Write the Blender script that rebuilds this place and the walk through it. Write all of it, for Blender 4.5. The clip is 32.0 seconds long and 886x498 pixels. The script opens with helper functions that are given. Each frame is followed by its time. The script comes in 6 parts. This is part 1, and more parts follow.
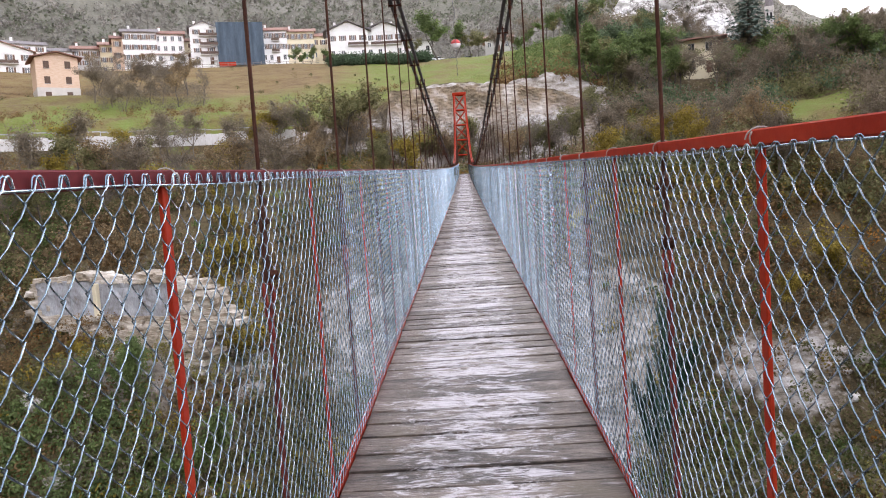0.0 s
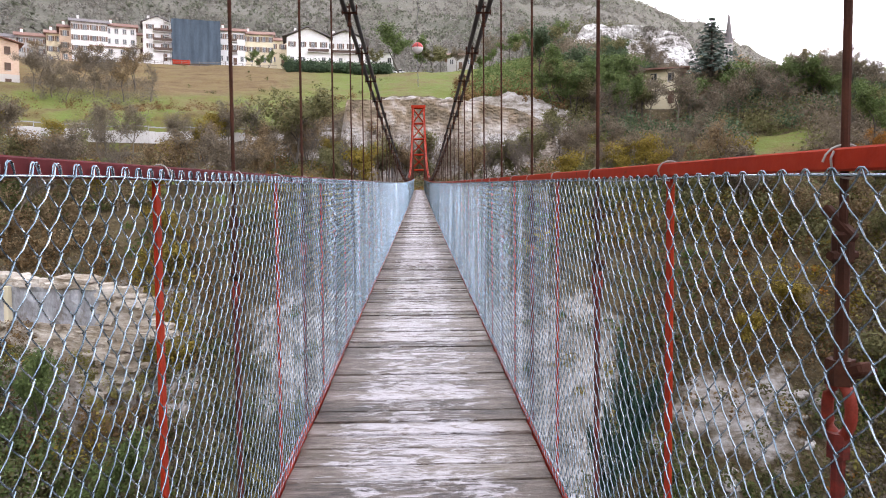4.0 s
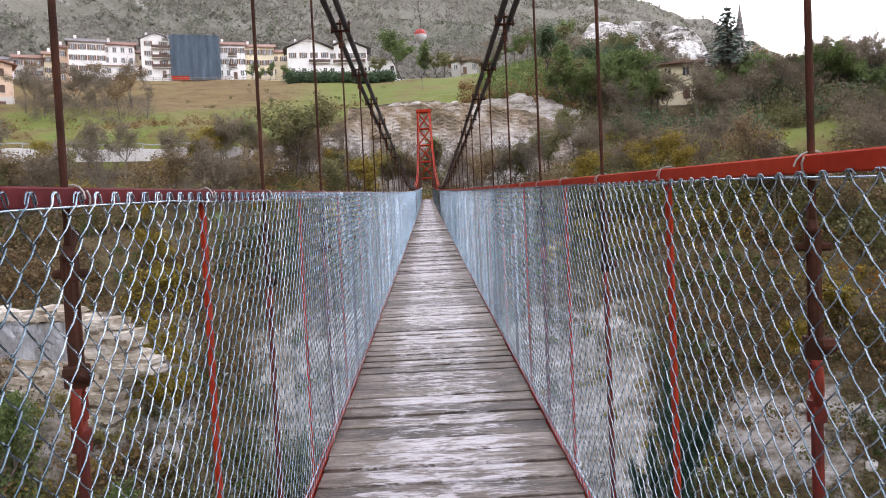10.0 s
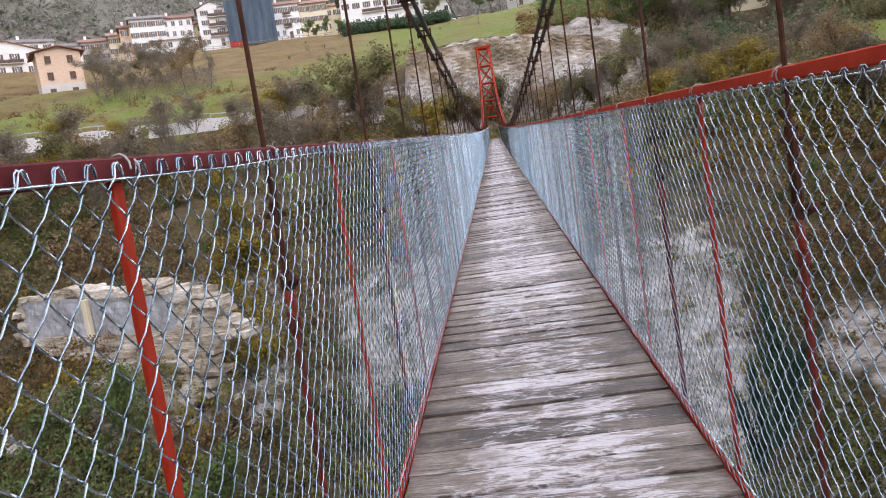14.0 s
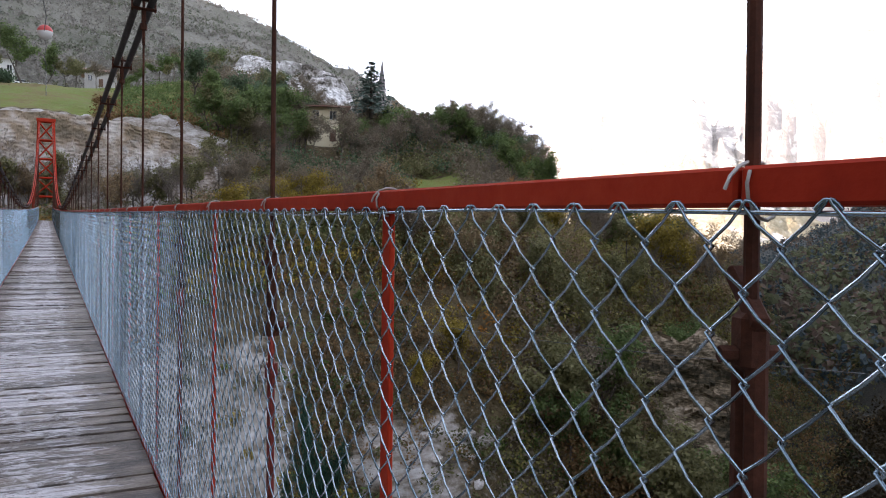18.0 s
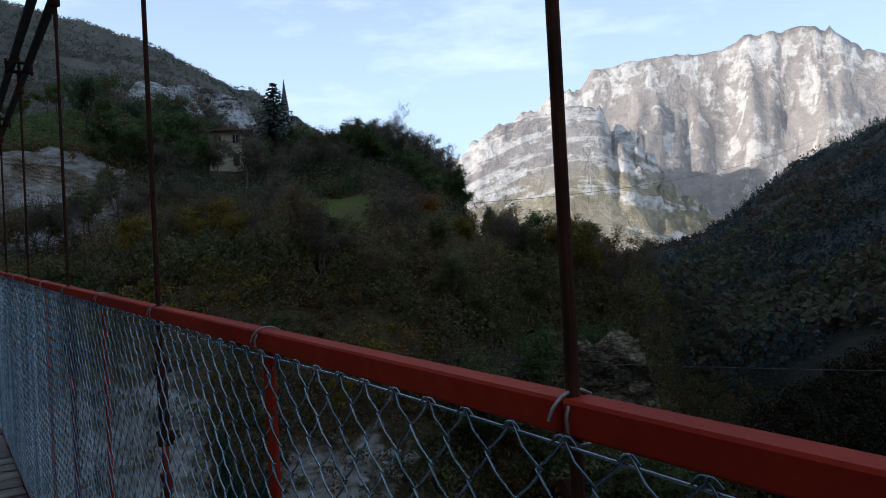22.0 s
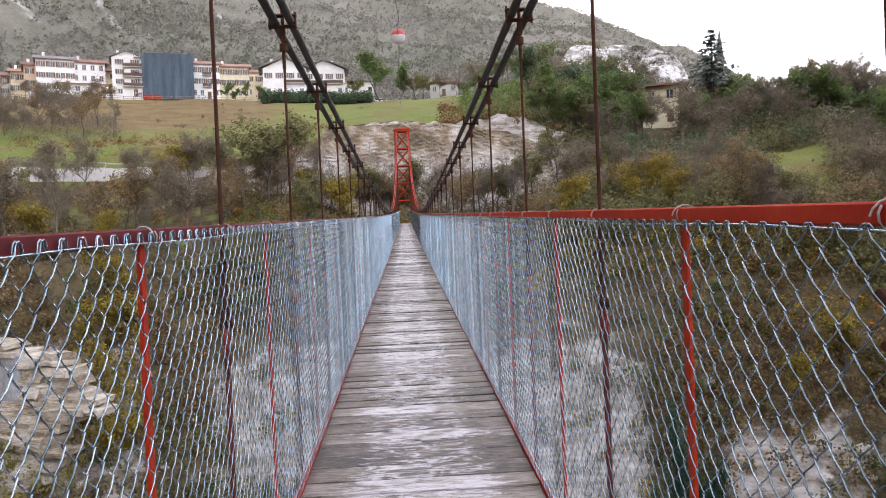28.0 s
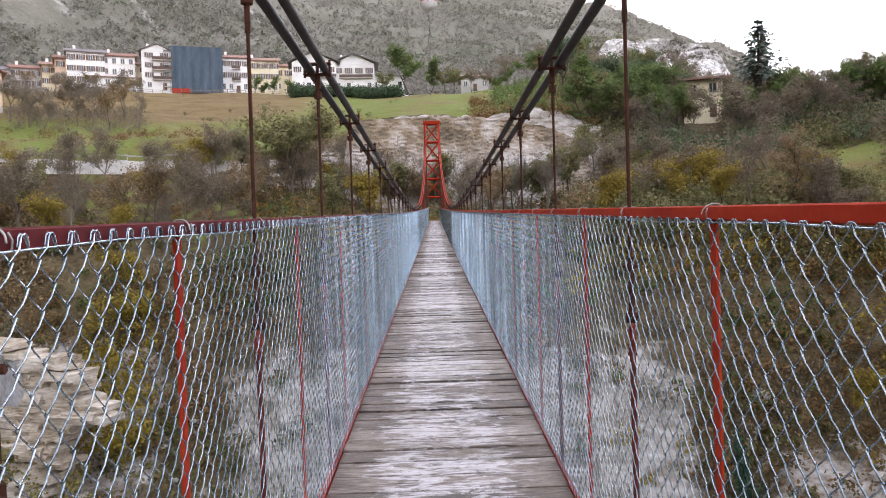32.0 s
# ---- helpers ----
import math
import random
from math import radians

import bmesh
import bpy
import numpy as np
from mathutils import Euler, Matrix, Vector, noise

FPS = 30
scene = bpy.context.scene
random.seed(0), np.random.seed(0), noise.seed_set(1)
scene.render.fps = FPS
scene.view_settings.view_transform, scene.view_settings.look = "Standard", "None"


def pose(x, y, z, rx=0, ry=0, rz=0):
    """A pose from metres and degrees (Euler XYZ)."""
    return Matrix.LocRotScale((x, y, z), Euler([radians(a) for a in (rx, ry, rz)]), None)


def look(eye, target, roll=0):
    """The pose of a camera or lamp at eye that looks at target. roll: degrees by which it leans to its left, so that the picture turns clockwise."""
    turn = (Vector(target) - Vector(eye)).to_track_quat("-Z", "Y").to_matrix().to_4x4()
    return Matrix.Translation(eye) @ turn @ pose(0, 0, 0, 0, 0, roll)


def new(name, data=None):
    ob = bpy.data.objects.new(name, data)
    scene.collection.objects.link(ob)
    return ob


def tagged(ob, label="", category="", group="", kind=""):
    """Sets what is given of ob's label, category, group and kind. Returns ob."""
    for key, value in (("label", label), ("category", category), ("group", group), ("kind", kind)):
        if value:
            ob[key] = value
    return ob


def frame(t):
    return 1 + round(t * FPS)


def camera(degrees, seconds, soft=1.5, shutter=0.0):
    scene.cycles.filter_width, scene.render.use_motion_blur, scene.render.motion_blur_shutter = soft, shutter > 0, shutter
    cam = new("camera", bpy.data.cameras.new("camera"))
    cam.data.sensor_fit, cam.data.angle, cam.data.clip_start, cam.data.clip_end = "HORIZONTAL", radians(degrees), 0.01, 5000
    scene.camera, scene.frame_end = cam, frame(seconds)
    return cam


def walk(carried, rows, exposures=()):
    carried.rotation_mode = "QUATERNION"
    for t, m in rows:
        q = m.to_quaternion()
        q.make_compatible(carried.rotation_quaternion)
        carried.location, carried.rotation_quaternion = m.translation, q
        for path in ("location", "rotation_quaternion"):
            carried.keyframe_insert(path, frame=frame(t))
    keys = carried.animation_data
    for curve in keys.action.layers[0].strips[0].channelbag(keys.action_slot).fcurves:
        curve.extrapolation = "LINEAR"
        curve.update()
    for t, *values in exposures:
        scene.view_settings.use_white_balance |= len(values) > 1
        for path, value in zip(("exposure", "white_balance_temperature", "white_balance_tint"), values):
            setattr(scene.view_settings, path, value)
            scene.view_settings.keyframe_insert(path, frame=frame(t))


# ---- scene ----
# ---------------------------------------------------------------- camera and walk
cam = camera(61.2, 32.0, soft=1.0, shutter=0.0)
ROWS = (
    (0, 0.013, -2.234, 0.992, 1.70, -4.41, 3.84),
    (0.5, 0.021, -1.723, 1.002, -0.74, -4.32, 3.75),
    (1, 0.030, -1.212, 1.012, -1.26, -5.86, 4.74),
    (1.5, 0.027, -0.709, 1.023, -3.81, -5.40, 4.94),
    (2, 0.025, -0.207, 1.034, -2.90, -5.18, 4.76),
    (2.5, 0.020, 0.314, 1.049, -1.63, -3.54, 1.24),
    (4.5, 0.003, 2.399, 1.112, -1.81, -3.32, 0.45),
    (5, -0.001, 2.920, 1.128, -3.35, -3.31, 2.27),
    (5.5, -0.002, 3.366, 1.145, 0.53, -2.13, 3.38),
    (6, -0.003, 3.811, 1.163, -5.54, -2.21, 6.41),
    (6.5, -0.016, 4.255, 1.172, -4.31, -1.75, 3.04),
    (7, -0.029, 4.698, 1.182, -3.69, -1.43, 2.60),
    (7.5, -0.035, 5.109, 1.195, -5.08, -2.09, 2.79),
    (8, -0.041, 5.520, 1.207, -4.59, -1.88, 3.82),
    (8.5, -0.048, 6.024, 1.224, -4.70, -2.60, 1.16),
    (9, -0.056, 6.527, 1.241, -0.54, -2.52, 0.92),
    (9.5, -0.040, 7.010, 1.253, -2.51, -1.70, 1.85),
    (10, -0.024, 7.493, 1.266, -1.14, -2.69, 2.63),
    (10.5, -0.014, 7.852, 1.282, -3.74, -0.87, 1.77),
    (11, -0.003, 8.210, 1.298, -2.39, -1.06, 3.55),
    (11.5, -0.031, 8.285, 1.290, 0.08, -1.02, 2.75),
    (12, -0.058, 8.360, 1.283, 4.71, -1.85, 4.06),
    (12.5, -0.063, 8.379, 1.279, 4.24, -5.03, 6.97),
    (13, -0.069, 8.398, 1.276, 4.39, -6.68, 6.77),
    (13.5, -0.064, 8.397, 1.278, 4.08, -6.67, 8.69),
    (15.5, -0.046, 8.395, 1.287, 1.57, -5.67, 4.68),
    (16, -0.041, 8.395, 1.289, -1.65, -3.14, 1.25),
    (16.5, -0.042, 8.386, 1.295, -1.70, -1.59, 0.16),
    (17, -0.023, 8.369, 1.298, -3.60, -1.26, 0.48),
    (17.5, 0.038, 8.326, 1.285, -12.83, -1.07, 0.79),
    (18, 0.098, 8.283, 1.272, -27.89, -0.52, -0.64),
    (18.5, 0.149, 8.176, 1.270, -41.18, -1.03, 1.23),
    (19, 0.190, 8.121, 1.275, -52.81, -2.07, 1.74),
    (19.5, 0.270, 8.164, 1.392, -55.72, -0.24, 2.14),
    (20, 0.353, 8.200, 1.467, -59.82, 0.66, 1.79),
    (20.5, 0.369, 8.225, 1.495, -59.72, 0.76, 2.46),
    (21, 0.364, 8.299, 1.457, -54.84, 1.53, 2.37),
    (21.5, 0.288, 8.287, 1.462, -45.05, 1.30, 3.38),
    (22, 0.135, 8.214, 1.465, -34.45, 0.50, 3.01),
    (22.5, 0.063, 8.252, 1.435, -20.23, -1.08, 3.54),
    (23, 0.013, 8.311, 1.409, -7.82, -2.17, 3.78),
    (23.5, 0.029, 8.373, 1.388, -3.96, -3.66, 5.11),
    (24, 0.046, 8.436, 1.366, -4.06, -6.29, 4.01),
    (24.5, -0.007, 8.681, 1.351, -3.47, -5.37, 4.91),
    (26.5, 0.017, 10.502, 1.411, -3.75, -4.58, 5.53),
    (27, -0.030, 11.081, 1.412, -4.49, -2.75, 3.32),
    (27.5, -0.027, 11.602, 1.426, -2.98, -0.42, 4.11),
    (28, -0.025, 12.123, 1.441, -2.84, -1.00, 2.37),
    (28.5, -0.035, 12.651, 1.451, -1.67, -0.26, 1.74),
    (29, -0.044, 13.179, 1.462, -0.66, -0.54, 0.04),
    (29.5, -0.048, 13.721, 1.475, -2.66, -0.24, 1.20),
    (30, -0.052, 14.262, 1.488, -1.35, -1.46, 0.64),
    (30.5, -0.048, 14.802, 1.513, -4.24, -1.36, 3.16),
    (31, -0.043, 15.342, 1.538, -2.52, -1.19, 1.61),
    (31.5, -0.035, 15.897, 1.553, -3.77, 0.25, 4.11),
    (32, -0.027, 16.452, 1.568, -0.65, -1.13, 1.72),
)
EXPOSURES = (
    (0.0, 2.1, 7300, 26), (5.0, 2.16, 7300, 26), (7.0, 2.14, 7300, 26), (9.0, 2.02, 7300, 26), (17.0, 1.98, 7300, 26), (17.6, 1.8, 7300, 25), (18.0, 1.4, 6600, 22), (18.6, 0.88, 6100, 17), (19.0, 0.2, 5450, 13), (19.6, -0.1, 5400, 11),
    (20.0, -0.42, 5350, 12), (21.5, -0.5, 5300, 10), (22.0, -0.68, 5400, 10), (22.5, -0.35, 5700, 11), (23.0, 0.1, 6800, 18), (23.4, 1.2, 7500, 25),
    (24.0, 1.92, 8050, 19), (25.0, 1.98, 7700, 25), (26.5, 2.0, 7300, 26), (32.0, 1.98, 7300, 26),
)
walk(cam, [(t, pose(x, y, z, 90 + pitch, roll, yaw)) for t, x, y, z, yaw, pitch, roll in ROWS], EXPOSURES)

# ---------------------------------------------------------------- world and sun
SUN_AZ, SUN_EL = radians(-72), radians(19)      # clockwise from the bridge's heading, and height
world = bpy.data.worlds.new("sky")
scene.world = world
world.use_nodes = True
wn, wl = world.node_tree.nodes, world.node_tree.links
wn.clear()
w_out = wn.new("ShaderNodeOutputWorld")
w_bg = wn.new("ShaderNodeBackground")
w_sky = wn.new("ShaderNodeTexSky")
w_sky.sky_type = "NISHITA"
w_sky.sun_disc = False
w_sky.sun_elevation, w_sky.sun_rotation = SUN_EL, SUN_AZ
w_sky.air_density, w_sky.dust_density, w_sky.ozone_density = 1.0, 2.5, 1.0
# a bright haze that thickens towards the horizon, with thin cloud in it
w_co = wn.new("ShaderNodeTexCoord")
w_sep = wn.new("ShaderNodeSeparateXYZ")
wl.new(w_co.outputs["Generated"], w_sep.inputs[0])
w_map = wn.new("ShaderNodeMapping")
w_map.inputs["Scale"].default_value = (2.2, 2.2, 7.0)
w_noise = wn.new("ShaderNodeTexNoise")
w_noise.inputs["Scale"].default_value = 2.2
w_noise.inputs["Detail"].default_value = 8.0
w_noise.inputs["Roughness"].default_value = 0.6
wl.new(w_co.outputs["Generated"], w_map.inputs["Vector"])
wl.new(w_map.outputs["Vector"], w_noise.inputs["Vector"])
w_cloud = wn.new("ShaderNodeMapRange")
for k, v in (("From Min", 0.50), ("From Max", 0.72), ("To Min", 0.0), ("To Max", 0.55)):
    w_cloud.inputs[k].default_value = v
wl.new(w_noise.outputs["Fac"], w_cloud.inputs["Value"])
w_low = wn.new("ShaderNodeValToRGB")
w_low.color_ramp.elements[0].position, w_low.color_ramp.elements[0].color = 0.02, (1, 1, 1, 1)
w_low.color_ramp.elements[1].position, w_low.color_ramp.elements[1].color = 0.75, (0.22, 0.22, 0.22, 1)
w_low.color_ramp.interpolation = "EASE"
wl.new(w_sep.outputs["Z"], w_low.inputs["Fac"])
w_haze = wn.new("ShaderNodeMix")
w_haze.data_type = "RGBA"
w_haze.inputs[6].default_value = (0, 0, 0, 1)
w_haze.inputs[7].default_value = (20.5, 23.5, 26.0, 1)
wl.new(w_low.outputs["Color"], w_haze.inputs[0])
w_sum = wn.new("ShaderNodeMix")
w_sum.data_type, w_sum.blend_type = "RGBA", "ADD"
w_sum.inputs[0].default_value = 1.0
wl.new(w_sky.outputs["Color"], w_sum.inputs[6])
wl.new(w_haze.outputs[2], w_sum.inputs[7])
w_mix = wn.new("ShaderNodeMix")
w_mix.data_type = "RGBA"
w_mix.inputs[7].default_value = (34.0, 35.0, 36.0, 1)
w_mul = wn.new("ShaderNodeMath")
w_mul.operation = "MULTIPLY"
wl.new(w_cloud.outputs[0], w_mul.inputs[0])
wl.new(w_low.outputs["Color"], w_mul.inputs[1])
wl.new(w_mul.outputs[0], w_mix.inputs[0])
wl.new(w_sum.outputs[2], w_mix.inputs[6])
wl.new(w_mix.outputs[2], w_bg.inputs["Color"])
w_bg.inputs["Strength"].default_value = 0.06
wl.new(w_bg.outputs["Background"], w_out.inputs["Surface"])

sun_data = bpy.data.lights.new("sun", "SUN")
sun_data.energy, sun_data.angle, sun_data.color = 5.0, radians(0.5), (1.0, 0.83, 0.64)
sun = new("sun", sun_data)
sun_from = Vector((math.sin(SUN_AZ) * math.cos(SUN_EL), math.cos(SUN_AZ) * math.cos(SUN_EL), math.sin(SUN_EL)))
sun.matrix_world = look(sun_from * 400, (0, 0, 0))


# ---------------------------------------------------------------- materials
def mat(name, colors, scale=4.0, rough=0.8, metal=0.0, bump=0.2, stretch=(1, 1, 1), detail=8.0, fine=12.0, island=0.0,
        obj_random=0.0, bump_dist=0.02, space="Object", spots=None, spec=0.5, mix_fine=0.35, contrast=(0.3, 0.7), translucent=0.0):
    """A surface with colour variation at two scales, bump, and spread from piece to piece."""
    m = bpy.data.materials.new(name)
    m.use_nodes = True
    n, l = m.node_tree.nodes, m.node_tree.links
    b = n["Principled BSDF"]
    co = n.new("ShaderNodeTexCoord")
    mp = n.new("ShaderNodeMapping")
    mp.inputs["Scale"].default_value = stretch
    if space == "World":
        geo = n.new("ShaderNodeNewGeometry")
        l.new(geo.outputs["Position"], mp.inputs["Vector"])
    else:
        l.new(co.outputs["Object"], mp.inputs["Vector"])
    vec = mp.outputs["Vector"]
    if obj_random:
        info = n.new("ShaderNodeObjectInfo")
        add = n.new("ShaderNodeVectorMath")
        add.operation = "MULTIPLY_ADD"
        add.inputs[1].default_value = (37, 19, 53)
        l.new(info.outputs["Random"], add.inputs[0])
        l.new(vec, add.inputs[2])
        vec = add.outputs[0]
    big = n.new("ShaderNodeTexNoise")
    big.inputs["Scale"].default_value, big.inputs["Detail"].default_value, big.inputs["Roughness"].default_value = scale, detail, 0.6
    small = n.new("ShaderNodeTexNoise")
    small.inputs["Scale"].default_value, small.inputs["Detail"].default_value, small.inputs["Roughness"].default_value = scale * fine, 6, 0.65
    l.new(vec, big.inputs["Vector"])
    l.new(vec, small.inputs["Vector"])
    mixf = n.new("ShaderNodeMix")
    mixf.inputs[0].default_value = mix_fine
    l.new(big.outputs["Fac"], mixf.inputs[2])
    l.new(small.outputs["Fac"], mixf.inputs[3])
    fac = mixf.outputs[0]
    if obj_random or island:
        if obj_random:
            rnd = info.outputs["Random"]
        else:
            geo2 = n.new("ShaderNodeNewGeometry")
            rnd = geo2.outputs["Random Per Island"]
        ma = n.new("ShaderNodeMath")
        ma.operation = "MULTIPLY_ADD"
        ma.inputs[1].default_value = (obj_random or island)
        l.new(rnd, ma.inputs[0])
        l.new(fac, ma.inputs[2])
        mb = n.new("ShaderNodeMath")
        mb.operation = "SUBTRACT"
        mb.inputs[1].default_value = (obj_random or island) / 2
        l.new(ma.outputs[0], mb.inputs[0])
        fac = mb.outputs[0]
    ramp = n.new("ShaderNodeValToRGB")
    e = ramp.color_ramp.elements
    while len(e) < len(colors):
        e.new(0.5)
    for i, c in enumerate(colors):
        e[i].position = contrast[0] + (contrast[1] - contrast[0]) * i / max(1, len(colors) - 1)
        e[i].color = (*c, 1)
    l.new(fac, ramp.inputs["Fac"])
    colour = ramp.outputs["Color"]
    if spots:
        sc, thr, col = spots
        sp = n.new("ShaderNodeTexNoise")
        sp.inputs["Scale"].default_value, sp.inputs["Detail"].default_value = sc, 9
        sp.inputs["Roughness"].default_value = 0.7
        l.new(vec, sp.inputs["Vector"])
        sr = n.new("ShaderNodeValToRGB")
        sr.color_ramp.elements[0].position, sr.color_ramp.elements[1].position = thr, thr + 0.08
        l.new(sp.outputs["Fac"], sr.inputs["Fac"])
        mx = n.new("ShaderNodeMix")
        mx.data_type = "RGBA"
        mx.inputs[7].default_value = (*col, 1)
        l.new(sr.outputs["Color"], mx.inputs[0])
        l.new(colour, mx.inputs[6])
        colour = mx.outputs[2]
    l.new(colour, b.inputs["Base Color"])
    b.inputs["Roughness"].default_value, b.inputs["Metallic"].default_value = rough, metal
    b.inputs["Specular IOR Level"].default_value = spec
    if bump:
        bp = n.new("ShaderNodeBump")
        bp.inputs["Strength"].default_value, bp.inputs["Distance"].default_value = bump, bump_dist
        l.new(mixf.outputs[0], bp.inputs["Height"])
        l.new(bp.outputs["Normal"], b.inputs["Normal"])
    if translucent:
        out = n["Material Output"]
        tr = n.new("ShaderNodeBsdfTranslucent")
        l.new(colour, tr.inputs["Color"])
        ms = n.new("ShaderNodeMixShader")
        ms.inputs[0].default_value = translucent
        l.new(b.outputs[0], ms.inputs[1])
        l.new(tr.outputs[0], ms.inputs[2])
        l.new(ms.outputs[0], out.inputs["Surface"])
    return m


RED = mat("red_paint", [(0.27, 0.018, 0.007), (0.39, 0.030, 0.010), (0.48, 0.052, 0.018)], 3, 0.7, 0, 0.15, spots=(9, 0.62, (0.13, 0.026, 0.012)), space="World", spec=0.14)
MAROON = mat("dark_red_rail", [(0.070, 0.009, 0.011), (0.11, 0.013, 0.016), (0.16, 0.022, 0.024)], 3, 0.72, 0, 0.15, spots=(9, 0.64, (0.06, 0.02, 0.015)), space="World", spec=0.12)
RUST = mat("rusty_steel", [(0.028, 0.012, 0.008), (0.06, 0.022, 0.013), (0.105, 0.036, 0.02)], 18, 0.85, 0.0, 0.5, bump_dist=0.004, space="World", spec=0.2)
WORN_RED = mat("worn_red_steel", [(0.045, 0.018, 0.012), (0.11, 0.02, 0.014), (0.26, 0.028, 0.018)], 14, 0.65, 0.1, 0.4, bump_dist=0.003, space="World", spec=0.3)
FORK_RED = mat("scuffed_red_fork", [(0.10, 0.024, 0.016), (0.24, 0.034, 0.02), (0.36, 0.07, 0.045)], 24, 0.6, 0.0, 0.4, bump_dist=0.003, space="World", spec=0.2)
CABLE = mat("tarred_cable", [(0.012, 0.011, 0.011), (0.03, 0.026, 0.025), (0.06, 0.045, 0.04)], 8, 0.6, 0.2, 0.5, bump_dist=0.006, space="World")
ZINC = mat("galvanised_wire", [(0.12, 0.185, 0.23), (0.265, 0.36, 0.425), (0.50, 0.60, 0.675)], 4.5, 0.26, 0.92, 0.0, stretch=(1, 1, 0.1), fine=3, space="World", island=0.22, contrast=(0.36, 0.64))
ROPE = mat("tie_wire", [(0.30, 0.28, 0.26), (0.5, 0.48, 0.45)], 40, 0.5, 0.6, 0.0)


def plank_material(name, rnd):
    """Weathered boards: brown-grey wood with long grain, knots, worn pale streaks and damp stains."""
    m = bpy.data.materials.new(name)
    m.use_nodes = True
    n, l = m.node_tree.nodes, m.node_tree.links
    b = n["Principled BSDF"]
    if rnd == "object":
        r = n.new("ShaderNodeObjectInfo").outputs["Random"]
        vec0 = n.new("ShaderNodeTexCoord").outputs["Object"]
    else:
        g = n.new("ShaderNodeNewGeometry")
        r, vec0 = g.outputs["Random Per Island"], g.outputs["Position"]
    shift = n.new("ShaderNodeVectorMath")
    shift.operation = "MULTIPLY_ADD"
    shift.inputs[1].default_value = (41, 23, 67)
    l.new(r, shift.inputs[0])
    l.new(vec0, shift.inputs[2])

    def nz(scale, stretch, detail=8, rough=0.6, dist=0.0):
        mp = n.new("ShaderNodeMapping")
        mp.inputs["Scale"].default_value = stretch
        l.new(shift.outputs[0], mp.inputs["Vector"])
        t = n.new("ShaderNodeTexNoise")
        for k, v in (("Scale", scale), ("Detail", detail), ("Roughness", rough), ("Distortion", dist)):
            t.inputs[k].default_value = v
        l.new(mp.outputs["Vector"], t.inputs["Vector"])
        return t.outputs["Fac"]

    def op(kind, a, c):
        q = n.new("ShaderNodeMath")
        q.operation = kind
        for k, v in enumerate((a, c)):
            if isinstance(v, (int, float)):
                q.inputs[k].default_value = v
            else:
                l.new(v, q.inputs[k])
        return q.outputs[0]

    def ramp(fac, stops):
        q = n.new("ShaderNodeValToRGB")
        e = q.color_ramp.elements
        while len(e) < len(stops):
            e.new(0.5)
        for el, (p, c) in zip(e, stops):
            el.position, el.color = p, (*c, 1)
        l.new(fac, q.inputs["Fac"])
        return q.outputs["Color"]

    def mix(fac, a, c):
        q = n.new("ShaderNodeMix")
        q.data_type = "RGBA"
        l.new(fac, q.inputs[0])
        l.new(a, q.inputs[6])
        l.new(c, q.inputs[7])
        return q.outputs[2]

    grain = nz(7.0, (1, 13, 13), 10, 0.7, 1.0)
    fibre = nz(26.0, (1, 12, 12), 7, 0.78)
    patch = nz(3.2, (1, 1.8, 1.8), 7, 0.66)
    worn = nz(5.0, (1, 2.4, 2.4), 10, 0.76, 0.9)
    tone = op("ADD", op("ADD", op("MULTIPLY", grain, 0.40), op("MULTIPLY", patch, 0.34)), op("ADD", op("MULTIPLY", fibre, 0.26), op("MULTIPLY", op("SUBTRACT", r, 0.5), 0.09)))
    wood = ramp(tone, [(0.42, (0.027, 0.021, 0.017)), (0.47, (0.098, 0.074, 0.058)), (0.52, (0.19, 0.152, 0.124)), (0.58, (0.33, 0.285, 0.255))])
    pale = ramp(fibre, [(0.36, (0.40, 0.38, 0.40)), (0.60, (0.82, 0.795, 0.83))])
    # feet wear the middle of the walk pale
    sx = n.new("ShaderNodeSeparateXYZ")
    l.new(vec0, sx.inputs[0])
    mid = n.new("ShaderNodeMapRange")
    mid.inputs["From Min"].default_value, mid.inputs["From Max"].default_value = 0.50, 0.26
    mid.inputs["To Min"].default_value, mid.inputs["To Max"].default_value = -0.085, 0.03
    l.new(op("ABSOLUTE", sx.outputs["X"], 0.0), mid.inputs["Value"])
    wm = n.new("ShaderNodeMapRange")
    wm.inputs["From Min"].default_value, wm.inputs["From Max"].default_value = 0.498, 0.56
    wm.inputs["To Max"].default_value = 0.80
    l.new(op("ADD", op("ADD", op("MULTIPLY", worn, 0.72), op("MULTIPLY", grain, 0.28)), op("ADD", mid.outputs[0], op("MULTIPLY", op("SUBTRACT", r, 0.5), 0.07))), wm.inputs["Value"])
    col = mix(wm.outputs[0], wood, pale)
    ck = n.new("ShaderNodeMapRange")
    ck.inputs["From Min"].default_value, ck.inputs["From Max"].default_value = 0.41, 0.365
    l.new(nz(5.0, (1, 18, 18), 6, 0.64, 0.8), ck.inputs["Value"])
    crack = n.new("ShaderNodeRGB")
    crack.outputs[0].default_value = (0.035, 0.026, 0.02, 1)
    col = mix(op("MULTIPLY", ck.outputs[0], 0.85), col, crack.outputs[0])
    # knots
    mp = n.new("ShaderNodeMapping")
    mp.inputs["Scale"].default_value = (2.4, 6.5, 6.5)
    l.new(shift.outputs[0], mp.inputs["Vector"])
    vo = n.new("ShaderNodeTexVoronoi")
    vo.inputs["Scale"].default_value = 1.0
    l.new(mp.outputs["Vector"], vo.inputs["Vector"])
    kn = n.new("ShaderNodeMapRange")
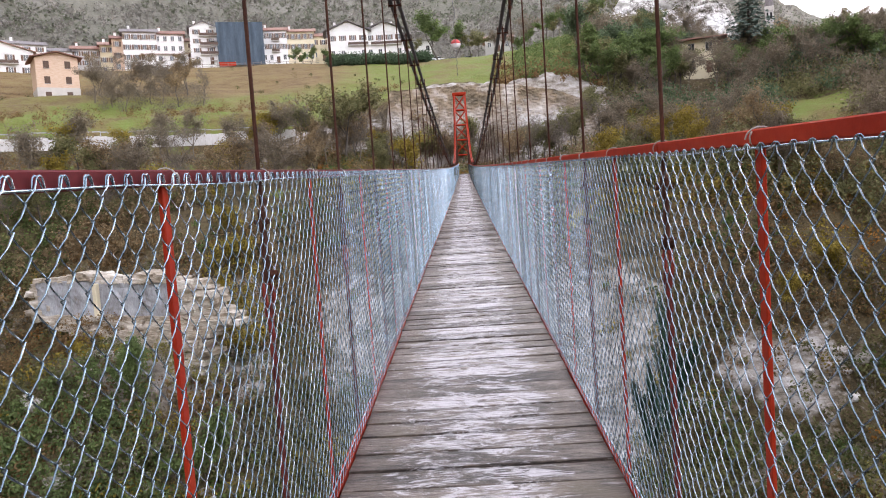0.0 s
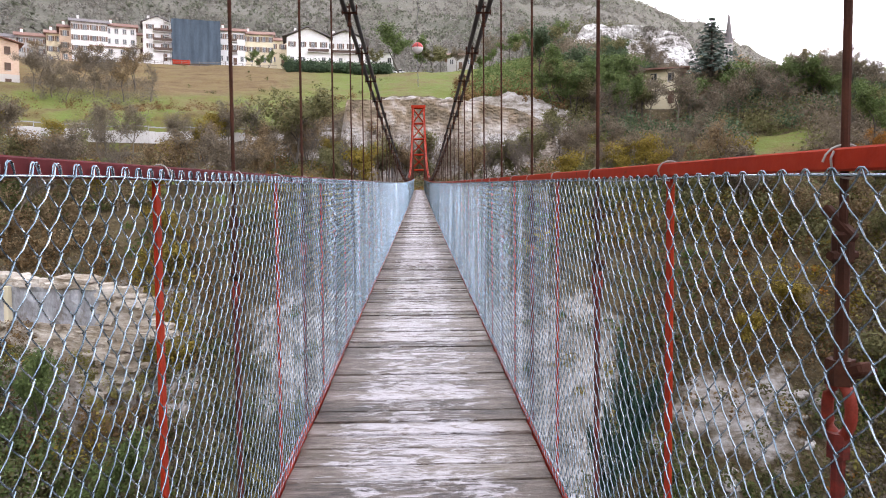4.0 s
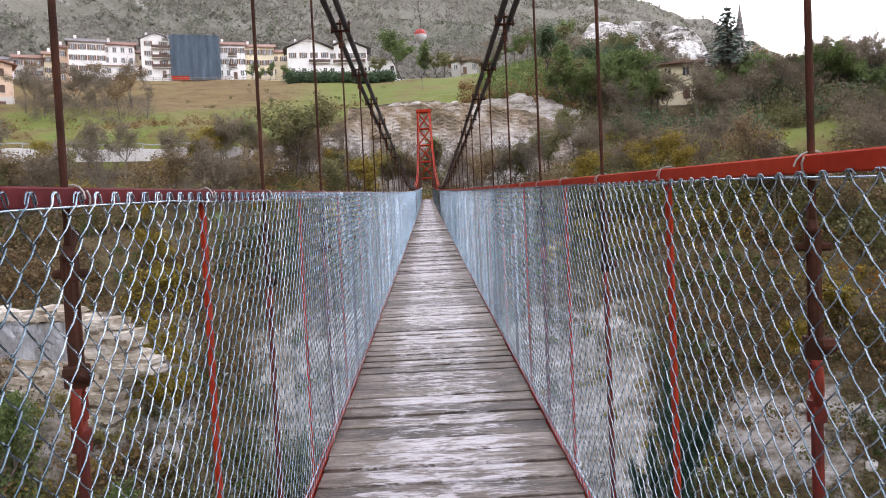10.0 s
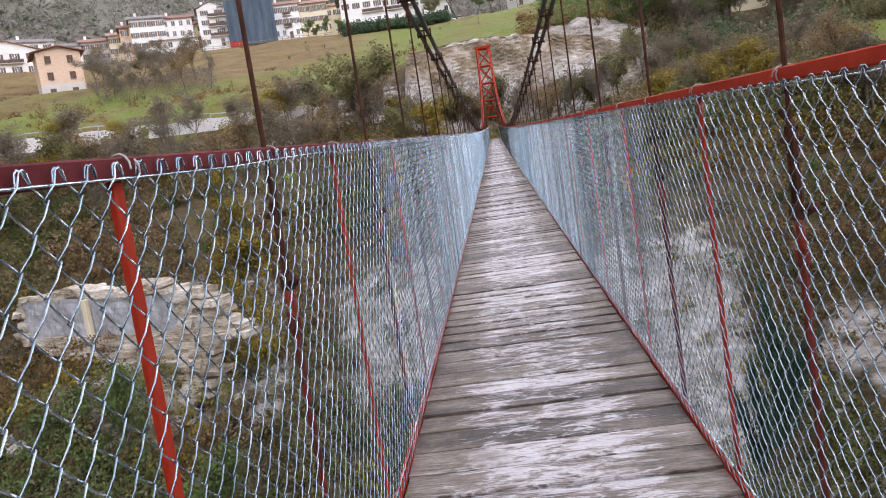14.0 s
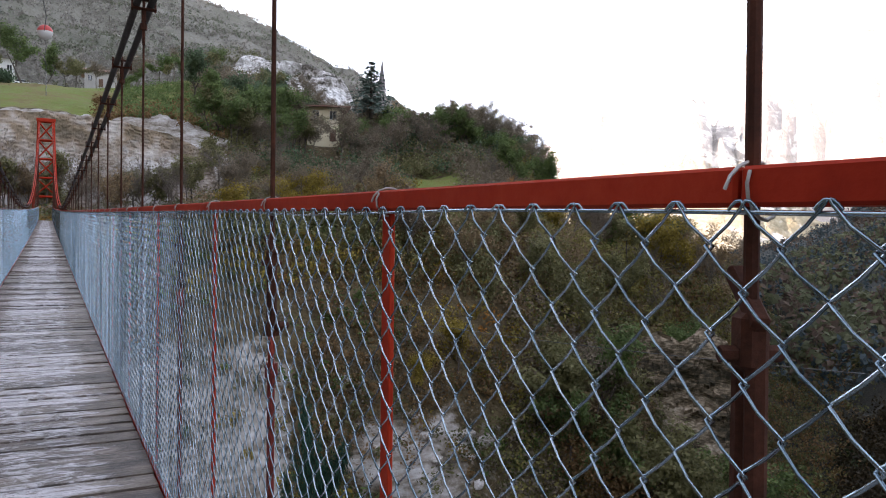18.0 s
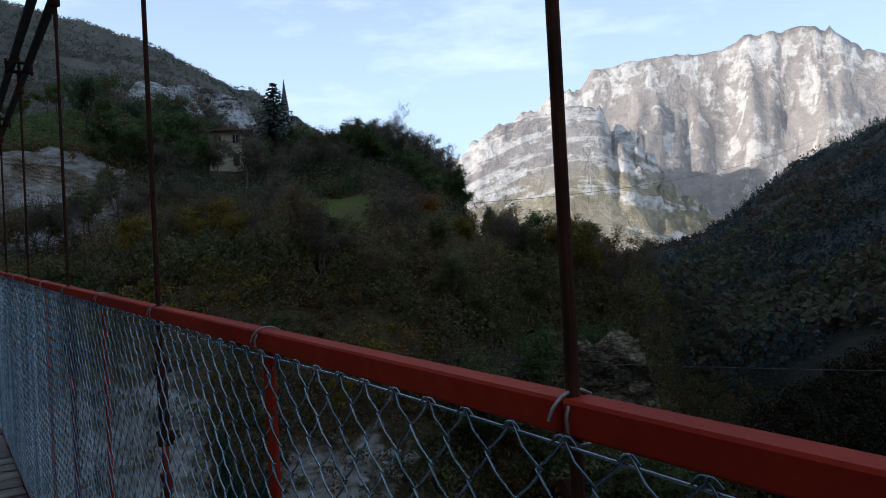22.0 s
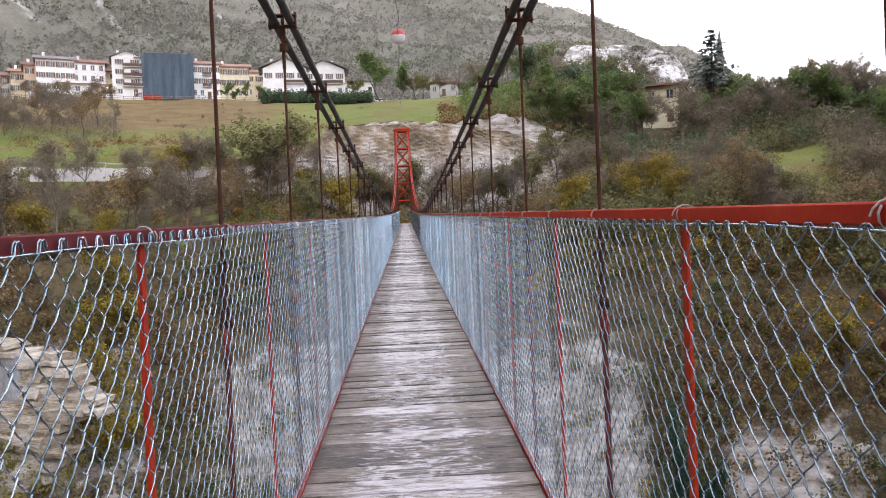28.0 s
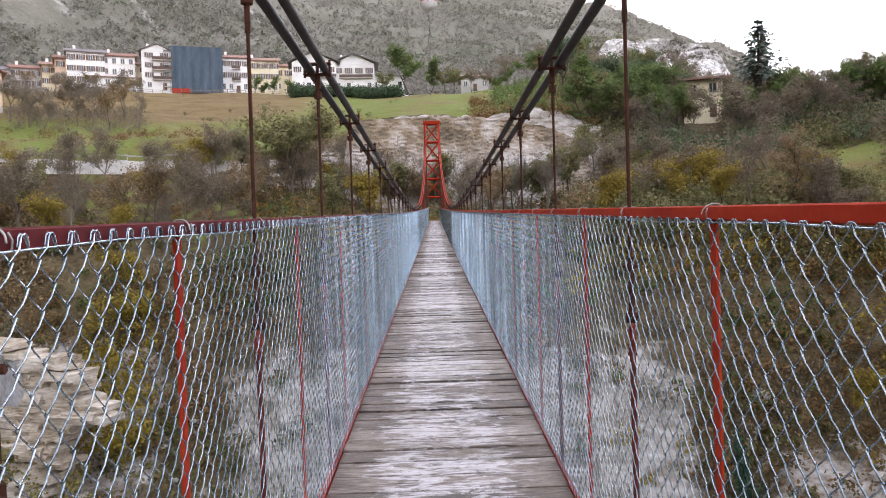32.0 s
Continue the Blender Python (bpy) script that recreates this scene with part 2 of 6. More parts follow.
    kn.inputs["From Min"].default_value, kn.inputs["From Max"].default_value = 0.10, 0.04
    l.new(vo.outputs["Distance"], kn.inputs["Value"])
    dark = n.new("ShaderNodeRGB")
    dark.outputs[0].default_value = (0.05, 0.034, 0.026, 1)
    col = mix(op("MULTIPLY", kn.outputs[0], 0.8), col, dark.outputs[0])
    # damp green-brown stains
    st = n.new("ShaderNodeMapRange")
    st.inputs["From Min"].default_value, st.inputs["From Max"].default_value = 0.56, 0.70
    st.inputs["To Max"].default_value = 0.65
    l.new(nz(1.1, (1.6, 1.6, 1.6), 5, 0.6), st.inputs["Value"])
    stain = n.new("ShaderNodeRGB")
    stain.outputs[0].default_value = (0.125, 0.095, 0.055, 1)
    col = mix(st.outputs[0], col, stain.outputs[0])
    l.new(col, b.inputs["Base Color"])
    b.inputs["Roughness"].default_value = 0.5
    b.inputs["Specular IOR Level"].default_value = 0.5
    bp = n.new("ShaderNodeBump")
    bp.inputs["Strength"].default_value, bp.inputs["Distance"].default_value = 0.9, 0.006
    l.new(op("ADD", grain, op("MULTIPLY", fibre, 0.5)), bp.inputs["Height"])
    l.new(bp.outputs["Normal"], b.inputs["Normal"])
    return m


PLANK = plank_material("weathered_plank", "object")
PLANK_FAR = plank_material("weathered_plank_far", "island")
BEAM = mat("dark_beam", [(0.05, 0.035, 0.03), (0.11, 0.08, 0.07)], 4, 0.8, 0, 0.3)
FOREST = mat("wooded_slope", [(0.085, 0.086, 0.060), (0.118, 0.114, 0.085), (0.15, 0.141, 0.112), (0.20, 0.19, 0.162)], 0.018, 0.95, 0, 0.8, fine=26, space="World", bump_dist=2.0, mix_fine=0.42, contrast=(0.38, 0.62),
             spots=(0.02, 0.67, (0.27, 0.255, 0.235)))
# washed-out gullies of pale scree
fn, fl = FOREST.node_tree.nodes, FOREST.node_tree.links
f_at, f_nz, f_mr, f_mx = fn.new("ShaderNodeAttribute"), fn.new("ShaderNodeTexNoise"), fn.new("ShaderNodeMapRange"), fn.new("ShaderNodeMix")
f_at.attribute_name = "scree"
f_nz.inputs["Scale"].default_value, f_nz.inputs["Detail"].default_value = 0.07, 8
fl.new(fn.new("ShaderNodeNewGeometry").outputs["Position"], f_nz.inputs["Vector"])
f_add = fn.new("ShaderNodeMath")
f_add.operation = "ADD"
fl.new(f_at.outputs["Fac"], f_add.inputs[0])
fl.new(f_nz.outputs["Fac"], f_add.inputs[1])
f_mr.inputs["From Min"].default_value, f_mr.inputs["From Max"].default_value = 0.95, 1.3
fl.new(f_add.outputs[0], f_mr.inputs["Value"])
f_mx.data_type = "RGBA"
f_mx.inputs[7].default_value = (0.40, 0.38, 0.355, 1)
f_base = fn["Principled BSDF"].inputs["Base Color"]
fl.new(f_base.links[0].from_socket, f_mx.inputs[6])
fl.new(f_mr.outputs[0], f_mx.inputs[0])
# shade of the right-hand valley side, multiplied into the wooded slope's colour
f_shade, f_dark = fn.new("ShaderNodeAttribute"), fn.new("ShaderNodeMix")
f_shade.attribute_name = "litter"
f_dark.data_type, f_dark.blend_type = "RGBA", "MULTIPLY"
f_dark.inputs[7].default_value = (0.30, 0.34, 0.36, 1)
fl.new(f_shade.outputs["Fac"], f_dark.inputs[0])
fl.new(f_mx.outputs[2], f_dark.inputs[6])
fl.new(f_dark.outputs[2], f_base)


def limestone_material():
    """White cliffs where it is steep, in broken level bands; thin grey-brown wood on the gentler slopes."""
    m = bpy.data.materials.new("limestone_mountain")
    m.use_nodes = True
    n, l = m.node_tree.nodes, m.node_tree.links
    b = n["Principled BSDF"]
    b.inputs["Roughness"].default_value = 0.95
    b.inputs["Specular IOR Level"].default_value = 0.1
    g = n.new("ShaderNodeNewGeometry")

    def nz(scale, stretch, detail=9, rough=0.62, dist=0.0):
        mp = n.new("ShaderNodeMapping")
        mp.inputs["Scale"].default_value = stretch
        l.new(g.outputs["Position"], mp.inputs["Vector"])
        t = n.new("ShaderNodeTexNoise")
        for k, v in (("Scale", scale), ("Detail", detail), ("Roughness", rough), ("Distortion", dist)):
            t.inputs[k].default_value = v
        l.new(mp.outputs["Vector"], t.inputs["Vector"])
        return t.outputs["Fac"]

    def op(kind, a, c):
        q = n.new("ShaderNodeMath")
        q.operation = kind
        for k, v in enumerate((a, c)):
            if isinstance(v, (int, float)):
                q.inputs[k].default_value = v
            else:
                l.new(v, q.inputs[k])
        return q.outputs[0]

    def ramp(fac, stops):
        q = n.new("ShaderNodeValToRGB")
        e = q.color_ramp.elements
        while len(e) < len(stops):
            e.new(0.5)
        for el, (p, c) in zip(e, stops):
            el.position, el.color = p, (*c, 1)
        l.new(fac, q.inputs["Fac"])
        return q.outputs["Color"]

    def attr(name):
        q = n.new("ShaderNodeAttribute")
        q.attribute_name = name
        return q.outputs["Fac"]

    def step(v, lo, hi):
        q = n.new("ShaderNodeMapRange")
        q.inputs["From Min"].default_value, q.inputs["From Max"].default_value = lo, hi
        l.new(v, q.inputs["Value"])
        return q.outputs[0]

    def mix(fac, a, c):
        q = n.new("ShaderNodeMix")
        q.data_type = "RGBA"
        l.new(fac, q.inputs[0])
        l.new(a, q.inputs[6])
        l.new(c, q.inputs[7])
        return q.outputs[2]

    sep = n.new("ShaderNodeSeparateXYZ")
    l.new(g.outputs["Normal"], sep.inputs[0])
    steep = op("SUBTRACT", 0.72, sep.outputs["Z"])
    depth, front = attr("below_crest"), attr("front_massif")
    pos = n.new("ShaderNodeSeparateXYZ")
    l.new(g.outputs["Position"], pos.inputs[0])
    # beds that follow the arch of the front massif
    bed_at = n.new("ShaderNodeCombineXYZ")
    l.new(op("MULTIPLY", pos.outputs["X"], 0.0042), bed_at.inputs[0])
    l.new(op("MULTIPLY", pos.outputs["Y"], 0.0042), bed_at.inputs[1])
    l.new(op("MULTIPLY", depth, 0.021), bed_at.inputs[2])
    bed = n.new("ShaderNodeTexNoise")
    for k, v in (("Scale", 1.0), ("Detail", 7), ("Roughness", 0.62), ("Distortion", 0.5)):
        bed.inputs[k].default_value = v
    l.new(bed_at.outputs[0], bed.inputs["Vector"])
    fine = nz(0.03, (1, 1, 1.3), 7, 0.68)
    streak = nz(0.016, (1, 1, 0.18), 7, 0.62, 0.6)
    gully = nz(0.0045, (1, 1, 0.22), 7, 0.6)
    in_cliffs = op("MULTIPLY", step(depth, -235.0, -170.0), op("SUBTRACT", 1.0, op("MULTIPLY", step(depth, -55.0, -10.0), 0.85)))
    bedded = op("ADD", op("MULTIPLY", in_cliffs, 0.085), op("ADD", op("MULTIPLY", op("SUBTRACT", bed.outputs["Fac"], 0.5), 1.0), op("ADD", op("MULTIPLY", steep, 0.12), op("MULTIPLY", op("SUBTRACT", fine, 0.5), 0.35))))
    high = step(depth, -250.0, -60.0)
    ribbed = op("ADD", op("MULTIPLY", high, 0.20), op("ADD", op("MULTIPLY", op("SUBTRACT", streak, 0.5), 1.3), op("ADD", op("MULTIPLY", steep, 0.34), op("MULTIPLY", op("SUBTRACT", fine, 0.5), 0.4))))
    # rock, heath and green paled to stand in for stronger sun and haze
    rock = ramp(fine, [(0.34, (0.66, 0.61, 0.56)), (0.5, (0.84, 0.79, 0.73)), (0.62, (0.92, 0.87, 0.81))])
    tone = op("ADD", op("MULTIPLY", fine, 0.55), op("MULTIPLY", gully, 0.45))
    heath = ramp(tone, [(0.36, (0.38, 0.34, 0.31)), (0.5, (0.50, 0.45, 0.415)), (0.64, (0.61, 0.55, 0.505))])
    green = ramp(tone, [(0.38, (0.31, 0.27, 0.18)), (0.5, (0.48, 0.415, 0.29)), (0.62, (0.66, 0.57, 0.43))])
    low = op("MULTIPLY", front, step(op("ADD", depth, op("MULTIPLY", op("SUBTRACT", gully, 0.5), 160.0)), -190.0, -300.0))
    wood = mix(low, heath, green)
    near_face = mix(step(bedded, 0.045, 0.13), wood, rock)
    far_face = mix(step(ribbed, 0.12, 0.25), wood, rock)
    l.new(mix(front, far_face, near_face), b.inputs["Base Color"])
    bp = n.new("ShaderNodeBump")
    bp.inputs["Strength"].default_value, bp.inputs["Distance"].default_value = 0.8, 26
    l.new(op("ADD", streak, op("MULTIPLY", fine, 0.5)), bp.inputs["Height"])
    l.new(bp.outputs["Normal"], b.inputs["Normal"])
    return m


LIMESTONE = limestone_material()
ROCK = mat("pale_rock", [(0.11, 0.095, 0.075), (0.30, 0.265, 0.225), (0.50, 0.47, 0.44), (0.68, 0.66, 0.64)], 0.42, 0.9, 0, 1.0, fine=9, space="World", bump_dist=0.3, stretch=(1, 1, 1.7), mix_fine=0.5,
           contrast=(0.33, 0.62))


def ground_material():
    """Brush soil, meadow grass, pale rock and gravel, which give way to one another along ragged lines."""
    m = bpy.data.materials.new("gorge_ground")
    m.use_nodes = True
    n, l = m.node_tree.nodes, m.node_tree.links
    b = n["Principled BSDF"]
    b.inputs["Roughness"].default_value = 0.95
    b.inputs["Specular IOR Level"].default_value = 0.2
    pos = n.new("ShaderNodeNewGeometry").outputs["Position"]

    def nz(scale, detail=8.0, rough=0.62, stretch=(1, 1, 1)):
        mp = n.new("ShaderNodeMapping")
        mp.inputs["Scale"].default_value = stretch
        l.new(pos, mp.inputs["Vector"])
        t = n.new("ShaderNodeTexNoise")
        t.inputs["Scale"].default_value, t.inputs["Detail"].default_value, t.inputs["Roughness"].default_value = scale, detail, rough
        l.new(mp.outputs["Vector"], t.inputs["Vector"])
        return t.outputs["Fac"]

    def ramp(fac, stops):
        r = n.new("ShaderNodeValToRGB")
        e = r.color_ramp.elements
        while len(e) < len(stops):
            e.new(0.5)
        for el, (p, c) in zip(e, stops):
            el.position, el.color = p, (*c, 1)
        l.new(fac, r.inputs["Fac"])
        return r.outputs["Color"]

    def math_(op, a, c):
        q = n.new("ShaderNodeMath")
        q.operation = op
        for k, v in enumerate((a, c)):
            if isinstance(v, (int, float)):
                q.inputs[k].default_value = v
            else:
                l.new(v, q.inputs[k])
        return q.outputs[0]

    def blend(fac, a, c, kind="MIX"):
        q = n.new("ShaderNodeMix")
        q.data_type, q.blend_type = "RGBA", kind
        if isinstance(fac, float):
            q.inputs[0].default_value = fac
        else:
            l.new(fac, q.inputs[0])
        l.new(a, q.inputs[6])
        l.new(c, q.inputs[7])
        return q.outputs[2]

    def mask(name, noise_out, width=0.10):
        at = n.new("ShaderNodeAttribute")
        at.attribute_name = name
        v = math_("ADD", at.outputs["Fac"], math_("MULTIPLY", math_("SUBTRACT", noise_out, 0.5), 1.5))
        r = n.new("ShaderNodeMapRange")
        r.inputs["From Min"].default_value, r.inputs["From Max"].default_value = 0.5 - width, 0.5 + width
        l.new(v, r.inputs["Value"])
        return r.outputs[0]

    coarse, mid, fine = nz(0.06), nz(0.35), nz(2.2, 6)
    both = math_("ADD", math_("MULTIPLY", mid, 0.5), math_("MULTIPLY", fine, 0.5))
    wide = math_("ADD", math_("MULTIPLY", coarse, 0.62), math_("MULTIPLY", both, 0.38))
    soil = ramp(both, [(0.34, (0.034, 0.028, 0.015)), (0.47, (0.085, 0.062, 0.032)), (0.56, (0.135, 0.102, 0.054)), (0.68, (0.085, 0.092, 0.040))])
    grass = ramp(wide, [(0.40, (0.14, 0.098, 0.045)), (0.46, (0.175, 0.15, 0.055)), (0.52, (0.15, 0.178, 0.045)), (0.60, (0.135, 0.21, 0.042))])
    dry = ramp(math_("ADD", math_("MULTIPLY", both, 0.6), math_("MULTIPLY", nz(0.22, 6, 0.6, (0.25, 0.25, 5.0)), 0.4)), [(0.38, (0.095, 0.06, 0.028)), (0.46, (0.165, 0.108, 0.05)), (0.54, (0.21, 0.15, 0.068)), (0.64, (0.175, 0.165, 0.06))])
    grass = blend(mask("dry", coarse, 0.22), grass, dry)
    strata = nz(0.5, 9, 0.66, (0.7, 0.7, 2.6))
    rock = ramp(math_("ADD", math_("MULTIPLY", strata, 0.6), math_("MULTIPLY", both, 0.4)),
                [(0.38, (0.09, 0.08, 0.06)), (0.46, (0.25, 0.215, 0.175)), (0.54, (0.42, 0.39, 0.36)), (0.64, (0.62, 0.60, 0.585))])
    gravel = ramp(both, [(0.36, (0.15, 0.135, 0.12)), (0.5, (0.30, 0.28, 0.255)), (0.64, (0.46, 0.44, 0.42))])
    col = blend(mask("grass", mid), soil, grass)
    col = blend(mask("rock", mid), col, rock)
    col = blend(mask("gravel", mid, 0.2), col, gravel)
    # same shaded side nearer by, painted as a near-black ground colour
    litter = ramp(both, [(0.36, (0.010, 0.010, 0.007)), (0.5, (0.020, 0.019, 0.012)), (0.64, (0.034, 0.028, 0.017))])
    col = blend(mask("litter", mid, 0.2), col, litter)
    l.new(col, b.inputs["Base Color"])
    bp = n.new("ShaderNodeBump")
    bp.inputs["Strength"].default_value, bp.inputs["Distance"].default_value = 0.9, 0.45
    l.new(math_("ADD", both, strata), bp.inputs["Height"])
    l.new(bp.outputs["Normal"], b.inputs["Normal"])
    return m


GROUND = ground_material()


# ---------------------------------------------------------------- mesh helpers
def mesh_of(name, verts, faces, material, smooth=False):
    me = bpy.data.meshes.new(name)
    me.from_pydata([tuple(v) for v in verts], [], [tuple(f) for f in faces])
    me.materials.append(material)
    if smooth:
        me.polygons.foreach_set("use_smooth", [True] * len(me.polygons))
    me.update()
    return me


def part(name, bm, material, parent=None, label="", smooth=False):
    me = bm if isinstance(bm, bpy.types.Mesh) else bpy.data.meshes.new(name)
    if not isinstance(bm, bpy.types.Mesh):
        bm.to_mesh(me)
        bm.free()
        me.materials.append(material)
        if smooth:
            me.polygons.foreach_set("use_smooth", [True] * len(me.polygons))
    ob = new(name, me)
    ob.parent = parent
    if label:
        ob["label"] = label
    return ob


def thing(name, label, category, group="", kind="", at=None):
    return tagged(new(name), label, category, group, kind) if at is None else place_at(tagged(new(name), label, category, group, kind), at)


def place_at(ob, m):
    ob.matrix_basis = m
    return ob


def add_box(bm, cx, cy, cz, sx, sy, sz, bevel=0.0, rot=None):
    m = Matrix.Translation((cx, cy, cz)) @ (rot or Matrix()) @ Matrix.Diagonal((sx, sy, sz, 1))
    r = bmesh.ops.create_cube(bm, size=1.0, matrix=m)
    if bevel:
        es = list({e for v in r["verts"] for e in v.link_edges})
        bmesh.ops.bevel(bm, geom=es, offset=bevel, segments=1, affect="EDGES")
    return bm


def box(cx, cy, cz, sx, sy, sz, bevel=0.0, rot=None):
    return add_box(bmesh.new(), cx, cy, cz, sx, sy, sz, bevel, rot)


def add_rod(bm, a, b, r, sides=8, r2=None):
    a, b = Vector(a), Vector(b)
    d = b - a
    m = Matrix.Translation((a + b) / 2) @ d.to_track_quat("Z", "Y").to_matrix().to_4x4()
    bmesh.ops.create_cone(bm, cap_ends=True, segments=sides, radius1=r, radius2=r if r2 is None else r2, depth=d.length, matrix=m)
    return bm


def rod(a, b, r, sides=8, r2=None):
    return add_rod(bmesh.new(), a, b, r, sides, r2)


def tube_mesh(name, pts, r, material, sides=8):
    """A round tube along a line of points."""
    P = np.array(pts, float)
    T = np.gradient(P, axis=0)
    T /= np.linalg.norm(T, axis=1)[:, None]
    up = np.where(np.abs(T[:, 2:3]) > 0.9, np.array([[1.0, 0, 0]]), np.array([[0, 0, 1.0]]))
    S = np.cross(T, up)
    S /= np.linalg.norm(S, axis=1)[:, None]
    U = np.cross(S, T)
    a = np.arange(sides) * 2 * np.pi / sides
    V = (P[:, None] + r * (np.cos(a)[None, :, None] * S[:, None] + np.sin(a)[None, :, None] * U[:, None])).reshape(-1, 3)
    n = len(P)
    i = np.arange(n - 1)[:, None] * sides
    j = np.arange(sides)[None]
    k = (j + 1) % sides
    F = np.stack([i + j, i + k, i + sides + k, i + sides + j], -1).reshape(-1, 4)
    return mesh_of(name, V, F.tolist(), material, True)


# ---------------------------------------------------------------- the bridge's lines
BAY, HALF, RAIL = 1.45, 0.60, 1.315
END, START, TOWER_Y, BACK_TOWER_Y = 93.0, -15.0, 95.0, -17.5


def deck_z(y):
    return 0.0286 * (y - 8) + 0.000091 * (y - 8) ** 2


def cable_z(y):
    d = y - 33.0
    return 2.27 + (0.00098 if d < 0 else 0.00283) * d * d


# ---------------------------------------------------------------- the ground: one sheet from the gorge to the mountains
def lattice(ix, iy, seed):
    n = (ix * 374761393 + iy * 668265263 + seed * 1442695041) & 0xFFFFFFFF
    n = ((n ^ (n >> 13)) * 1274126177) & 0xFFFFFFFF
    return ((n ^ (n >> 16)) & 0xFFFF) / 65535.0


def value_noise(x, y, seed=0):
    ix, iy = np.floor(x).astype(np.int64), np.floor(y).astype(np.int64)
    fx, fy = x - ix, y - iy
    fx, fy = fx * fx * (3 - 2 * fx), fy * fy * (3 - 2 * fy)
    a, b = lattice(ix, iy, seed), lattice(ix + 1, iy, seed)
    c, d = lattice(ix, iy + 1, seed), lattice(ix + 1, iy + 1, seed)
    return (a + (b - a) * fx) * (1 - fy) + (c + (d - c) * fx) * fy - 0.5


def fbm(x, y, seed=0, octaves=5):
    s, amp = 0, 1.0
    for o in range(octaves):
        s = s + amp * value_noise(x * 2 ** o, y * 2 ** o, seed + o)
        amp *= 0.5
    return s


AZ = [-180, -100, -40, -25, -8, -2, 5, 12, 16, 22, 28, 34, 37, 44, 49, 53, 60, 70, 80, 95, 130, 180]
# for each heading: distance and height of the gorge's foot, its rim, the bench, the hill, the village's level, the ridge
FOOT_R = [12, 30, 62, 54, 49, 48, 49, 49, 50, 53, 55, 60, 66, 82, 94, 200, 120, 60, 40, 30, 16, 12]
FOOT_Z = [-20, -22, -22, -21, -20, -20, -20, -21, -22, -22, -23, -24, -25, -27, -30, -31, -29, -25, -23, -22, -20, -20]
RIM_R = [21, 60, 97, 87, 80, 79, 79, 81, 82, 85, 88, 91, 95, 104, 112, 240, 170, 95, 80, 60, 30, 21]
RIM_Z = [-2, 2, 1, 1, 1, 0.5, 0.5, 1, 1, 2, 1, 0, -2, -4, -8, -24, -24, -14, -0.5, 4, 3, -2]
BENCH_R = [40, 80, 116, 112, 106, 107, 107, 108, 106, 110, 113, 116, 118, 127, 134, 290, 230, 150, 112, 80, 48, 40]
BENCH_Z = [2, 8, 8.5, 8.5, 7, 3.5, 4, 6, 8, 9, 9, 6, 1.5, -1.5, -5.5, -20, -20, -15, 8.5, 25, 18, 2]
HILL_R = [80, 120, 134, 132, 126, 118, 118, 121, 126, 150, 150, 146, 136, 148, 156, 340, 300, 260, 190, 120, 70, 80]
HILL_Z = [12, 20, 17, 17, 17.5, 18.5, 19, 17.5, 16, 19.5, 21.5, 18, 2, -1, -6.5, -14, -6, 3, 14, 52, 25, 12]
LEVEL_R = [200, 240, 240, 236, 232, 230, 230, 236, 245, 240, 240, 235, 235, 240, 300, 480, 450, 420, 400, 390, 300, 200]
LEVEL_Z = [30, 60, 42.5, 43.2, 43.2, 42, 42.5, 51, 50, 38, 16, 2, -15, -18, -24, -8, 16, 42, 64, 115, 70, 30]
RIDGE_R = [800, 850, 900, 900, 900, 900, 900, 900, 900, 900, 900, 880, 850, 820, 800, 800, 800, 800, 800, 800, 800, 800]
# out of view: left ridge raised to block sun, back lowered to admit sky
RIDGE_Z = [110, 820, 620, 400, 322, 300, 283, 250, 226, 180, 124, 46, -10, -30, -10, 2, 60, 146, 208, 310, 180, 110]
PEAK_AZ = [-180, 20, 28, 35, 41, 47, 50, 53.6, 57, 60, 63, 66.5, 69, 74, 90, 180]
PEAK_Z = [150, 180, 240, 420, 620, 815, 825, 850, 865, 885, 810, 735, 670, 540, 300, 150]

FRONT_AZ = [-180, 25, 33, 35.3, 38, 41, 44, 46.3, 48.9, 51, 54, 58, 64, 70, 180]
FRONT_Z = [0, 0, 150, 340, 415, 475, 500, 500, 415, 235, 90, 60, 130, 160, 0]


def layers(az):
    g = lambda v, a=AZ: np.interp(az, a, v)
    zero = np.zeros_like(az)
    return [(zero + 2, zero - 24), (g(FOOT_R) * 0.55, g(FOOT_Z) - 3), (g(FOOT_R), g(FOOT_Z)), (g(RIM_R), g(RIM_Z)), (g(BENCH_R), g(BENCH_Z)), (g(HILL_R), g(HILL_Z)),
            (g(LEVEL_R), g(LEVEL_Z)), (g(LEVEL_R) + 27, g(LEVEL_Z) + 1.2), (g(RIDGE_R), g(RIDGE_Z)), (zero + 2100, g([0, 0, -50, -50, 0, 0], [-180, 20, 34, 68, 80, 180])),
            (zero + 2550, g(FRONT_Z, FRONT_AZ)), (zero + 2740, g(FRONT_Z, FRONT_AZ) * 0.85 - 40), (zero + 3020, g(PEAK_Z, PEAK_AZ) * 0.66), (zero + 3200, g(PEAK_Z, PEAK_AZ)),
            (zero + 4600, zero - 150)]


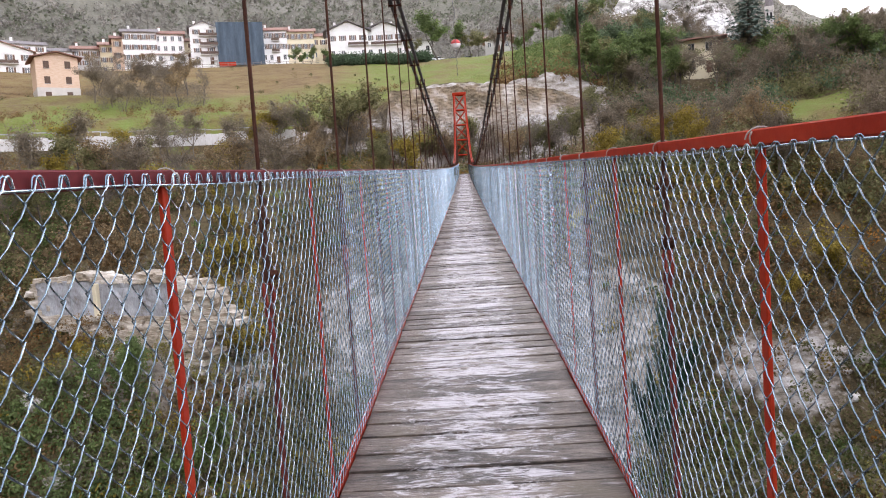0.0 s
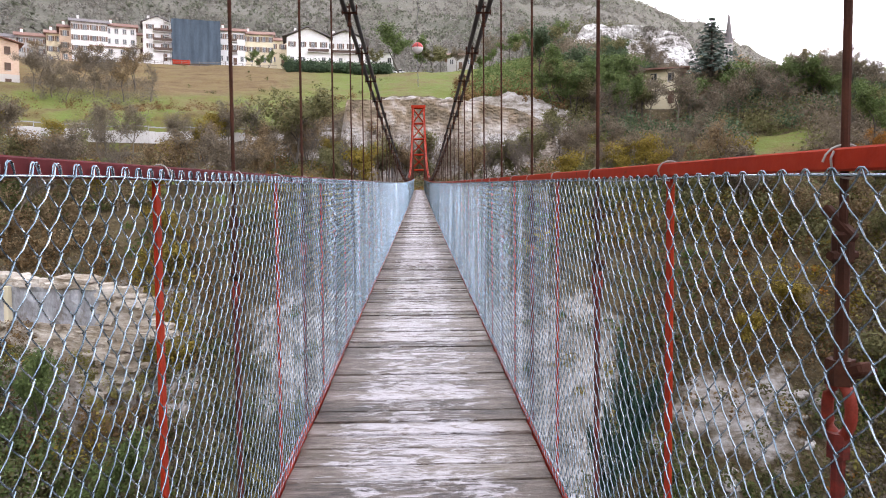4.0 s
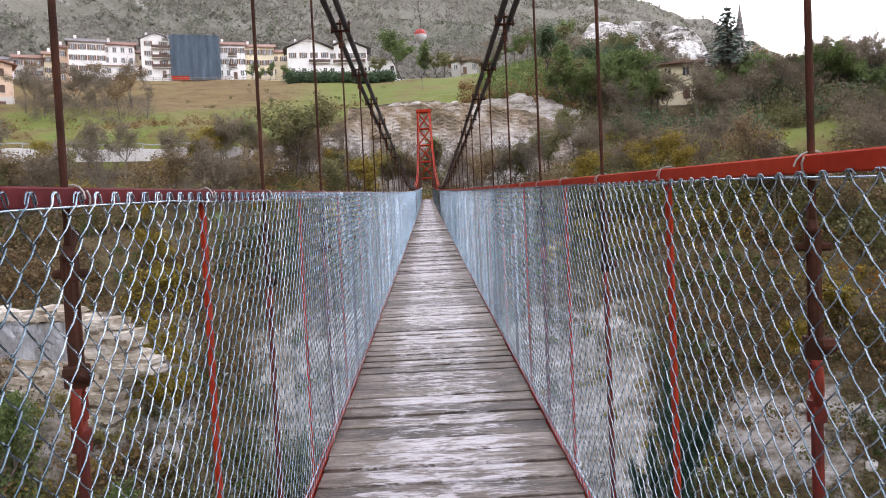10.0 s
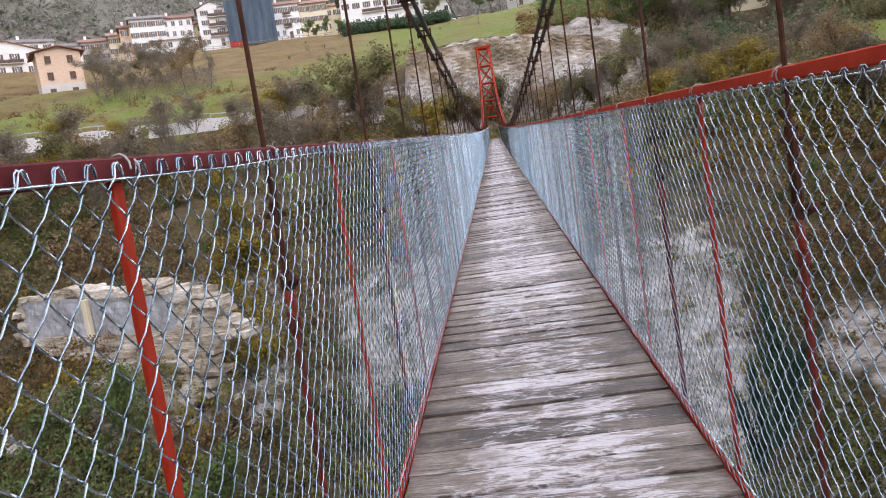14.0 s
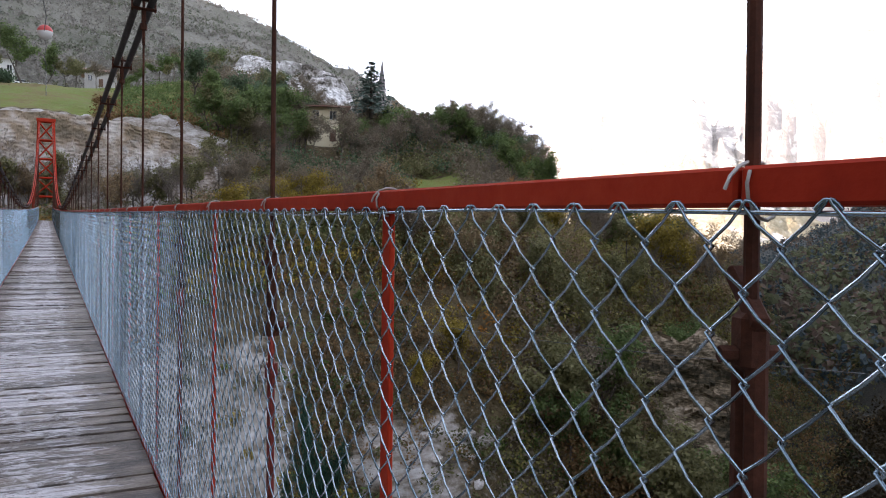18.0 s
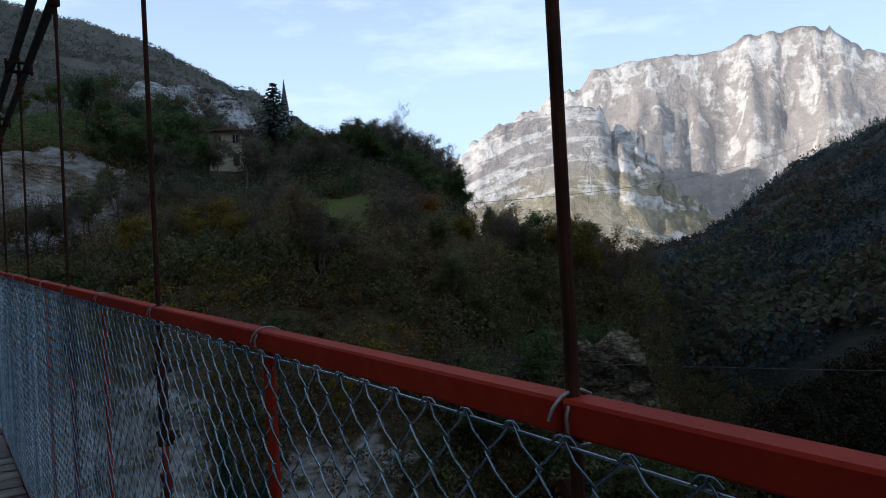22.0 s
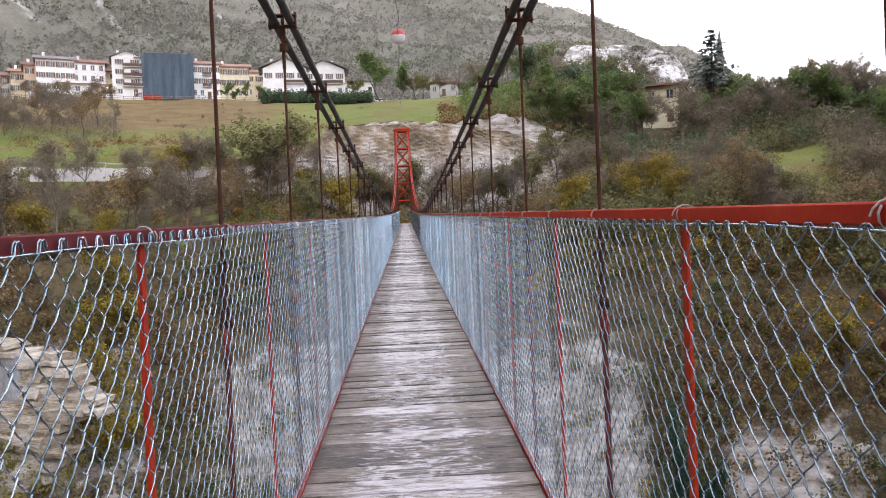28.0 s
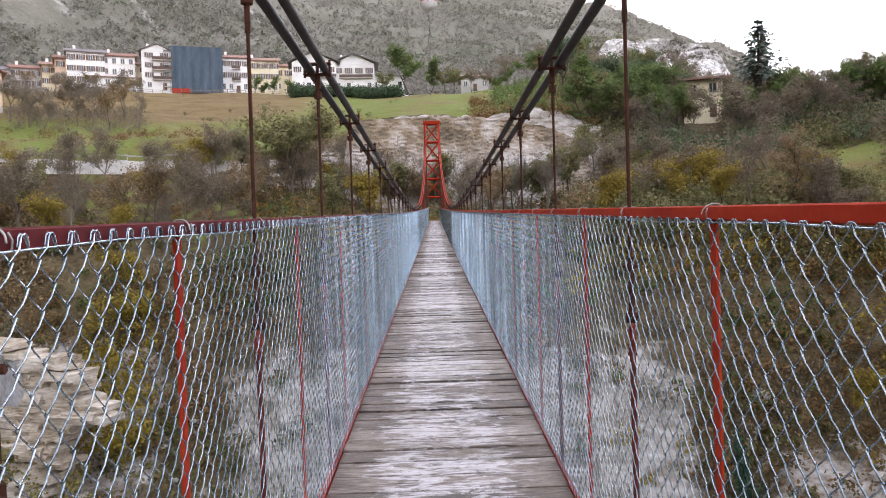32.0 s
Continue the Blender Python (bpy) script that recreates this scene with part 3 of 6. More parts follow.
def ground_z(x, y, rough=True):
    x, y = np.asarray(x, float), np.asarray(y, float)
    dx, dy = x, y - 8.0
    r, az = np.hypot(dx, dy), np.degrees(np.arctan2(dx, dy))
    warp = 3.0 * fbm(x / 26 + 7, y / 26, 40, 3)
    L = layers(np.clip(az + warp * np.clip(r / 120, 0, 1) * 0.5, -180, 180))
    z = L[0][1].copy()
    for (r0, z0), (r1, z1) in zip(L, L[1:]):
        t = np.clip((r - r0) / np.maximum(r1 - r0, 1), 0, 1)
        t = 0.55 * t + 0.45 * t * t * (3 - 2 * t)
        z = np.where(r >= r0, z0 + (z1 - z0) * t, z)
    if rough:
        amp = np.interp(r, [0, 20, 60, 110, 250, 500, 900, 2000, 3200, 4600], [0.5, 1.2, 2.6, 2.0, 1.2, 10, 20, 40, 45, 60])
        wave = np.interp(r, [0, 60, 120, 300, 900, 3200], [6, 8, 12, 30, 130, 420])
        lvl = np.floor(np.log2(wave))
        z = z + amp * fbm(x / 2 ** lvl, y / 2 ** lvl, 3, 5) * 0.9
        quarry = np.clip((az + 5) / 3, 0, 1) * np.clip((13 - az) / 3, 0, 1) * np.clip((r - 99) / 4, 0, 1) * np.clip((124 - r) / 6, 0, 1)
        z = z + quarry * (2.6 * fbm(x / 5, y / 5, 31, 4) + 1.4 * np.abs(fbm(x / 2.2, y / 7, 37, 3)))
        # ribs and gullies of the limestone mountain
        far = np.clip((r - 2200) / 500, 0, 1) * np.clip((4200 - r) / 500, 0, 1)
        lean_az = az + 0.9 * fbm(az / 3.1, r / 420, 90, 3)
        rib = 0.22 - np.abs(fbm(lean_az / 5.2, r / 1500, 21, 4))
        fine_rib = 0.2 - np.abs(fbm(lean_az / 1.7, r / 700, 57, 3))
        back = np.clip((r - 2700) / 150, 0, 1)
        crest = 1 - 0.72 * np.clip((r - 3020) / 170, 0, 1)
        z = z + far * crest * ((rib - 0.10) * (25 + 335 * back) + (fine_rib - 0.08) * (10 + 85 * back)) - (22 + 34 * back) * far
        # the narrow ravine that splits the front massif
        z = z - 55 * np.exp(-((az - 47.6 + (r - 2500) / 900) / 0.32) ** 2) * np.clip((r - 2250) / 150, 0, 1) * np.clip((2660 - r) / 120, 0, 1)
    # the terrace on which the peach house stands, and the level road above its wall
    hx, hy = 184 * np.sin(np.radians(-29.2)), 8 + 184 * np.cos(np.radians(-29.2))
    hx, hy = hx * 0.955, 8 + (hy - 8) * 0.955
    near = np.exp(-((x - hx) ** 2 + (y - hy) ** 2) / 19.0 ** 2)
    z = z + near * (26.3 - z)
    shelf = np.exp(-((x + 34) ** 2 + (y - 63) ** 2) / 11.0 ** 2)
    z = z + shelf * (-11.2 - z)
    road = np.clip((az + 43) / 2, 0, 1) * np.clip((-13 - az) / 2, 0, 1)
    cut = np.where(r < 118, np.minimum(z, 9.2), np.where(r < 124.5, 12.2, np.maximum(z, 12.2 + (r - 124.5) * 0.12)))
    cut = np.where((r > 100) & (r < 150), cut, z)
    return z + road * (cut - z)


az_list = np.concatenate([np.arange(-180, -42, 3.0), np.arange(-42, 96, 0.27), np.arange(96, 180, 3.0)])
r_list = np.concatenate([[0.02, 8, 14, 20], 26 * 1.0135 ** np.arange(0, 178), 282 * 1.03 ** np.arange(1, 69), 2130 * 1.0085 ** np.arange(0, 56), [3450, 3800, 4200, 4700]])
na, nr = len(az_list), len(r_list)
AA, RR = np.meshgrid(np.radians(az_list), r_list, indexing="ij")
GX, GY = RR * np.sin(AA), 8 + RR * np.cos(AA)
GZ = ground_z(GX, GY)
gv = np.stack([GX, GY, GZ], -1).reshape(-1, 3)
ii, jj = np.meshgrid(np.arange(na), np.arange(nr - 1), indexing="ij")
i2 = (ii + 1) % na
gf = np.stack([ii * nr + jj, ii * nr + jj + 1, i2 * nr + jj + 1, i2 * nr + jj], -1).reshape(-1, 4)
ground_me = bpy.data.meshes.new("ground")
ground_me.vertices.add(len(gv))
ground_me.vertices.foreach_set("co", gv.ravel())
ground_me.loops.add(gf.size)
ground_me.loops.foreach_set("vertex_index", gf.ravel())
ground_me.polygons.add(len(gf))
ground_me.polygons.foreach_set("loop_start", np.arange(len(gf)) * 4)
for m in (GROUND, FOREST, LIMESTONE):
    ground_me.materials.append(m)
fr0 = np.repeat(r_list[None, :-1], na, 0).ravel()
ground_me.polygons.foreach_set("material_index", np.where(fr0 > 2050, 2, np.where(fr0 > 275, 1, 0)))
ground_me.polygons.foreach_set("use_smooth", np.ones(len(gf), bool))


def band(v, lo, hi, soft):
    return np.clip((v - lo) / soft + 0.5, 0, 1) * np.clip((hi - v) / soft + 0.5, 0, 1)


vr, va, vz = RR.ravel(), np.degrees(AA).ravel(), gv[:, 2]
grass_w = band(va, -75, 10, 4) * band(vr, 121, 270, 12) * 0.95 + band(va, 25, 29.2, 1.5) * band(vr, 100, 121, 6) * 0.95 + band(va, 11, 36, 3) * band(vr, 84, 128, 8) * 0.42 + band(va, -40, -4, 3) * band(vr, 84, 116, 8) * 0.36
rock_w = band(va, -3.5, 11.5, 3) * band(vr, 100, 120, 4) * 1.0 + band(va, -17, -6, 3) * band(vr, 102, 122, 5) * 0.55
rock_w += band(va, 11, 21, 2) * band(vr, 215, 250, 10) * 0.5
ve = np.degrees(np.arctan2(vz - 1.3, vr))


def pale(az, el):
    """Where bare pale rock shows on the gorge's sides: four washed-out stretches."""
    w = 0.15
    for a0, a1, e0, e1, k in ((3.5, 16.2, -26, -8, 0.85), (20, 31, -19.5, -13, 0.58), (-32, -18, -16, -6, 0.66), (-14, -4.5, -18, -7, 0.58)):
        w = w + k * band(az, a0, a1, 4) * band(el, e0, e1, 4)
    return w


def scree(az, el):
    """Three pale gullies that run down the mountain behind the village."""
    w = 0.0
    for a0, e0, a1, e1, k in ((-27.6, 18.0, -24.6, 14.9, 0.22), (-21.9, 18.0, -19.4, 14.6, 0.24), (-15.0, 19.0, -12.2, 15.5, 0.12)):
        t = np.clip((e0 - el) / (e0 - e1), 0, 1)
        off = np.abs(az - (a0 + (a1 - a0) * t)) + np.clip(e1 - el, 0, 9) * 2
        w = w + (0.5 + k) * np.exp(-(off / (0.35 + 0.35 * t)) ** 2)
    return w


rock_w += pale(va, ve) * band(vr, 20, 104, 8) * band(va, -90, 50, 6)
gravel_w = band(vz, -40, -22.5, 3) * band(vr, 0, 70, 10) * 0.8
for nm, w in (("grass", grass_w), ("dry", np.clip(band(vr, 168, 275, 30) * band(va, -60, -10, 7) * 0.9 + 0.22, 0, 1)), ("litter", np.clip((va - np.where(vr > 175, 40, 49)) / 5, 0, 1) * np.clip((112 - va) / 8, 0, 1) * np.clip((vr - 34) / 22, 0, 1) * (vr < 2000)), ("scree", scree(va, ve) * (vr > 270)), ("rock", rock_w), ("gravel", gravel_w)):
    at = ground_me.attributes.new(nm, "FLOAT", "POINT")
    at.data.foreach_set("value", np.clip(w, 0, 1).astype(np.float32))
massif = vr < 2760
below_crest = np.where(massif, vz - np.interp(va, (25, 33, 35.3, 38, 41, 44, 46.3, 50, 55, 60), (180, 290, 360, 415, 465, 490, 490, 455, 400, 380)), vz - np.interp(va, PEAK_AZ, PEAK_Z))
for nm, w in (("below_crest", below_crest), ("front_massif", np.clip((2790 - vr) / 60, 0, 1))):
    at = ground_me.attributes.new(nm, "FLOAT", "POINT")
    at.data.foreach_set("value", w.astype(np.float32))
ground_me.update()
ground_me.validate()
ground = tagged(new("ground", ground_me), "gorge floor, meadows, wooded slopes and limestone mountain", "terrain", kind="structure")


def on_ground(x, y):
    return float(ground_z(np.array([x]), np.array([y]))[0])


def polar(az, r):
    a = radians(az)
    return r * math.sin(a), 8 + r * math.cos(a)


# ---------------------------------------------------------------- the bridge: deck
deck = thing("bridge_deck", "narrow footbridge deck of weathered grey planks between red steel edges", "bridge deck", kind="structure")
for s, nm in ((-1, "edge"), (1, "edge")):
    ys = np.arange(START, END + 0.1, 2.9)
    bm = bmesh.new()
    for y0, y1 in zip(ys, ys[1:]):
        z0, z1 = deck_z(y0), deck_z(y1)
        for (x0, x1, h0, h1) in ((HALF - 0.022, HALF - 0.016, -0.10, 0.030 if s > 0 else 0.058), (HALF - 0.016, HALF + 0.03, -0.10, -0.092)):
            v = [bm.verts.new((s * x, y, z + h)) for y, z in ((y0 + 0.004, z0), (y1 - 0.004, z1)) for x, h in ((x0, h0), (x1, h0), (x1, h1), (x0, h1))]
            for q in ((0, 1, 2, 3), (7, 6, 5, 4), (0, 4, 5, 1), (1, 5, 6, 2), (2, 6, 7, 3), (3, 7, 4, 0)):
                bm.faces.new([v[k] for k in q])
    bmesh.ops.recalc_face_normals(bm, faces=bm.faces)
    part("edge_angle", bm, RED, deck, "worn red steel edge angle")
for s in (-0.42, 0.42):
    ys = np.arange(START, END + 0.1, 3.0)
    part("stringer", tube_mesh("stringer", [(s, y, deck_z(y) - 0.13) for y in ys], 0.05, BEAM, 4), BEAM, deck)
cross_me = None
for k in range(int(START / BAY) + 1, int(END / BAY) + 1):
    if cross_me is None:
        c = part("crossbeam", box(0, 0, 0, 1.34, 0.07, 0.09, 0.006), RED, deck)
        cross_me = c.data
    else:
        c = part("crossbeam", cross_me, RED, deck)
    c.location = (0, k * BAY, deck_z(k * BAY) - 0.215)

# ---------------------------------------------------------------- fences on both sides
fences = {}
for s in (-1, 1):
    f = thing("chain_link_fence", "galvanised chain-link fence on red steel posts under a red handrail", "fence", "fences of the footbridge")
    fences[s] = f
    for k in range(-10, 64):
        y0, y1 = k * BAY, (k + 1) * BAY
        z0, z1 = deck_z(y0) + RAIL, deck_z(y1) + RAIL
        ang = math.atan2(z1 - z0, BAY)
        # left handrail is a darker red than the right
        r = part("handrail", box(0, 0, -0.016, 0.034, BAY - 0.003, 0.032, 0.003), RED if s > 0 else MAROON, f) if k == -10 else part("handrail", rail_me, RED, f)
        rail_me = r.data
        r.matrix_basis = pose(s * HALF, (y0 + y1) / 2, (z0 + z1) / 2, math.degrees(ang), 0, 0)
        p = part("post", box(0, 0, (RAIL - 0.033 - 0.2) / 2, 0.010, 0.032, RAIL - 0.033 + 0.2, 0.002), RED, f) if k == -10 else part("post", post_me, RED, f)
        post_me = p.data
        yp = y0 + BAY / 2
        p.matrix_basis = pose(s * HALF, yp, deck_z(yp), 0, 0, 0)
    ys = np.arange(START, END, 0.36)
    for h, nm in ((RAIL - (0.031 if s < 0 else 0.037), "tension_wire"), (0.06, "tension_wire")):
        pts = [(s * (HALF - 0.024), y, deck_z(y) + h + 0.004 * math.sin(y * 2 * math.pi / BAY)) for y in ys]
        part(nm, tube_mesh(nm, pts, 0.0022, ZINC, 5), ZINC, f, "horizontal galvanised wire")

    # woven diamonds: one zigzag wire after another, hooked at the knuckles
    COL = BAY / 41
    ROWS_N = 36
    ROWH = (RAIL - (0.009 if s < 0 else 0.028) - 0.02) / ROWS_N

    def woven(y_from, y_to, sides, kink, rad, fine=False):
        cols = np.arange(int(y_from / COL), int(y_to / COL))
        j = np.arange(ROWS_N + 1)
        K, J = np.meshgrid(cols, j, indexing="ij")
        odd = (J + K) % 2
        Yc = (K + odd) * COL - 0.017 + (odd - 0.5) * 0.0048
        Zc = 0.02 + J * ROWH
        Xc = np.where(odd == 1, -0.003, 0.003)
        jit = lattice(K + 1000, J * 0 + 5, 9) * 0.006 - 0.003
        Yc = Yc + jit + 0.003 * np.sin(J * 0.5 + K * 0.11)
        if kink:
            dy, dz = np.diff(Yc, axis=1), np.diff(Zc, axis=1)
            up = np.where(dy > 0, 1.0, 0.0)
            pieces = []
            for t, bow, face in ((0.025, 0.0, 0.6), (0.5, 1.0, 1.0), (0.975, 0.0, 0.6)) if fine else ((0.1, 0.0, 0.5), (0.9, 0.0, 0.5)):
                yb = Yc[:, :-1] + dy * t + bow * np.where(up > 0, 0.0014, -0.0006)
                zb = Zc[:, :-1] + dz * t - bow * np.where(up > 0, 0.0010, 0.0004)
                pieces.append((yb, zb, face * np.where(up > 0, -0.0036, 0.0030)))
            Yc2, Zc2, Xc2 = (np.stack([p[i] for p in pieces], -1).reshape(len(cols), -1) for i in range(3))
            side = np.where(odd[:, -1:] == 1, -1.0, 1.0)
            y0, z0 = Yc[:, -1:], Zc[:, -1:]
            loop = ((0.0030, -0.004), (0.0012, 0.0), (-0.0026, -0.0005), (-0.0052, -0.0035), (-0.0080, -0.0075)) if s > 0 else ((0.0046, -0.006), (0.0036, -0.001), (-0.0016, 0.0006), (-0.0046, -0.003), (-0.0064, -0.017))
            Yc2 = np.concatenate([Yc2[:, :-1]] + [y0 + side * a for a, h in loop], 1)
            Zc2 = np.concatenate([Zc2[:, :-1]] + [z0 + h for a, h in loop], 1)
            Xc2 = np.concatenate([Xc2[:, :-1]] + [z0 * 0 + side * 0.0012 * (i - 1) for i in range(5)], 1)
            Yc, Zc, Xc = Yc2, Zc2, Xc2
        bulge = 0.006 * np.sin(Yc * 1.7) * np.sin(Zc / RAIL * math.pi)
        X = s * (HALF - 0.026 + Xc - np.abs(bulge))
        Z = Zc + deck_z(Yc)
        n, m = X.shape
        P = np.stack([X, Yc, Z], -1)
        T = np.gradient(P, axis=1)
        T /= np.maximum(np.linalg.norm(T, axis=2, keepdims=True), 1e-9)
        S = np.cross(T, np.array([1.0, 0, 0]))
        S /= np.maximum(np.linalg.norm(S, axis=2, keepdims=True), 1e-9)
        U = np.cross(S, T)
        a = np.arange(sides) * 2 * np.pi / sides
        V = P[:, :, None] + rad * (np.cos(a)[:, None] * S[:, :, None] + np.sin(a)[:, None] * U[:, :, None])
        V = V.reshape(-1, 3)
        base = (np.arange(n)[:, None, None] * m + np.arange(m - 1)[None, :, None]) * sides
        q = np.arange(sides)[None, None]
        q2 = (q + 1) % sides
        F = np.stack([base + q, base + q2, base + sides + q2, base + sides + q], -1).reshape(-1, 4)
        me = bpy.data.meshes.new("wire_mesh")
        me.vertices.add(len(V))
        me.vertices.foreach_set("co", V.ravel())
        me.loops.add(F.size)
        me.loops.foreach_set("vertex_index", F.ravel())
        me.polygons.add(len(F))
        me.polygons.foreach_set("loop_start", np.arange(len(F)) * 4)
        me.polygons.foreach_set("use_smooth", np.ones(len(F), bool))
        me.materials.append(ZINC)
        me.update()
        return me

    tagged(part("wire_mesh", woven(-3.0, 23.0, 4, True, 0.0017, True), ZINC, f, "woven galvanised diamond wire"), kind="stuff")
    tagged(part("wire_mesh", woven(23.0, 42.0, 3, True, 0.0018), ZINC, f, "woven galvanised diamond wire"), kind="stuff")
    tagged(part("wire_mesh", woven(42.0, END, 3, False, 0.0014), ZINC, f, "woven galvanised diamond wire"), kind="stuff")

# ---------------------------------------------------------------- main cables and hangers
for s in (-1, 1):
    c = thing("suspension_cable", "pair of dark tarred suspension cables with rusty clamps", "bridge cable", "main cables of the footbridge")
    ys = np.concatenate([np.arange(BACK_TOWER_Y, TOWER_Y, 1.45), [TOWER_Y]])
    for o in (-0.040, 0.040):
        part("cable", tube_mesh("cable", [(s * HALF + o, y, cable_z(y)) for y in ys if y < 46], 0.022, CABLE, 8), CABLE, c)
        part("cable", tube_mesh("cable", [(s * HALF + o, y, cable_z(y)) for y in ys if y > 44], 0.026, RED, 8), RED, c, "red painted cable rising to the tower")


def hanger(s, k):
    """A rod from the cable's clamp through the handrail to the deck's edge, with a turnbuckle in the fence's height."""
    y = k * BAY
    zd, zc = deck_z(y), cable_z(y)
    x = s * HALF
    h = thing("hanger_rod", "rusty steel hanger rod with a turnbuckle and a red lower fork", "hanger rod", "hangers of the footbridge", at=Matrix.Translation((x, y, zd)))
    top = zc - zd
    v = random.uniform(-0.03, 0.03)
    if top > 1.5:
        part("upper_rod", rod((0, 0, 1.18 + v), (0, 0, top - 0.05), 0.0062, 8), RUST, h)
    part("lower_rod", rod((0, 0, -0.24), (0, 0, 0.90 + v), 0.010, 8), WORN_RED, h, "worn red lower rod")
    for nm, me, z in (("hook_plate", hook_me, 1.20), ("sleeve", sleeve_me, 1.075), ("lock_nut", nut_me, 0.99), ("fork", fork_me, 0.935), ("collar", collar_me, 0.885)):
        q = part(nm, me, RUST, h)
        q.matrix_basis = pose(0, 0, z + v, 0, 0, random.uniform(-25, 25))
    part("cable_clamp", clamp_me, RUST, h).location = (0, 0, top)
    return h


def shared(name, bm, material):
    me = bpy.data.meshes.new(name)
    bm.to_mesh(me)
    bm.free()
    me.materials.append(material)
    return me


# the rod's end plate and cotter, the threaded sleeve, its nut, and the bent fork below
bm = bmesh.new()
add_box(bm, 0, 0.006, 0.0, 0.015, 0.065, 0.015, 0.003, Matrix.Rotation(0.75, 4, "X"))
add_box(bm, 0, 0.0, -0.035, 0.024, 0.028, 0.05, 0.006)
add_rod(bm, (-0.026, 0, -0.045), (0.026, 0, -0.045), 0.007, 6)
hook_me = shared("hook_plate", bm, RUST)
bm = bmesh.new()
add_rod(bm, (0, -0.006, -0.10), (0, -0.006, 0.10), 0.0095, 7)
add_rod(bm, (0, 0.010, -0.10), (0, 0.009, 0.07), 0.0075, 7)
sleeve_me = shared("sleeve", bm, RUST)
bm = bmesh.new()
add_rod(bm, (0, 0, -0.018), (0, 0, 0.018), 0.020, 6)
add_box(bm, 0.012, -0.018, 0.004, 0.03, 0.05, 0.018, 0.004, Matrix.Rotation(-0.4, 4, "X"))
nut_me = shared("lock_nut", bm, RUST)
ring = np.linspace(0, 2 * np.pi, 19)
fork_me = tube_mesh("fork", np.stack([0 * ring, 0.021 * np.sin(ring), 0.040 * np.cos(ring)], 1), 0.0085, FORK_RED, 7)
collar_me = shared("collar", rod((0, 0, -0.018), (0, 0, 0.018), 0.016, 8), WORN_RED)
# two plates, bolts and a shackle grip the pair of ropes
bm = bmesh.new()
for z in (0.027, -0.027):
    add_box(bm, 0, 0, z, 0.142, 0.042, 0.010, 0.003)
for o in (-0.064, 0.064):
    add_rod(bm, (o, 0, -0.042), (o, 0, 0.045), 0.007, 6)
add_rod(bm, (0, 0, -0.05), (0, 0, 0.055), 0.009, 6)
add_box(bm, 0, 0, -0.065, 0.026, 0.020, 0.08, 0.004)
add_rod(bm, (0, 0, -0.24), (0, 0, -0.05), 0.0095, 6)
add_rod(bm, (0, 0, -0.15), (0, 0, -0.115), 0.020, 8)
clamp_me = shared("cable_clamp", bm, RUST)
for k in range(-10, 64):
    for s in (-1, 1):
        hanger(s, k)


# ---------------------------------------------------------------- towers
def tower(y, top, label):
    base = deck_z(y) - 3.2
    t = thing("bridge_tower", label, "bridge tower", at=Matrix.Translation((0, y, 0)))
    half = lambda z: 0.70 + 0.80 * max(0, (top - z) / (top - base)) ** 1.6
    zs = [base, deck_z(y) + 2.3] + [deck_z(y) + 2.3 + (top - deck_z(y) - 2.3) * i / 4 for i in (1, 2, 3, 4)]
    for d in (-0.32, 0.32):
        for s in (-1, 1):
            for z0, z1 in zip(zs, zs[1:]):
                part("leg", rod((s * half(z0), d, z0), (s * half(z1), d, z1), 0.115, 4), RED, t)
        for z in zs[1:]:
            part("crossbar", rod((-half(z), d, z), (half(z), d, z), 0.095, 4), RED, t)
        for z0, z1 in zip(zs[1:], zs[2:]):
            part("brace", rod((-half(z0), d, z0), (half(z1), d, z1), 0.055, 4), RED, t)
            part("brace", rod((half(z0), d, z0), (-half(z1), d, z1), 0.055, 4), RED, t)
    for s in (-1, 1):
        for z in zs[1:]:
            part("side_bar", rod((s * half(z), -0.32, z), (s * half(z), 0.32, z), 0.045, 4), RED, t)
    part("saddle", box(0, 0, top + 0.16, 1.75, 0.8, 0.3, 0.03), RED, t)
    return t


tower(TOWER_Y, 13.1, "tall red lattice steel tower carrying the bridge cables")
tower(BACK_TOWER_Y, cable_z(BACK_TOWER_Y) - 0.1, "red lattice steel tower at the near end of the bridge")

# ---------------------------------------------------------------- planks: the near ones single, the far ones joined
PW = 0.205
plank_meshes = []
for v in range(6):
    bm = box(0, 0, -0.022, 1.146, PW - 0.0025, 0.044)
    bmesh.ops.subdivide_edges(bm, edges=[e for e in bm.edges if abs(e.verts[0].co.x - e.verts[1].co.x) > 1], cuts=7)
    for q in bm.verts:
        n = noise.noise(Vector((q.co.x * 3, v * 7.3, q.co.y * 9)))
        q.co.y += 0.0022 * n
        q.co.z += 0.002 * noise.noise(Vector((q.co.x * 4, v * 3.1, 5)))
    bmesh.ops.bevel(bm, geom=[e for e in bm.edges if abs(e.calc_face_angle(0)) > 1.2 and e.verts[0].co.z > -0.01 and e.verts[1].co.z > -0.01], offset=0.0022, segments=1, affect="EDGES")
    me = bpy.data.meshes.new("plank")
    bm.to_mesh(me)
    bm.free()
    me.materials.append(PLANK)
    plank_meshes.append(me)
first = -20
for i in range(first, first + 300):
    y = i * PW
    p = part("plank", random.choice(plank_meshes), PLANK, deck)
    gap = random.choice((-0.0005, 0.0, 0.0005, 0.002, -0.002))
    p.matrix_basis = pose(random.uniform(-0.004, 0.004), y + gap, deck_z(y) + random.uniform(-0.0018, 0.0018), math.degrees(0.0286), random.uniform(-0.15, 0.15), random.choice((0, 180)) + random.uniform(-0.25, 0.25))
vs, fs = [], []
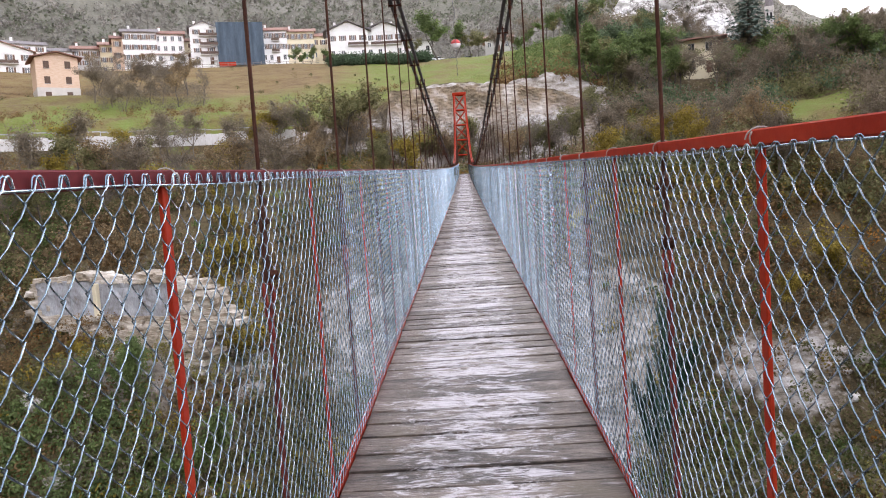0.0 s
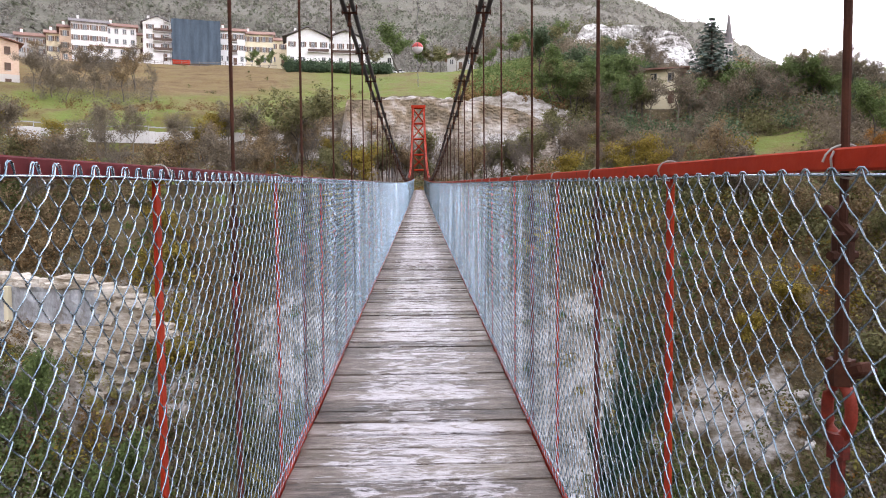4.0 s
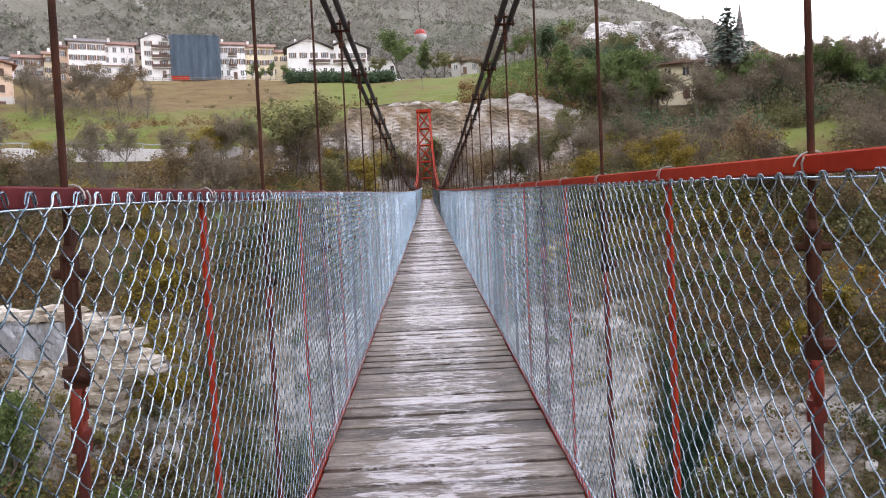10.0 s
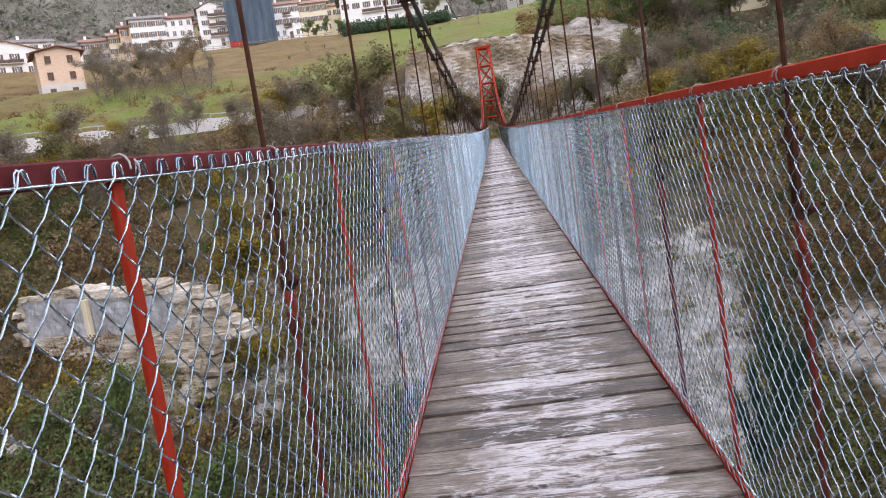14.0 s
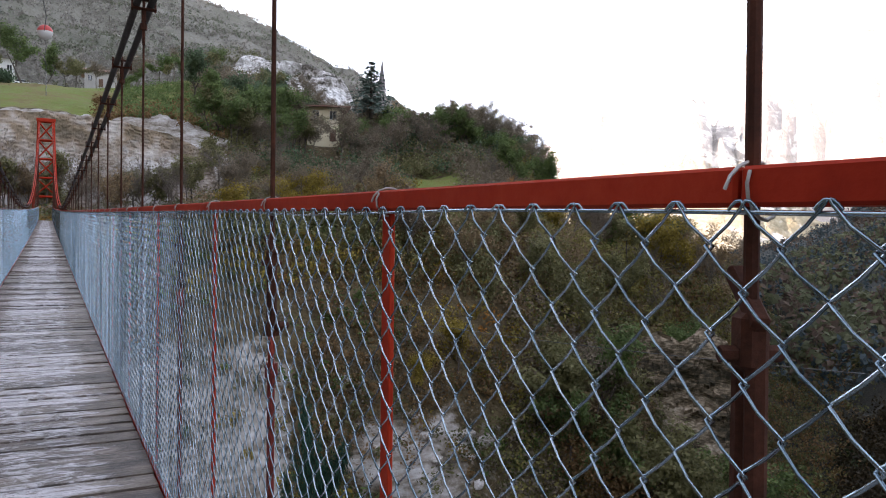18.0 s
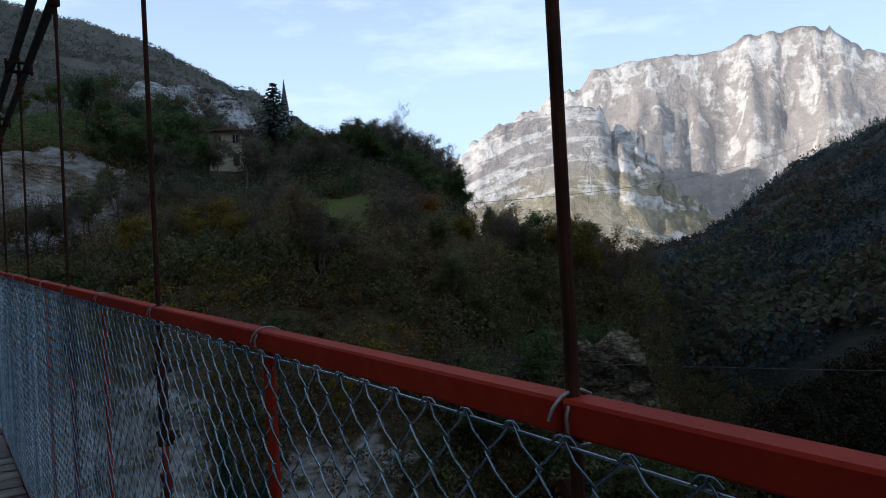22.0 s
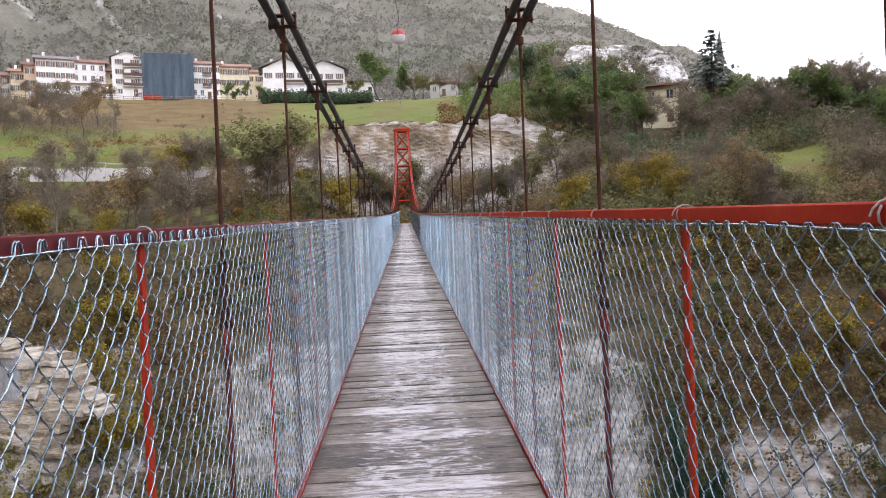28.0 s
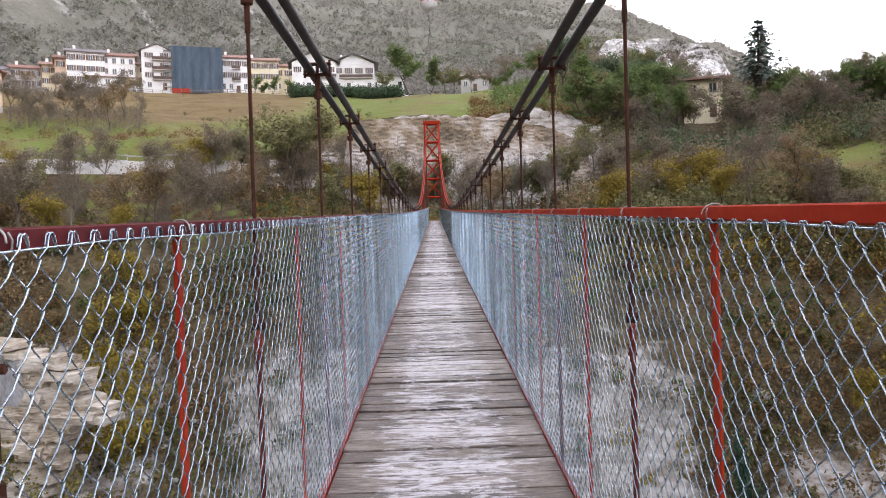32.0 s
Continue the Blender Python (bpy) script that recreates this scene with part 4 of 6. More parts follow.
for i in list(range(int(START / PW), first)) + list(range(first + 300, int(END / PW))):
    y, z = i * PW, deck_z(i * PW) + random.uniform(-0.004, 0.004)
    b = len(vs)
    for dz in (-0.044, 0):
        for dx, dy in ((-0.573, -PW / 2 + 0.005), (0.573, -PW / 2 + 0.005), (0.573, PW / 2 - 0.005), (-0.573, PW / 2 - 0.005)):
            vs.append((dx, y + dy, z + dz + dy * 0.03))
    fs += [(b + 3, b + 2, b + 1, b), (b + 4, b + 5, b + 6, b + 7), (b, b + 1, b + 5, b + 4), (b + 1, b + 2, b + 6, b + 5), (b + 2, b + 3, b + 7, b + 6), (b + 3, b, b + 4, b + 7)]
tagged(part("plank", mesh_of("far_planks", vs, fs, PLANK_FAR), PLANK_FAR, deck), "weathered grey planks", kind="stuff")

# wire ties that hold the mesh to the handrail
tie_me = None
for s in (-1, 1):
    for k in range(-4, 40):
        yp = k * BAY / 2 + BAY / 2 + 0.01
        if tie_me is None:
            a = np.linspace(0, 2 * np.pi * 1.1, 16)
            pts = np.stack([0.027 * np.cos(a), 0.008 * np.sin(a * 0.5) + a * 0.003, -0.019 + 0.024 * np.sin(a)], 1)
            tie_me = tube_mesh("wire_tie", pts, 0.0017, ROPE, 6)
        t = part("wire_tie", tie_me, ROPE, fences[s], "twisted tie wire")
        t.matrix_basis = pose(s * HALF, yp, deck_z(yp) + RAIL, 0, 0, 180 * (s > 0) + random.uniform(-14, 14))


# ---------------------------------------------------------------- houses of the village
WALL_WHITE = mat("white_render", [(0.66, 0.64, 0.61), (0.80, 0.79, 0.77), (0.85, 0.84, 0.83)], 0.35, 0.9, 0, 0.1, obj_random=0.2)
WALL_CREAM = mat("cream_render", [(0.58, 0.50, 0.34), (0.70, 0.62, 0.44), (0.74, 0.68, 0.52)], 0.35, 0.9, 0, 0.1)
WALL_GREY = mat("grey_render", [(0.38, 0.36, 0.34), (0.52, 0.50, 0.48)], 0.35, 0.9, 0, 0.1)
WALL_PEACH = mat("peach_hollow_brick", [(0.52, 0.35, 0.24), (0.63, 0.45, 0.33), (0.68, 0.54, 0.42)], 1.2, 0.9, 0, 0.3, stretch=(1, 1, 3))
ROOF_TILE = mat("clay_roof_tiles", [(0.17, 0.085, 0.065), (0.27, 0.14, 0.105), (0.33, 0.21, 0.165)], 0.8, 0.85, 0, 0.5, stretch=(6, 1, 1), obj_random=0.3)
ROOF_GREY = mat("grey_roof_tiles", [(0.10, 0.09, 0.09), (0.19, 0.17, 0.17), (0.27, 0.25, 0.25)], 0.8, 0.85, 0, 0.5, stretch=(6, 1, 1))
WOOD_DARK = mat("dark_balcony_wood", [(0.06, 0.035, 0.025), (0.12, 0.07, 0.045)], 2, 0.7, 0, 0.3)
GLASS = mat("window_glass", [(0.02, 0.022, 0.026), (0.05, 0.055, 0.06)], 1.0, 0.08, 0, 0.0, obj_random=0.5)
SHUTTER = mat("brown_shutter", [(0.10, 0.05, 0.03), (0.16, 0.09, 0.055)], 3, 0.7, 0, 0.2, obj_random=0.3)
NET = mat("blue_grey_net", [(0.035, 0.055, 0.075), (0.06, 0.09, 0.12), (0.10, 0.14, 0.18)], 0.25, 0.8, 0, 0.5, stretch=(3, 3, 0.5), bump_dist=0.15)
STEEL = mat("scaffold_steel", [(0.25, 0.25, 0.26), (0.40, 0.40, 0.41)], 3, 0.5, 0.6, 0.1)
CONCRETE = mat("streaked_concrete", [(0.30, 0.28, 0.26), (0.47, 0.45, 0.43), (0.60, 0.58, 0.56)], 0.35, 0.9, 0, 0.4, stretch=(1.6, 1.6, 0.35), space="World", fine=8)
DULL_CONCRETE = mat("dull_concrete", [(0.16, 0.13, 0.10), (0.28, 0.28, 0.29), (0.40, 0.42, 0.45), (0.62, 0.60, 0.57)], 0.55, 0.9, 0, 0.5, stretch=(1.2, 1.2, 0.6), space="World", fine=8)
QUARRY = mat("quarried_limestone", [(0.16, 0.125, 0.09), (0.27, 0.22, 0.175), (0.38, 0.33, 0.285), (0.50, 0.475, 0.45), (0.56, 0.545, 0.53)], 0.13, 0.95, 0, 1.0, fine=14, space="World", bump_dist=0.3, stretch=(1.0, 1.0, 1.5), mix_fine=0.38,
             contrast=(0.36, 0.62), spots=(0.3, 0.60, (0.17, 0.15, 0.095)))
qn, ql = QUARRY.node_tree.nodes, QUARRY.node_tree.links
q_pos, q_sep, q_nz = qn.new("ShaderNodeNewGeometry"), qn.new("ShaderNodeSeparateXYZ"), qn.new("ShaderNodeTexNoise")
q_nz.inputs["Scale"].default_value, q_nz.inputs["Detail"].default_value = 0.35, 8
ql.new(q_pos.outputs["Position"], q_sep.inputs[0])
ql.new(q_pos.outputs["Position"], q_nz.inputs["Vector"])
q_add, q_band, q_ramp, q_mix = qn.new("ShaderNodeMath"), qn.new("ShaderNodeMapRange"), qn.new("ShaderNodeValToRGB"), qn.new("ShaderNodeMix")
q_add.operation = "MULTIPLY_ADD"
q_add.inputs[1].default_value = 9.0
ql.new(q_nz.outputs["Fac"], q_add.inputs[0])
ql.new(q_sep.outputs["Z"], q_add.inputs[2])
q_band.inputs["From Min"].default_value, q_band.inputs["From Max"].default_value = 15.8, 19.0
ql.new(q_add.outputs[0], q_band.inputs["Value"])
for el, (p, c) in zip((q_ramp.color_ramp.elements[0], q_ramp.color_ramp.elements[1], q_ramp.color_ramp.elements.new(0.5)), ((0.36, (0.11, 0.085, 0.05, 1)), (0.66, (0.46, 0.39, 0.32, 1)), (0.5, (0.27, 0.205, 0.14, 1)))):
    el.position, el.color = p, c
ql.new(q_nz.outputs["Fac"], q_ramp.inputs["Fac"])
q_mix.data_type = "RGBA"
q_base = qn["Principled BSDF"].inputs["Base Color"]
ql.new(q_band.outputs[0], q_mix.inputs[0])
ql.new(q_base.links[0].from_socket, q_mix.inputs[6])
ql.new(q_ramp.outputs["Color"], q_mix.inputs[7])
ql.new(q_mix.outputs[2], q_base)
LEDGE = mat("layered_ledge", [(0.15, 0.112, 0.07), (0.32, 0.262, 0.195), (0.48, 0.425, 0.355), (0.65, 0.60, 0.54)], 0.5, 0.95, 0, 0.8, fine=9, space="World", bump_dist=0.2, stretch=(0.5, 0.5, 2.4), mix_fine=0.4, contrast=(0.36, 0.6))
SPUR_ROCK = mat("beige_cliff", [(0.04, 0.034, 0.02), (0.13, 0.10, 0.062), (0.34, 0.27, 0.19), (0.60, 0.52, 0.41)], 0.3, 0.95, 0, 1.0, fine=9, space="World", bump_dist=0.3, stretch=(0.55, 0.55, 1.7), mix_fine=0.4, contrast=(0.43, 0.63))
CRAG = mat("crag_limestone", [(0.10, 0.09, 0.07), (0.38, 0.355, 0.33), (0.64, 0.62, 0.60), (0.78, 0.77, 0.76)], 0.16, 0.95, 0, 1.0, fine=9, space="World", bump_dist=0.8, mix_fine=0.5, contrast=(0.38, 0.58),
           spots=(0.5, 0.545, (0.10, 0.092, 0.062)))
WHITE_WALL = mat("whitewashed_wall", [(0.40, 0.38, 0.35), (0.56, 0.54, 0.51), (0.66, 0.65, 0.63)], 0.3, 0.9, 0, 0.3, stretch=(1, 1, 0.6), space="World", fine=8)
WALL_STONE = mat("plinth_render", [(0.45, 0.42, 0.38), (0.6, 0.57, 0.53)], 0.6, 0.9, 0, 0.2)


def window_at(house_ob, x, z, w=0.95, h=1.35, shutters=True, front=0.0, frame_mat=None, pane_mat=None):
    """A framed window set into the front wall, with a sill and open shutters."""
    o = part("window", box(0, 0, 0, w + 0.16, 0.08, h + 0.16, 0.01), frame_mat or WALL_STONE, house_ob)
    o.location = (x, front - 0.03, z)
    part("pane", box(0, -0.045, 0, w, 0.02, h), pane_mat or GLASS, o)
    part("mullion", box(0, -0.06, 0, 0.06, 0.02, h), frame_mat or WALL_WHITE, o)
    part("sill", box(0, -0.09, -h / 2 - 0.1, w + 0.3, 0.2, 0.07, 0.01), WALL_STONE, o)
    if shutters:
        for s in (-1, 1):
            part("shutter", box(s * (w * 0.75 + 0.1), -0.05, 0, w * 0.48, 0.05, h + 0.06, 0.008), SHUTTER, o)
    return o


def gable_roof(w, d, rise, over, th=0.22, ridge_x=True):
    """Two sloping slabs; the ridge runs along x, or towards the front."""
    bm = bmesh.new()
    for s in (-1, 1):
        if ridge_x:
            ln = math.hypot(d / 2 + over, rise)
            a = math.atan2(rise, d / 2 + over)
            add_box(bm, 0, s * (d / 2 + over) / 2, rise / 2, w + 2 * over, ln, th, 0, Matrix.Rotation(-s * a, 4, "X"))
        else:
            ln = math.hypot(w / 2 + over, rise)
            a = math.atan2(rise, w / 2 + over)
            add_box(bm, s * (w / 2 + over) / 2, 0, rise / 2, ln, d + 2 * over, th, 0, Matrix.Rotation(s * a, 4, "Y"))
    return bm


def gable_wall(w, d, rise, ridge_x):
    bm = bmesh.new()
    if ridge_x:
        pts = [(-w / 2, -d / 2, 0), (-w / 2, d / 2, 0), (-w / 2, 0, rise), (w / 2, -d / 2, 0), (w / 2, d / 2, 0), (w / 2, 0, rise)]
    else:
        pts = [(-w / 2, -d / 2, 0), (w / 2, -d / 2, 0), (0, -d / 2, rise), (-w / 2, d / 2, 0), (w / 2, d / 2, 0), (0, d / 2, rise)]
    v = [bm.verts.new(p) for p in pts]
    for q in ((0, 1, 2), (3, 5, 4), (0, 3, 4, 1), (1, 4, 5, 2), (2, 5, 3, 0)):
        bm.faces.new([v[k] for k in q])
    bmesh.ops.recalc_face_normals(bm, faces=bm.faces)
    return bm


def house(az, r, base, w, h, label, wall=WALL_WHITE, roof=ROOF_TILE, depth=9.0, floors=3, bays=4, ridge_x=True, rise=1.9, turn=0.0, shutters=True,
          balconies=(), chimneys=1, plinth=False, door=True, over=0.7, raw=False):
    """A rendered house whose front faces the gorge; base is its ground line's height."""
    x, y = polar(az, r)
    o = thing("house", label, "house", "village houses", at=pose(x, y, base, 0, 0, -az + turn))
    part("wall", box(0, depth / 2, h / 2 - 3, w, depth, h + 6), wall, o)
    if plinth:
        part("plinth", box(0, depth / 2, -1.15, w + 0.06, depth + 0.06, 9.7), WALL_STONE, o, "bare grey plinth")
    part("gable", gable_wall(w, depth, rise, ridge_x), wall, o).location = (0, depth / 2, h)
    part("roof", gable_roof(w, depth, rise, over, 0.22, ridge_x), roof, o).location = (0, depth / 2, h + 0.02)
    fh = h / floors
    for f in range(floors):
        for b in range(bays):
            wx = -w / 2 + w * (b + 0.5) / bays
            if f == 0 and door and b == bays // 2:
                dd = part("door", box(0, 0, 0, 1.1, 0.1, 2.2, 0.01), SHUTTER, o)
                dd.location = (wx, -0.03, 1.1)
                continue
            # raw: dark sheet as pane, standing in for the shade of an unglazed hole
            window_at(o, wx, fh * f + fh * 0.55, min(1.05, w / bays * 0.42), min(1.5, fh * 0.46), shutters and f > 0, 0.0, SHUTTER if raw else None, WOOD_DARK if raw else None)
    for f, b0, b1 in balconies:
        bx0, bx1 = -w / 2 + w * b0, -w / 2 + w * b1
        bl = part("balcony", box((bx0 + bx1) / 2, -0.55, fh * f + 0.08, bx1 - bx0, 1.1, 0.14), WALL_STONE, o)
        part("railing", box((bx0 + bx1) / 2, -1.06, fh * f + 0.62, bx1 - bx0, 0.05, 0.75), WOOD_DARK, bl, "dark wooden railing boards")
        part("rail", box((bx0 + bx1) / 2, -1.07, fh * f + 1.06, bx1 - bx0 + 0.06, 0.09, 0.07), WOOD_DARK, bl)
    for c in range(chimneys):
        cx = -w * 0.3 + c * w * 0.5
        ch = part("chimney", box(0, 0, 0.2, 0.75, 0.75, 2.4), WALL_WHITE, o)
        ch.location = (cx, depth * 0.45, h + rise * 0.75)
        part("cap", box(0, 0, 1.5, 1.0, 1.0, 0.14), roof, ch)
    return o


house(-32.6, 222, 35.4, 15, 10.0, "large white chalet with a wide low roof and balconies", floors=3, bays=4, ridge_x=False, rise=2.6, balconies=((1, 0.1, 0.75), (2, 0.1, 0.75)))
house(-36.2, 235, 37.0, 14, 10, "white village house with balconies", floors=3, bays=4, balconies=((1, 0.05, 0.95),))
house(-29.4, 262, 45.0, 13, 8.5, "white and yellow village house", floors=2, bays=4, roof=ROOF_GREY)
house(-27.2, 262, 45.4, 8, 9.0, "grey rendered village house", wall=WALL_GREY, floors=3, bays=3)
house(-25.5, 258, 45.4, 7, 9.6, "beige rendered village house", wall=WALL_CREAM, floors=3, bays=3, roof=ROOF_TILE)
house(-23.6, 245, 44.0, 10, 12.5, "tall white house with a grey tiled roof", floors=4, bays=4, roof=ROOF_GREY)
house(-21.6, 247, 44.2, 9, 12.2, "tall white house with a red tiled roof", floors=4, bays=4, shutters=False)
house(-21.9, 240, 43.0, 13, 5.8, "low white annexe with dark openings", floors=2, bays=4, rise=1.0, shutters=False, chimneys=0)
house(-20.4, 250, 46.2, 7, 8.5, "small beige village house", wall=WALL_CREAM, floors=3, bays=2)
house(-19.15, 241, 45.8, 8.3, 11.4, "white house with stacked balconies", floors=4, bays=2, ridge_x=False, rise=2.0, balconies=((1, 0.35, 1), (2, 0.35, 1), (3, 0.35, 1)), roof=ROOF_GREY)
house(-14.0, 246, 46.6, 8.5, 10.5, "white house with tall windows and small balconies", floors=3, bays=4, balconies=((1, 0.4, 0.7), (2, 0.4, 0.7)))
house(-12.1, 247, 46.9, 10, 9.8, "pale yellow house with regular windows", wall=WALL_CREAM, floors=3, bays=5)
house(-10.6, 249, 47.2, 6, 8.2, "low cream rendered house", wall=WALL_CREAM, floors=2, bays=2)
house(-8.4, 236, 44.6, 13, 9.4, "white chalet with a broad dark gable", floors=2, bays=4, ridge_x=False, rise=3.2, over=1.3, roof=ROOF_GREY, balconies=((1, 0.5, 1.0),))
house(-5.55, 238, 45.0, 12.5, 9.0, "white chalet with brown balconies and chimneys", floors=2, bays=4, ridge_x=False, rise=3.0, over=1.4, chimneys=2, balconies=((1, 0.15, 0.95),), roof=ROOF_GREY)
house(-3.1, 240, 45.0, 10, 5.6, "long low white terrace wing", floors=1, bays=4, rise=0.8, roof=ROOF_GREY, chimneys=0, shutters=False)
house(3.3, 236, 44.5, 8.5, 4.2, "low stone hut with a wide roof", wall=WALL_GREY, floors=1, bays=3, rise=1.6, over=1.0, chimneys=0, roof=ROOF_TILE)
house(-29.55, 184, 26.6, 8.8, 10.4, "unfinished peach brick house with a grey plinth", wall=WALL_PEACH, floors=3, bays=2, rise=1.3, ridge_x=False, turn=6, shutters=False, plinth=True, over=1.0, depth=9, door=False, chimneys=0, raw=True)
house(18.8, 140, 19.6, 6.2, 6.2, "cream house under a flat roof among trees", wall=WALL_CREAM, floors=2, bays=2, rise=0.6, over=1.7, depth=7, chimneys=0, shutters=False)

house(-30.9, 255, 45.5, 11, 8.5, "white house with a brown balcony front", floors=3, bays=3, balconies=((1, 0.1, 0.9),), roof=ROOF_GREY, turn=8)
house(-34.4, 250, 44.0, 12, 9.5, "white chalet with dark balconies", floors=3, bays=4, ridge_x=False, rise=2.4, over=1.2, balconies=((1, 0.0, 1.0), (2, 0.2, 0.8)), turn=-6)
house(-24.8, 250, 45.0, 6, 10.4, "narrow pink rendered village house", wall=WALL_PEACH, floors=3, bays=2)
house(-22.7, 262, 49.5, 7, 9.4, "white house behind the street front", floors=3, bays=2, roof=ROOF_TILE)
house(-13.0, 262, 49.5, 8, 8.8, "white house behind the street front", floors=3, bays=3, roof=ROOF_TILE, turn=10)
house(-7.0, 256, 48.0, 9, 8.2, "white house with a red tiled roof", floors=2, bays=3, roof=ROOF_TILE, turn=-12)

# a house wrapped in netting behind its scaffold
x, y = polar(-16.5, 240)
sc = thing("scaffolded_house", "house wrapped in blue-grey scaffold netting", "house", "village houses", at=pose(x, y, 45.4, 0, 0, 16.5))
part("wall", box(0, 5.5, 3.5, 13.5, 8.5, 19.0), WALL_GREY, sc)
bm = bmesh.new()
bmesh.ops.create_grid(bm, x_segments=44, y_segments=24, size=0.5, matrix=Matrix.Translation((0, 0, 6.6)) @ Matrix.Rotation(math.pi / 2, 4, "X") @ Matrix.Diagonal((14.4, 13.4, 1, 1)))
for v in bm.verts:
    v.co.y += 0.16 * math.sin(v.co.x * 2.6) + 0.1 * noise.noise(v.co * 0.8)
bmesh.ops.solidify(bm, geom=bm.faces[:], thickness=0.04)
part("net", bm, NET, sc, "blue-grey scaffold net in folds")
for s in (-1, 1):
    part("net", box(s * 7.15, 4.6, 6.6, 0.05, 9.2, 13.3), NET, sc)
part("roof", gable_roof(13.5, 8.5, 0.9, 0.5), ROOF_TILE, sc).location = (0, 5.5, 13.1)
for i in range(6):
    px_ = -7.6 - (i % 2) * 1.6
    part("standard", rod((px_, (i // 2) * 4.0, -2.5), (px_, (i // 2) * 4.0, 13.6), 0.06, 6), STEEL, sc)
for f in range(6):
    part("ledger", rod((-9.3, 0, 1.5 + f * 2.1), (-7.2, 0, 1.5 + f * 2.1), 0.06, 6), STEEL, sc)
    part("scaffold_board", box(-8.4, 4, 1.4 + f * 2.1, 1.7, 8.4, 0.08), WALL_STONE, sc)

# church spire behind the right-hand wood
x, y = polar(23.1, 222)
ch = thing("church_tower", "slim pale church tower with a pointed spire", "church", at=pose(x, y, 36.6, 0, 0, -23))
part("shaft", box(0, 0, 1, 2.1, 2.1, 14, 0.05), WALL_GREY, ch)
part("belfry", box(0, 0, 8.5, 2.4, 2.4, 1.2, 0.08), WALL_STONE, ch)
part("spire", rod((0, 0, 9.1), (0, 0, 18.6), 1.25, 8, 0.03), ROOF_GREY, ch)
for s in (-1, 1):
    part("opening", box(s * 0.45, -1.05, 6.6, 0.45, 0.12, 1.5), GLASS, ch)

# road along the slope with its whitewashed wall, and the concrete slab in the gorge
vs = [polar(a, 117.9) for a in np.arange(-40, -13.4, 0.5)]
wall_ob = tagged(new("wall_roadside"), "long whitewashed roadside retaining wall", "wall", kind="structure")
for i, ((x0, y0), (x1, y1)) in enumerate(zip(vs, vs[1:])):
    if i in (46, 47):
        continue
    a = math.degrees(math.atan2(y1 - y0, x1 - x0))
    zt = 12.3 + 0.12 * math.sin(i * 0.9)
    part("wall_panel", box(0, 0, 0, math.hypot(x1 - x0, y1 - y0) - 0.02, 0.5, 6.2, 0.02), WHITE_WALL, wall_ob).matrix_basis = pose((x0 + x1) / 2, (y0 + y1) / 2, zt - 2.6, 0, 0, a)
    if i % 3 == 0:
        part("guard_post", box(0, 0, 0, 0.12, 0.12, 1.0), STEEL, wall_ob).matrix_basis = pose(x0, y0 + 0.2, zt + 0.9, 0, 0, a)
    part("guard_rail", box(0, 0, 0, math.hypot(x1 - x0, y1 - y0), 0.06, 0.16), STEEL, wall_ob).matrix_basis = pose((x0 + x1) / 2, (y0 + y1) / 2 + 0.2, zt + 1.2, 0, 0, a)
slab = tagged(place_at(new("wall_gorge"), pose(-34.8, 67.3, -7.3, 0, 0, -19.4)), "streaked grey concrete wall low in the gorge", "wall", kind="structure")
for i, x in enumerate((-6.6, -2.3, 2.0, 6.3)):
    bm = box(0, 0.9, 0, 4.29, 1.6, 3.5)
    bmesh.ops.subdivide_edges(bm, edges=bm.edges[:], cuts=7, use_grid_fill=True)
    for q in bm.verts:
        q.co.y += 0.22 * noise.fractal(q.co * 0.9 + Vector((x, 0, 3)), 1.0, 2.0, 3)
    part("concrete_panel", bm, DULL_CONCRETE, slab).location = (x, 0.06 * (i % 2), 0.3 - 0.16 * i)
course_rng = random.Random(4)


def rock_course(z, x0, x1, out):
    """One broken bed of rock, laid block by block."""
    x = x0
    while x < x1:
        w = course_rng.uniform(0.8, 2.4)
        bm = box(0, 0, 0, w, 2.0, course_rng.uniform(0.34, 0.58))
        bmesh.ops.subdivide_edges(bm, edges=bm.edges[:], cuts=2, use_grid_fill=True)
        for q in bm.verts:
            q.co += Vector((0.24, 0.4, 0.13)) * noise.noise(q.co * 1.1 + Vector((x * 3, z * 5, 0)))
        part("rock_course", bm, LEDGE, slab, "beige layered rock").matrix_basis = pose(x + w / 2, 1.0 + out + course_rng.uniform(-0.35, 0.2), z + course_rng.uniform(-0.08, 0.08), course_rng.uniform(-4, 4), course_rng.uniform(-1, 5), course_rng.uniform(-6, 6))
        x += w * course_rng.uniform(0.85, 1.1)


for z, x0, x1, out in ((2.15, -9.2, 1.0, 0.1), (1.9, 0.5, 8.6, 0.05), (2.5, -5.0, -1.5, 0.5), (2.35, 3.4, 7.0, 0.4)):
    rock_course(z, x0, x1, out)
for b in range(9):
    rock_course(1.5 - 0.42 * b, 8.3, 10.6 + 0.28 * b + course_rng.uniform(-0.8, 0.8), 0.25)
    rock_course(1.6 - 0.42 * b, -10.2 + course_rng.uniform(-0.6, 0.9), -9.0, 0.3)
for b in range(7):
    rock_course(-1.6 - 0.4 * b, -8.8 + 1.5 * b + course_rng.uniform(-0.7, 0.7), 11.8 + course_rng.uniform(-1.2, 1.0), -0.25 - 0.22 * b)
for b in range(6):
    rock_course(-4.4 - 0.42 * b, 4.6 + 0.5 * b, 11.0 - 0.4 * b + course_rng.uniform(-0.6, 0.8), -1.2 - 0.2 * b)
part("buttress", box(-0.9, -0.1, 0.1, 0.55, 0.5, 3.3, 0.08), WALL_CREAM, slab, "ochre stained buttress")


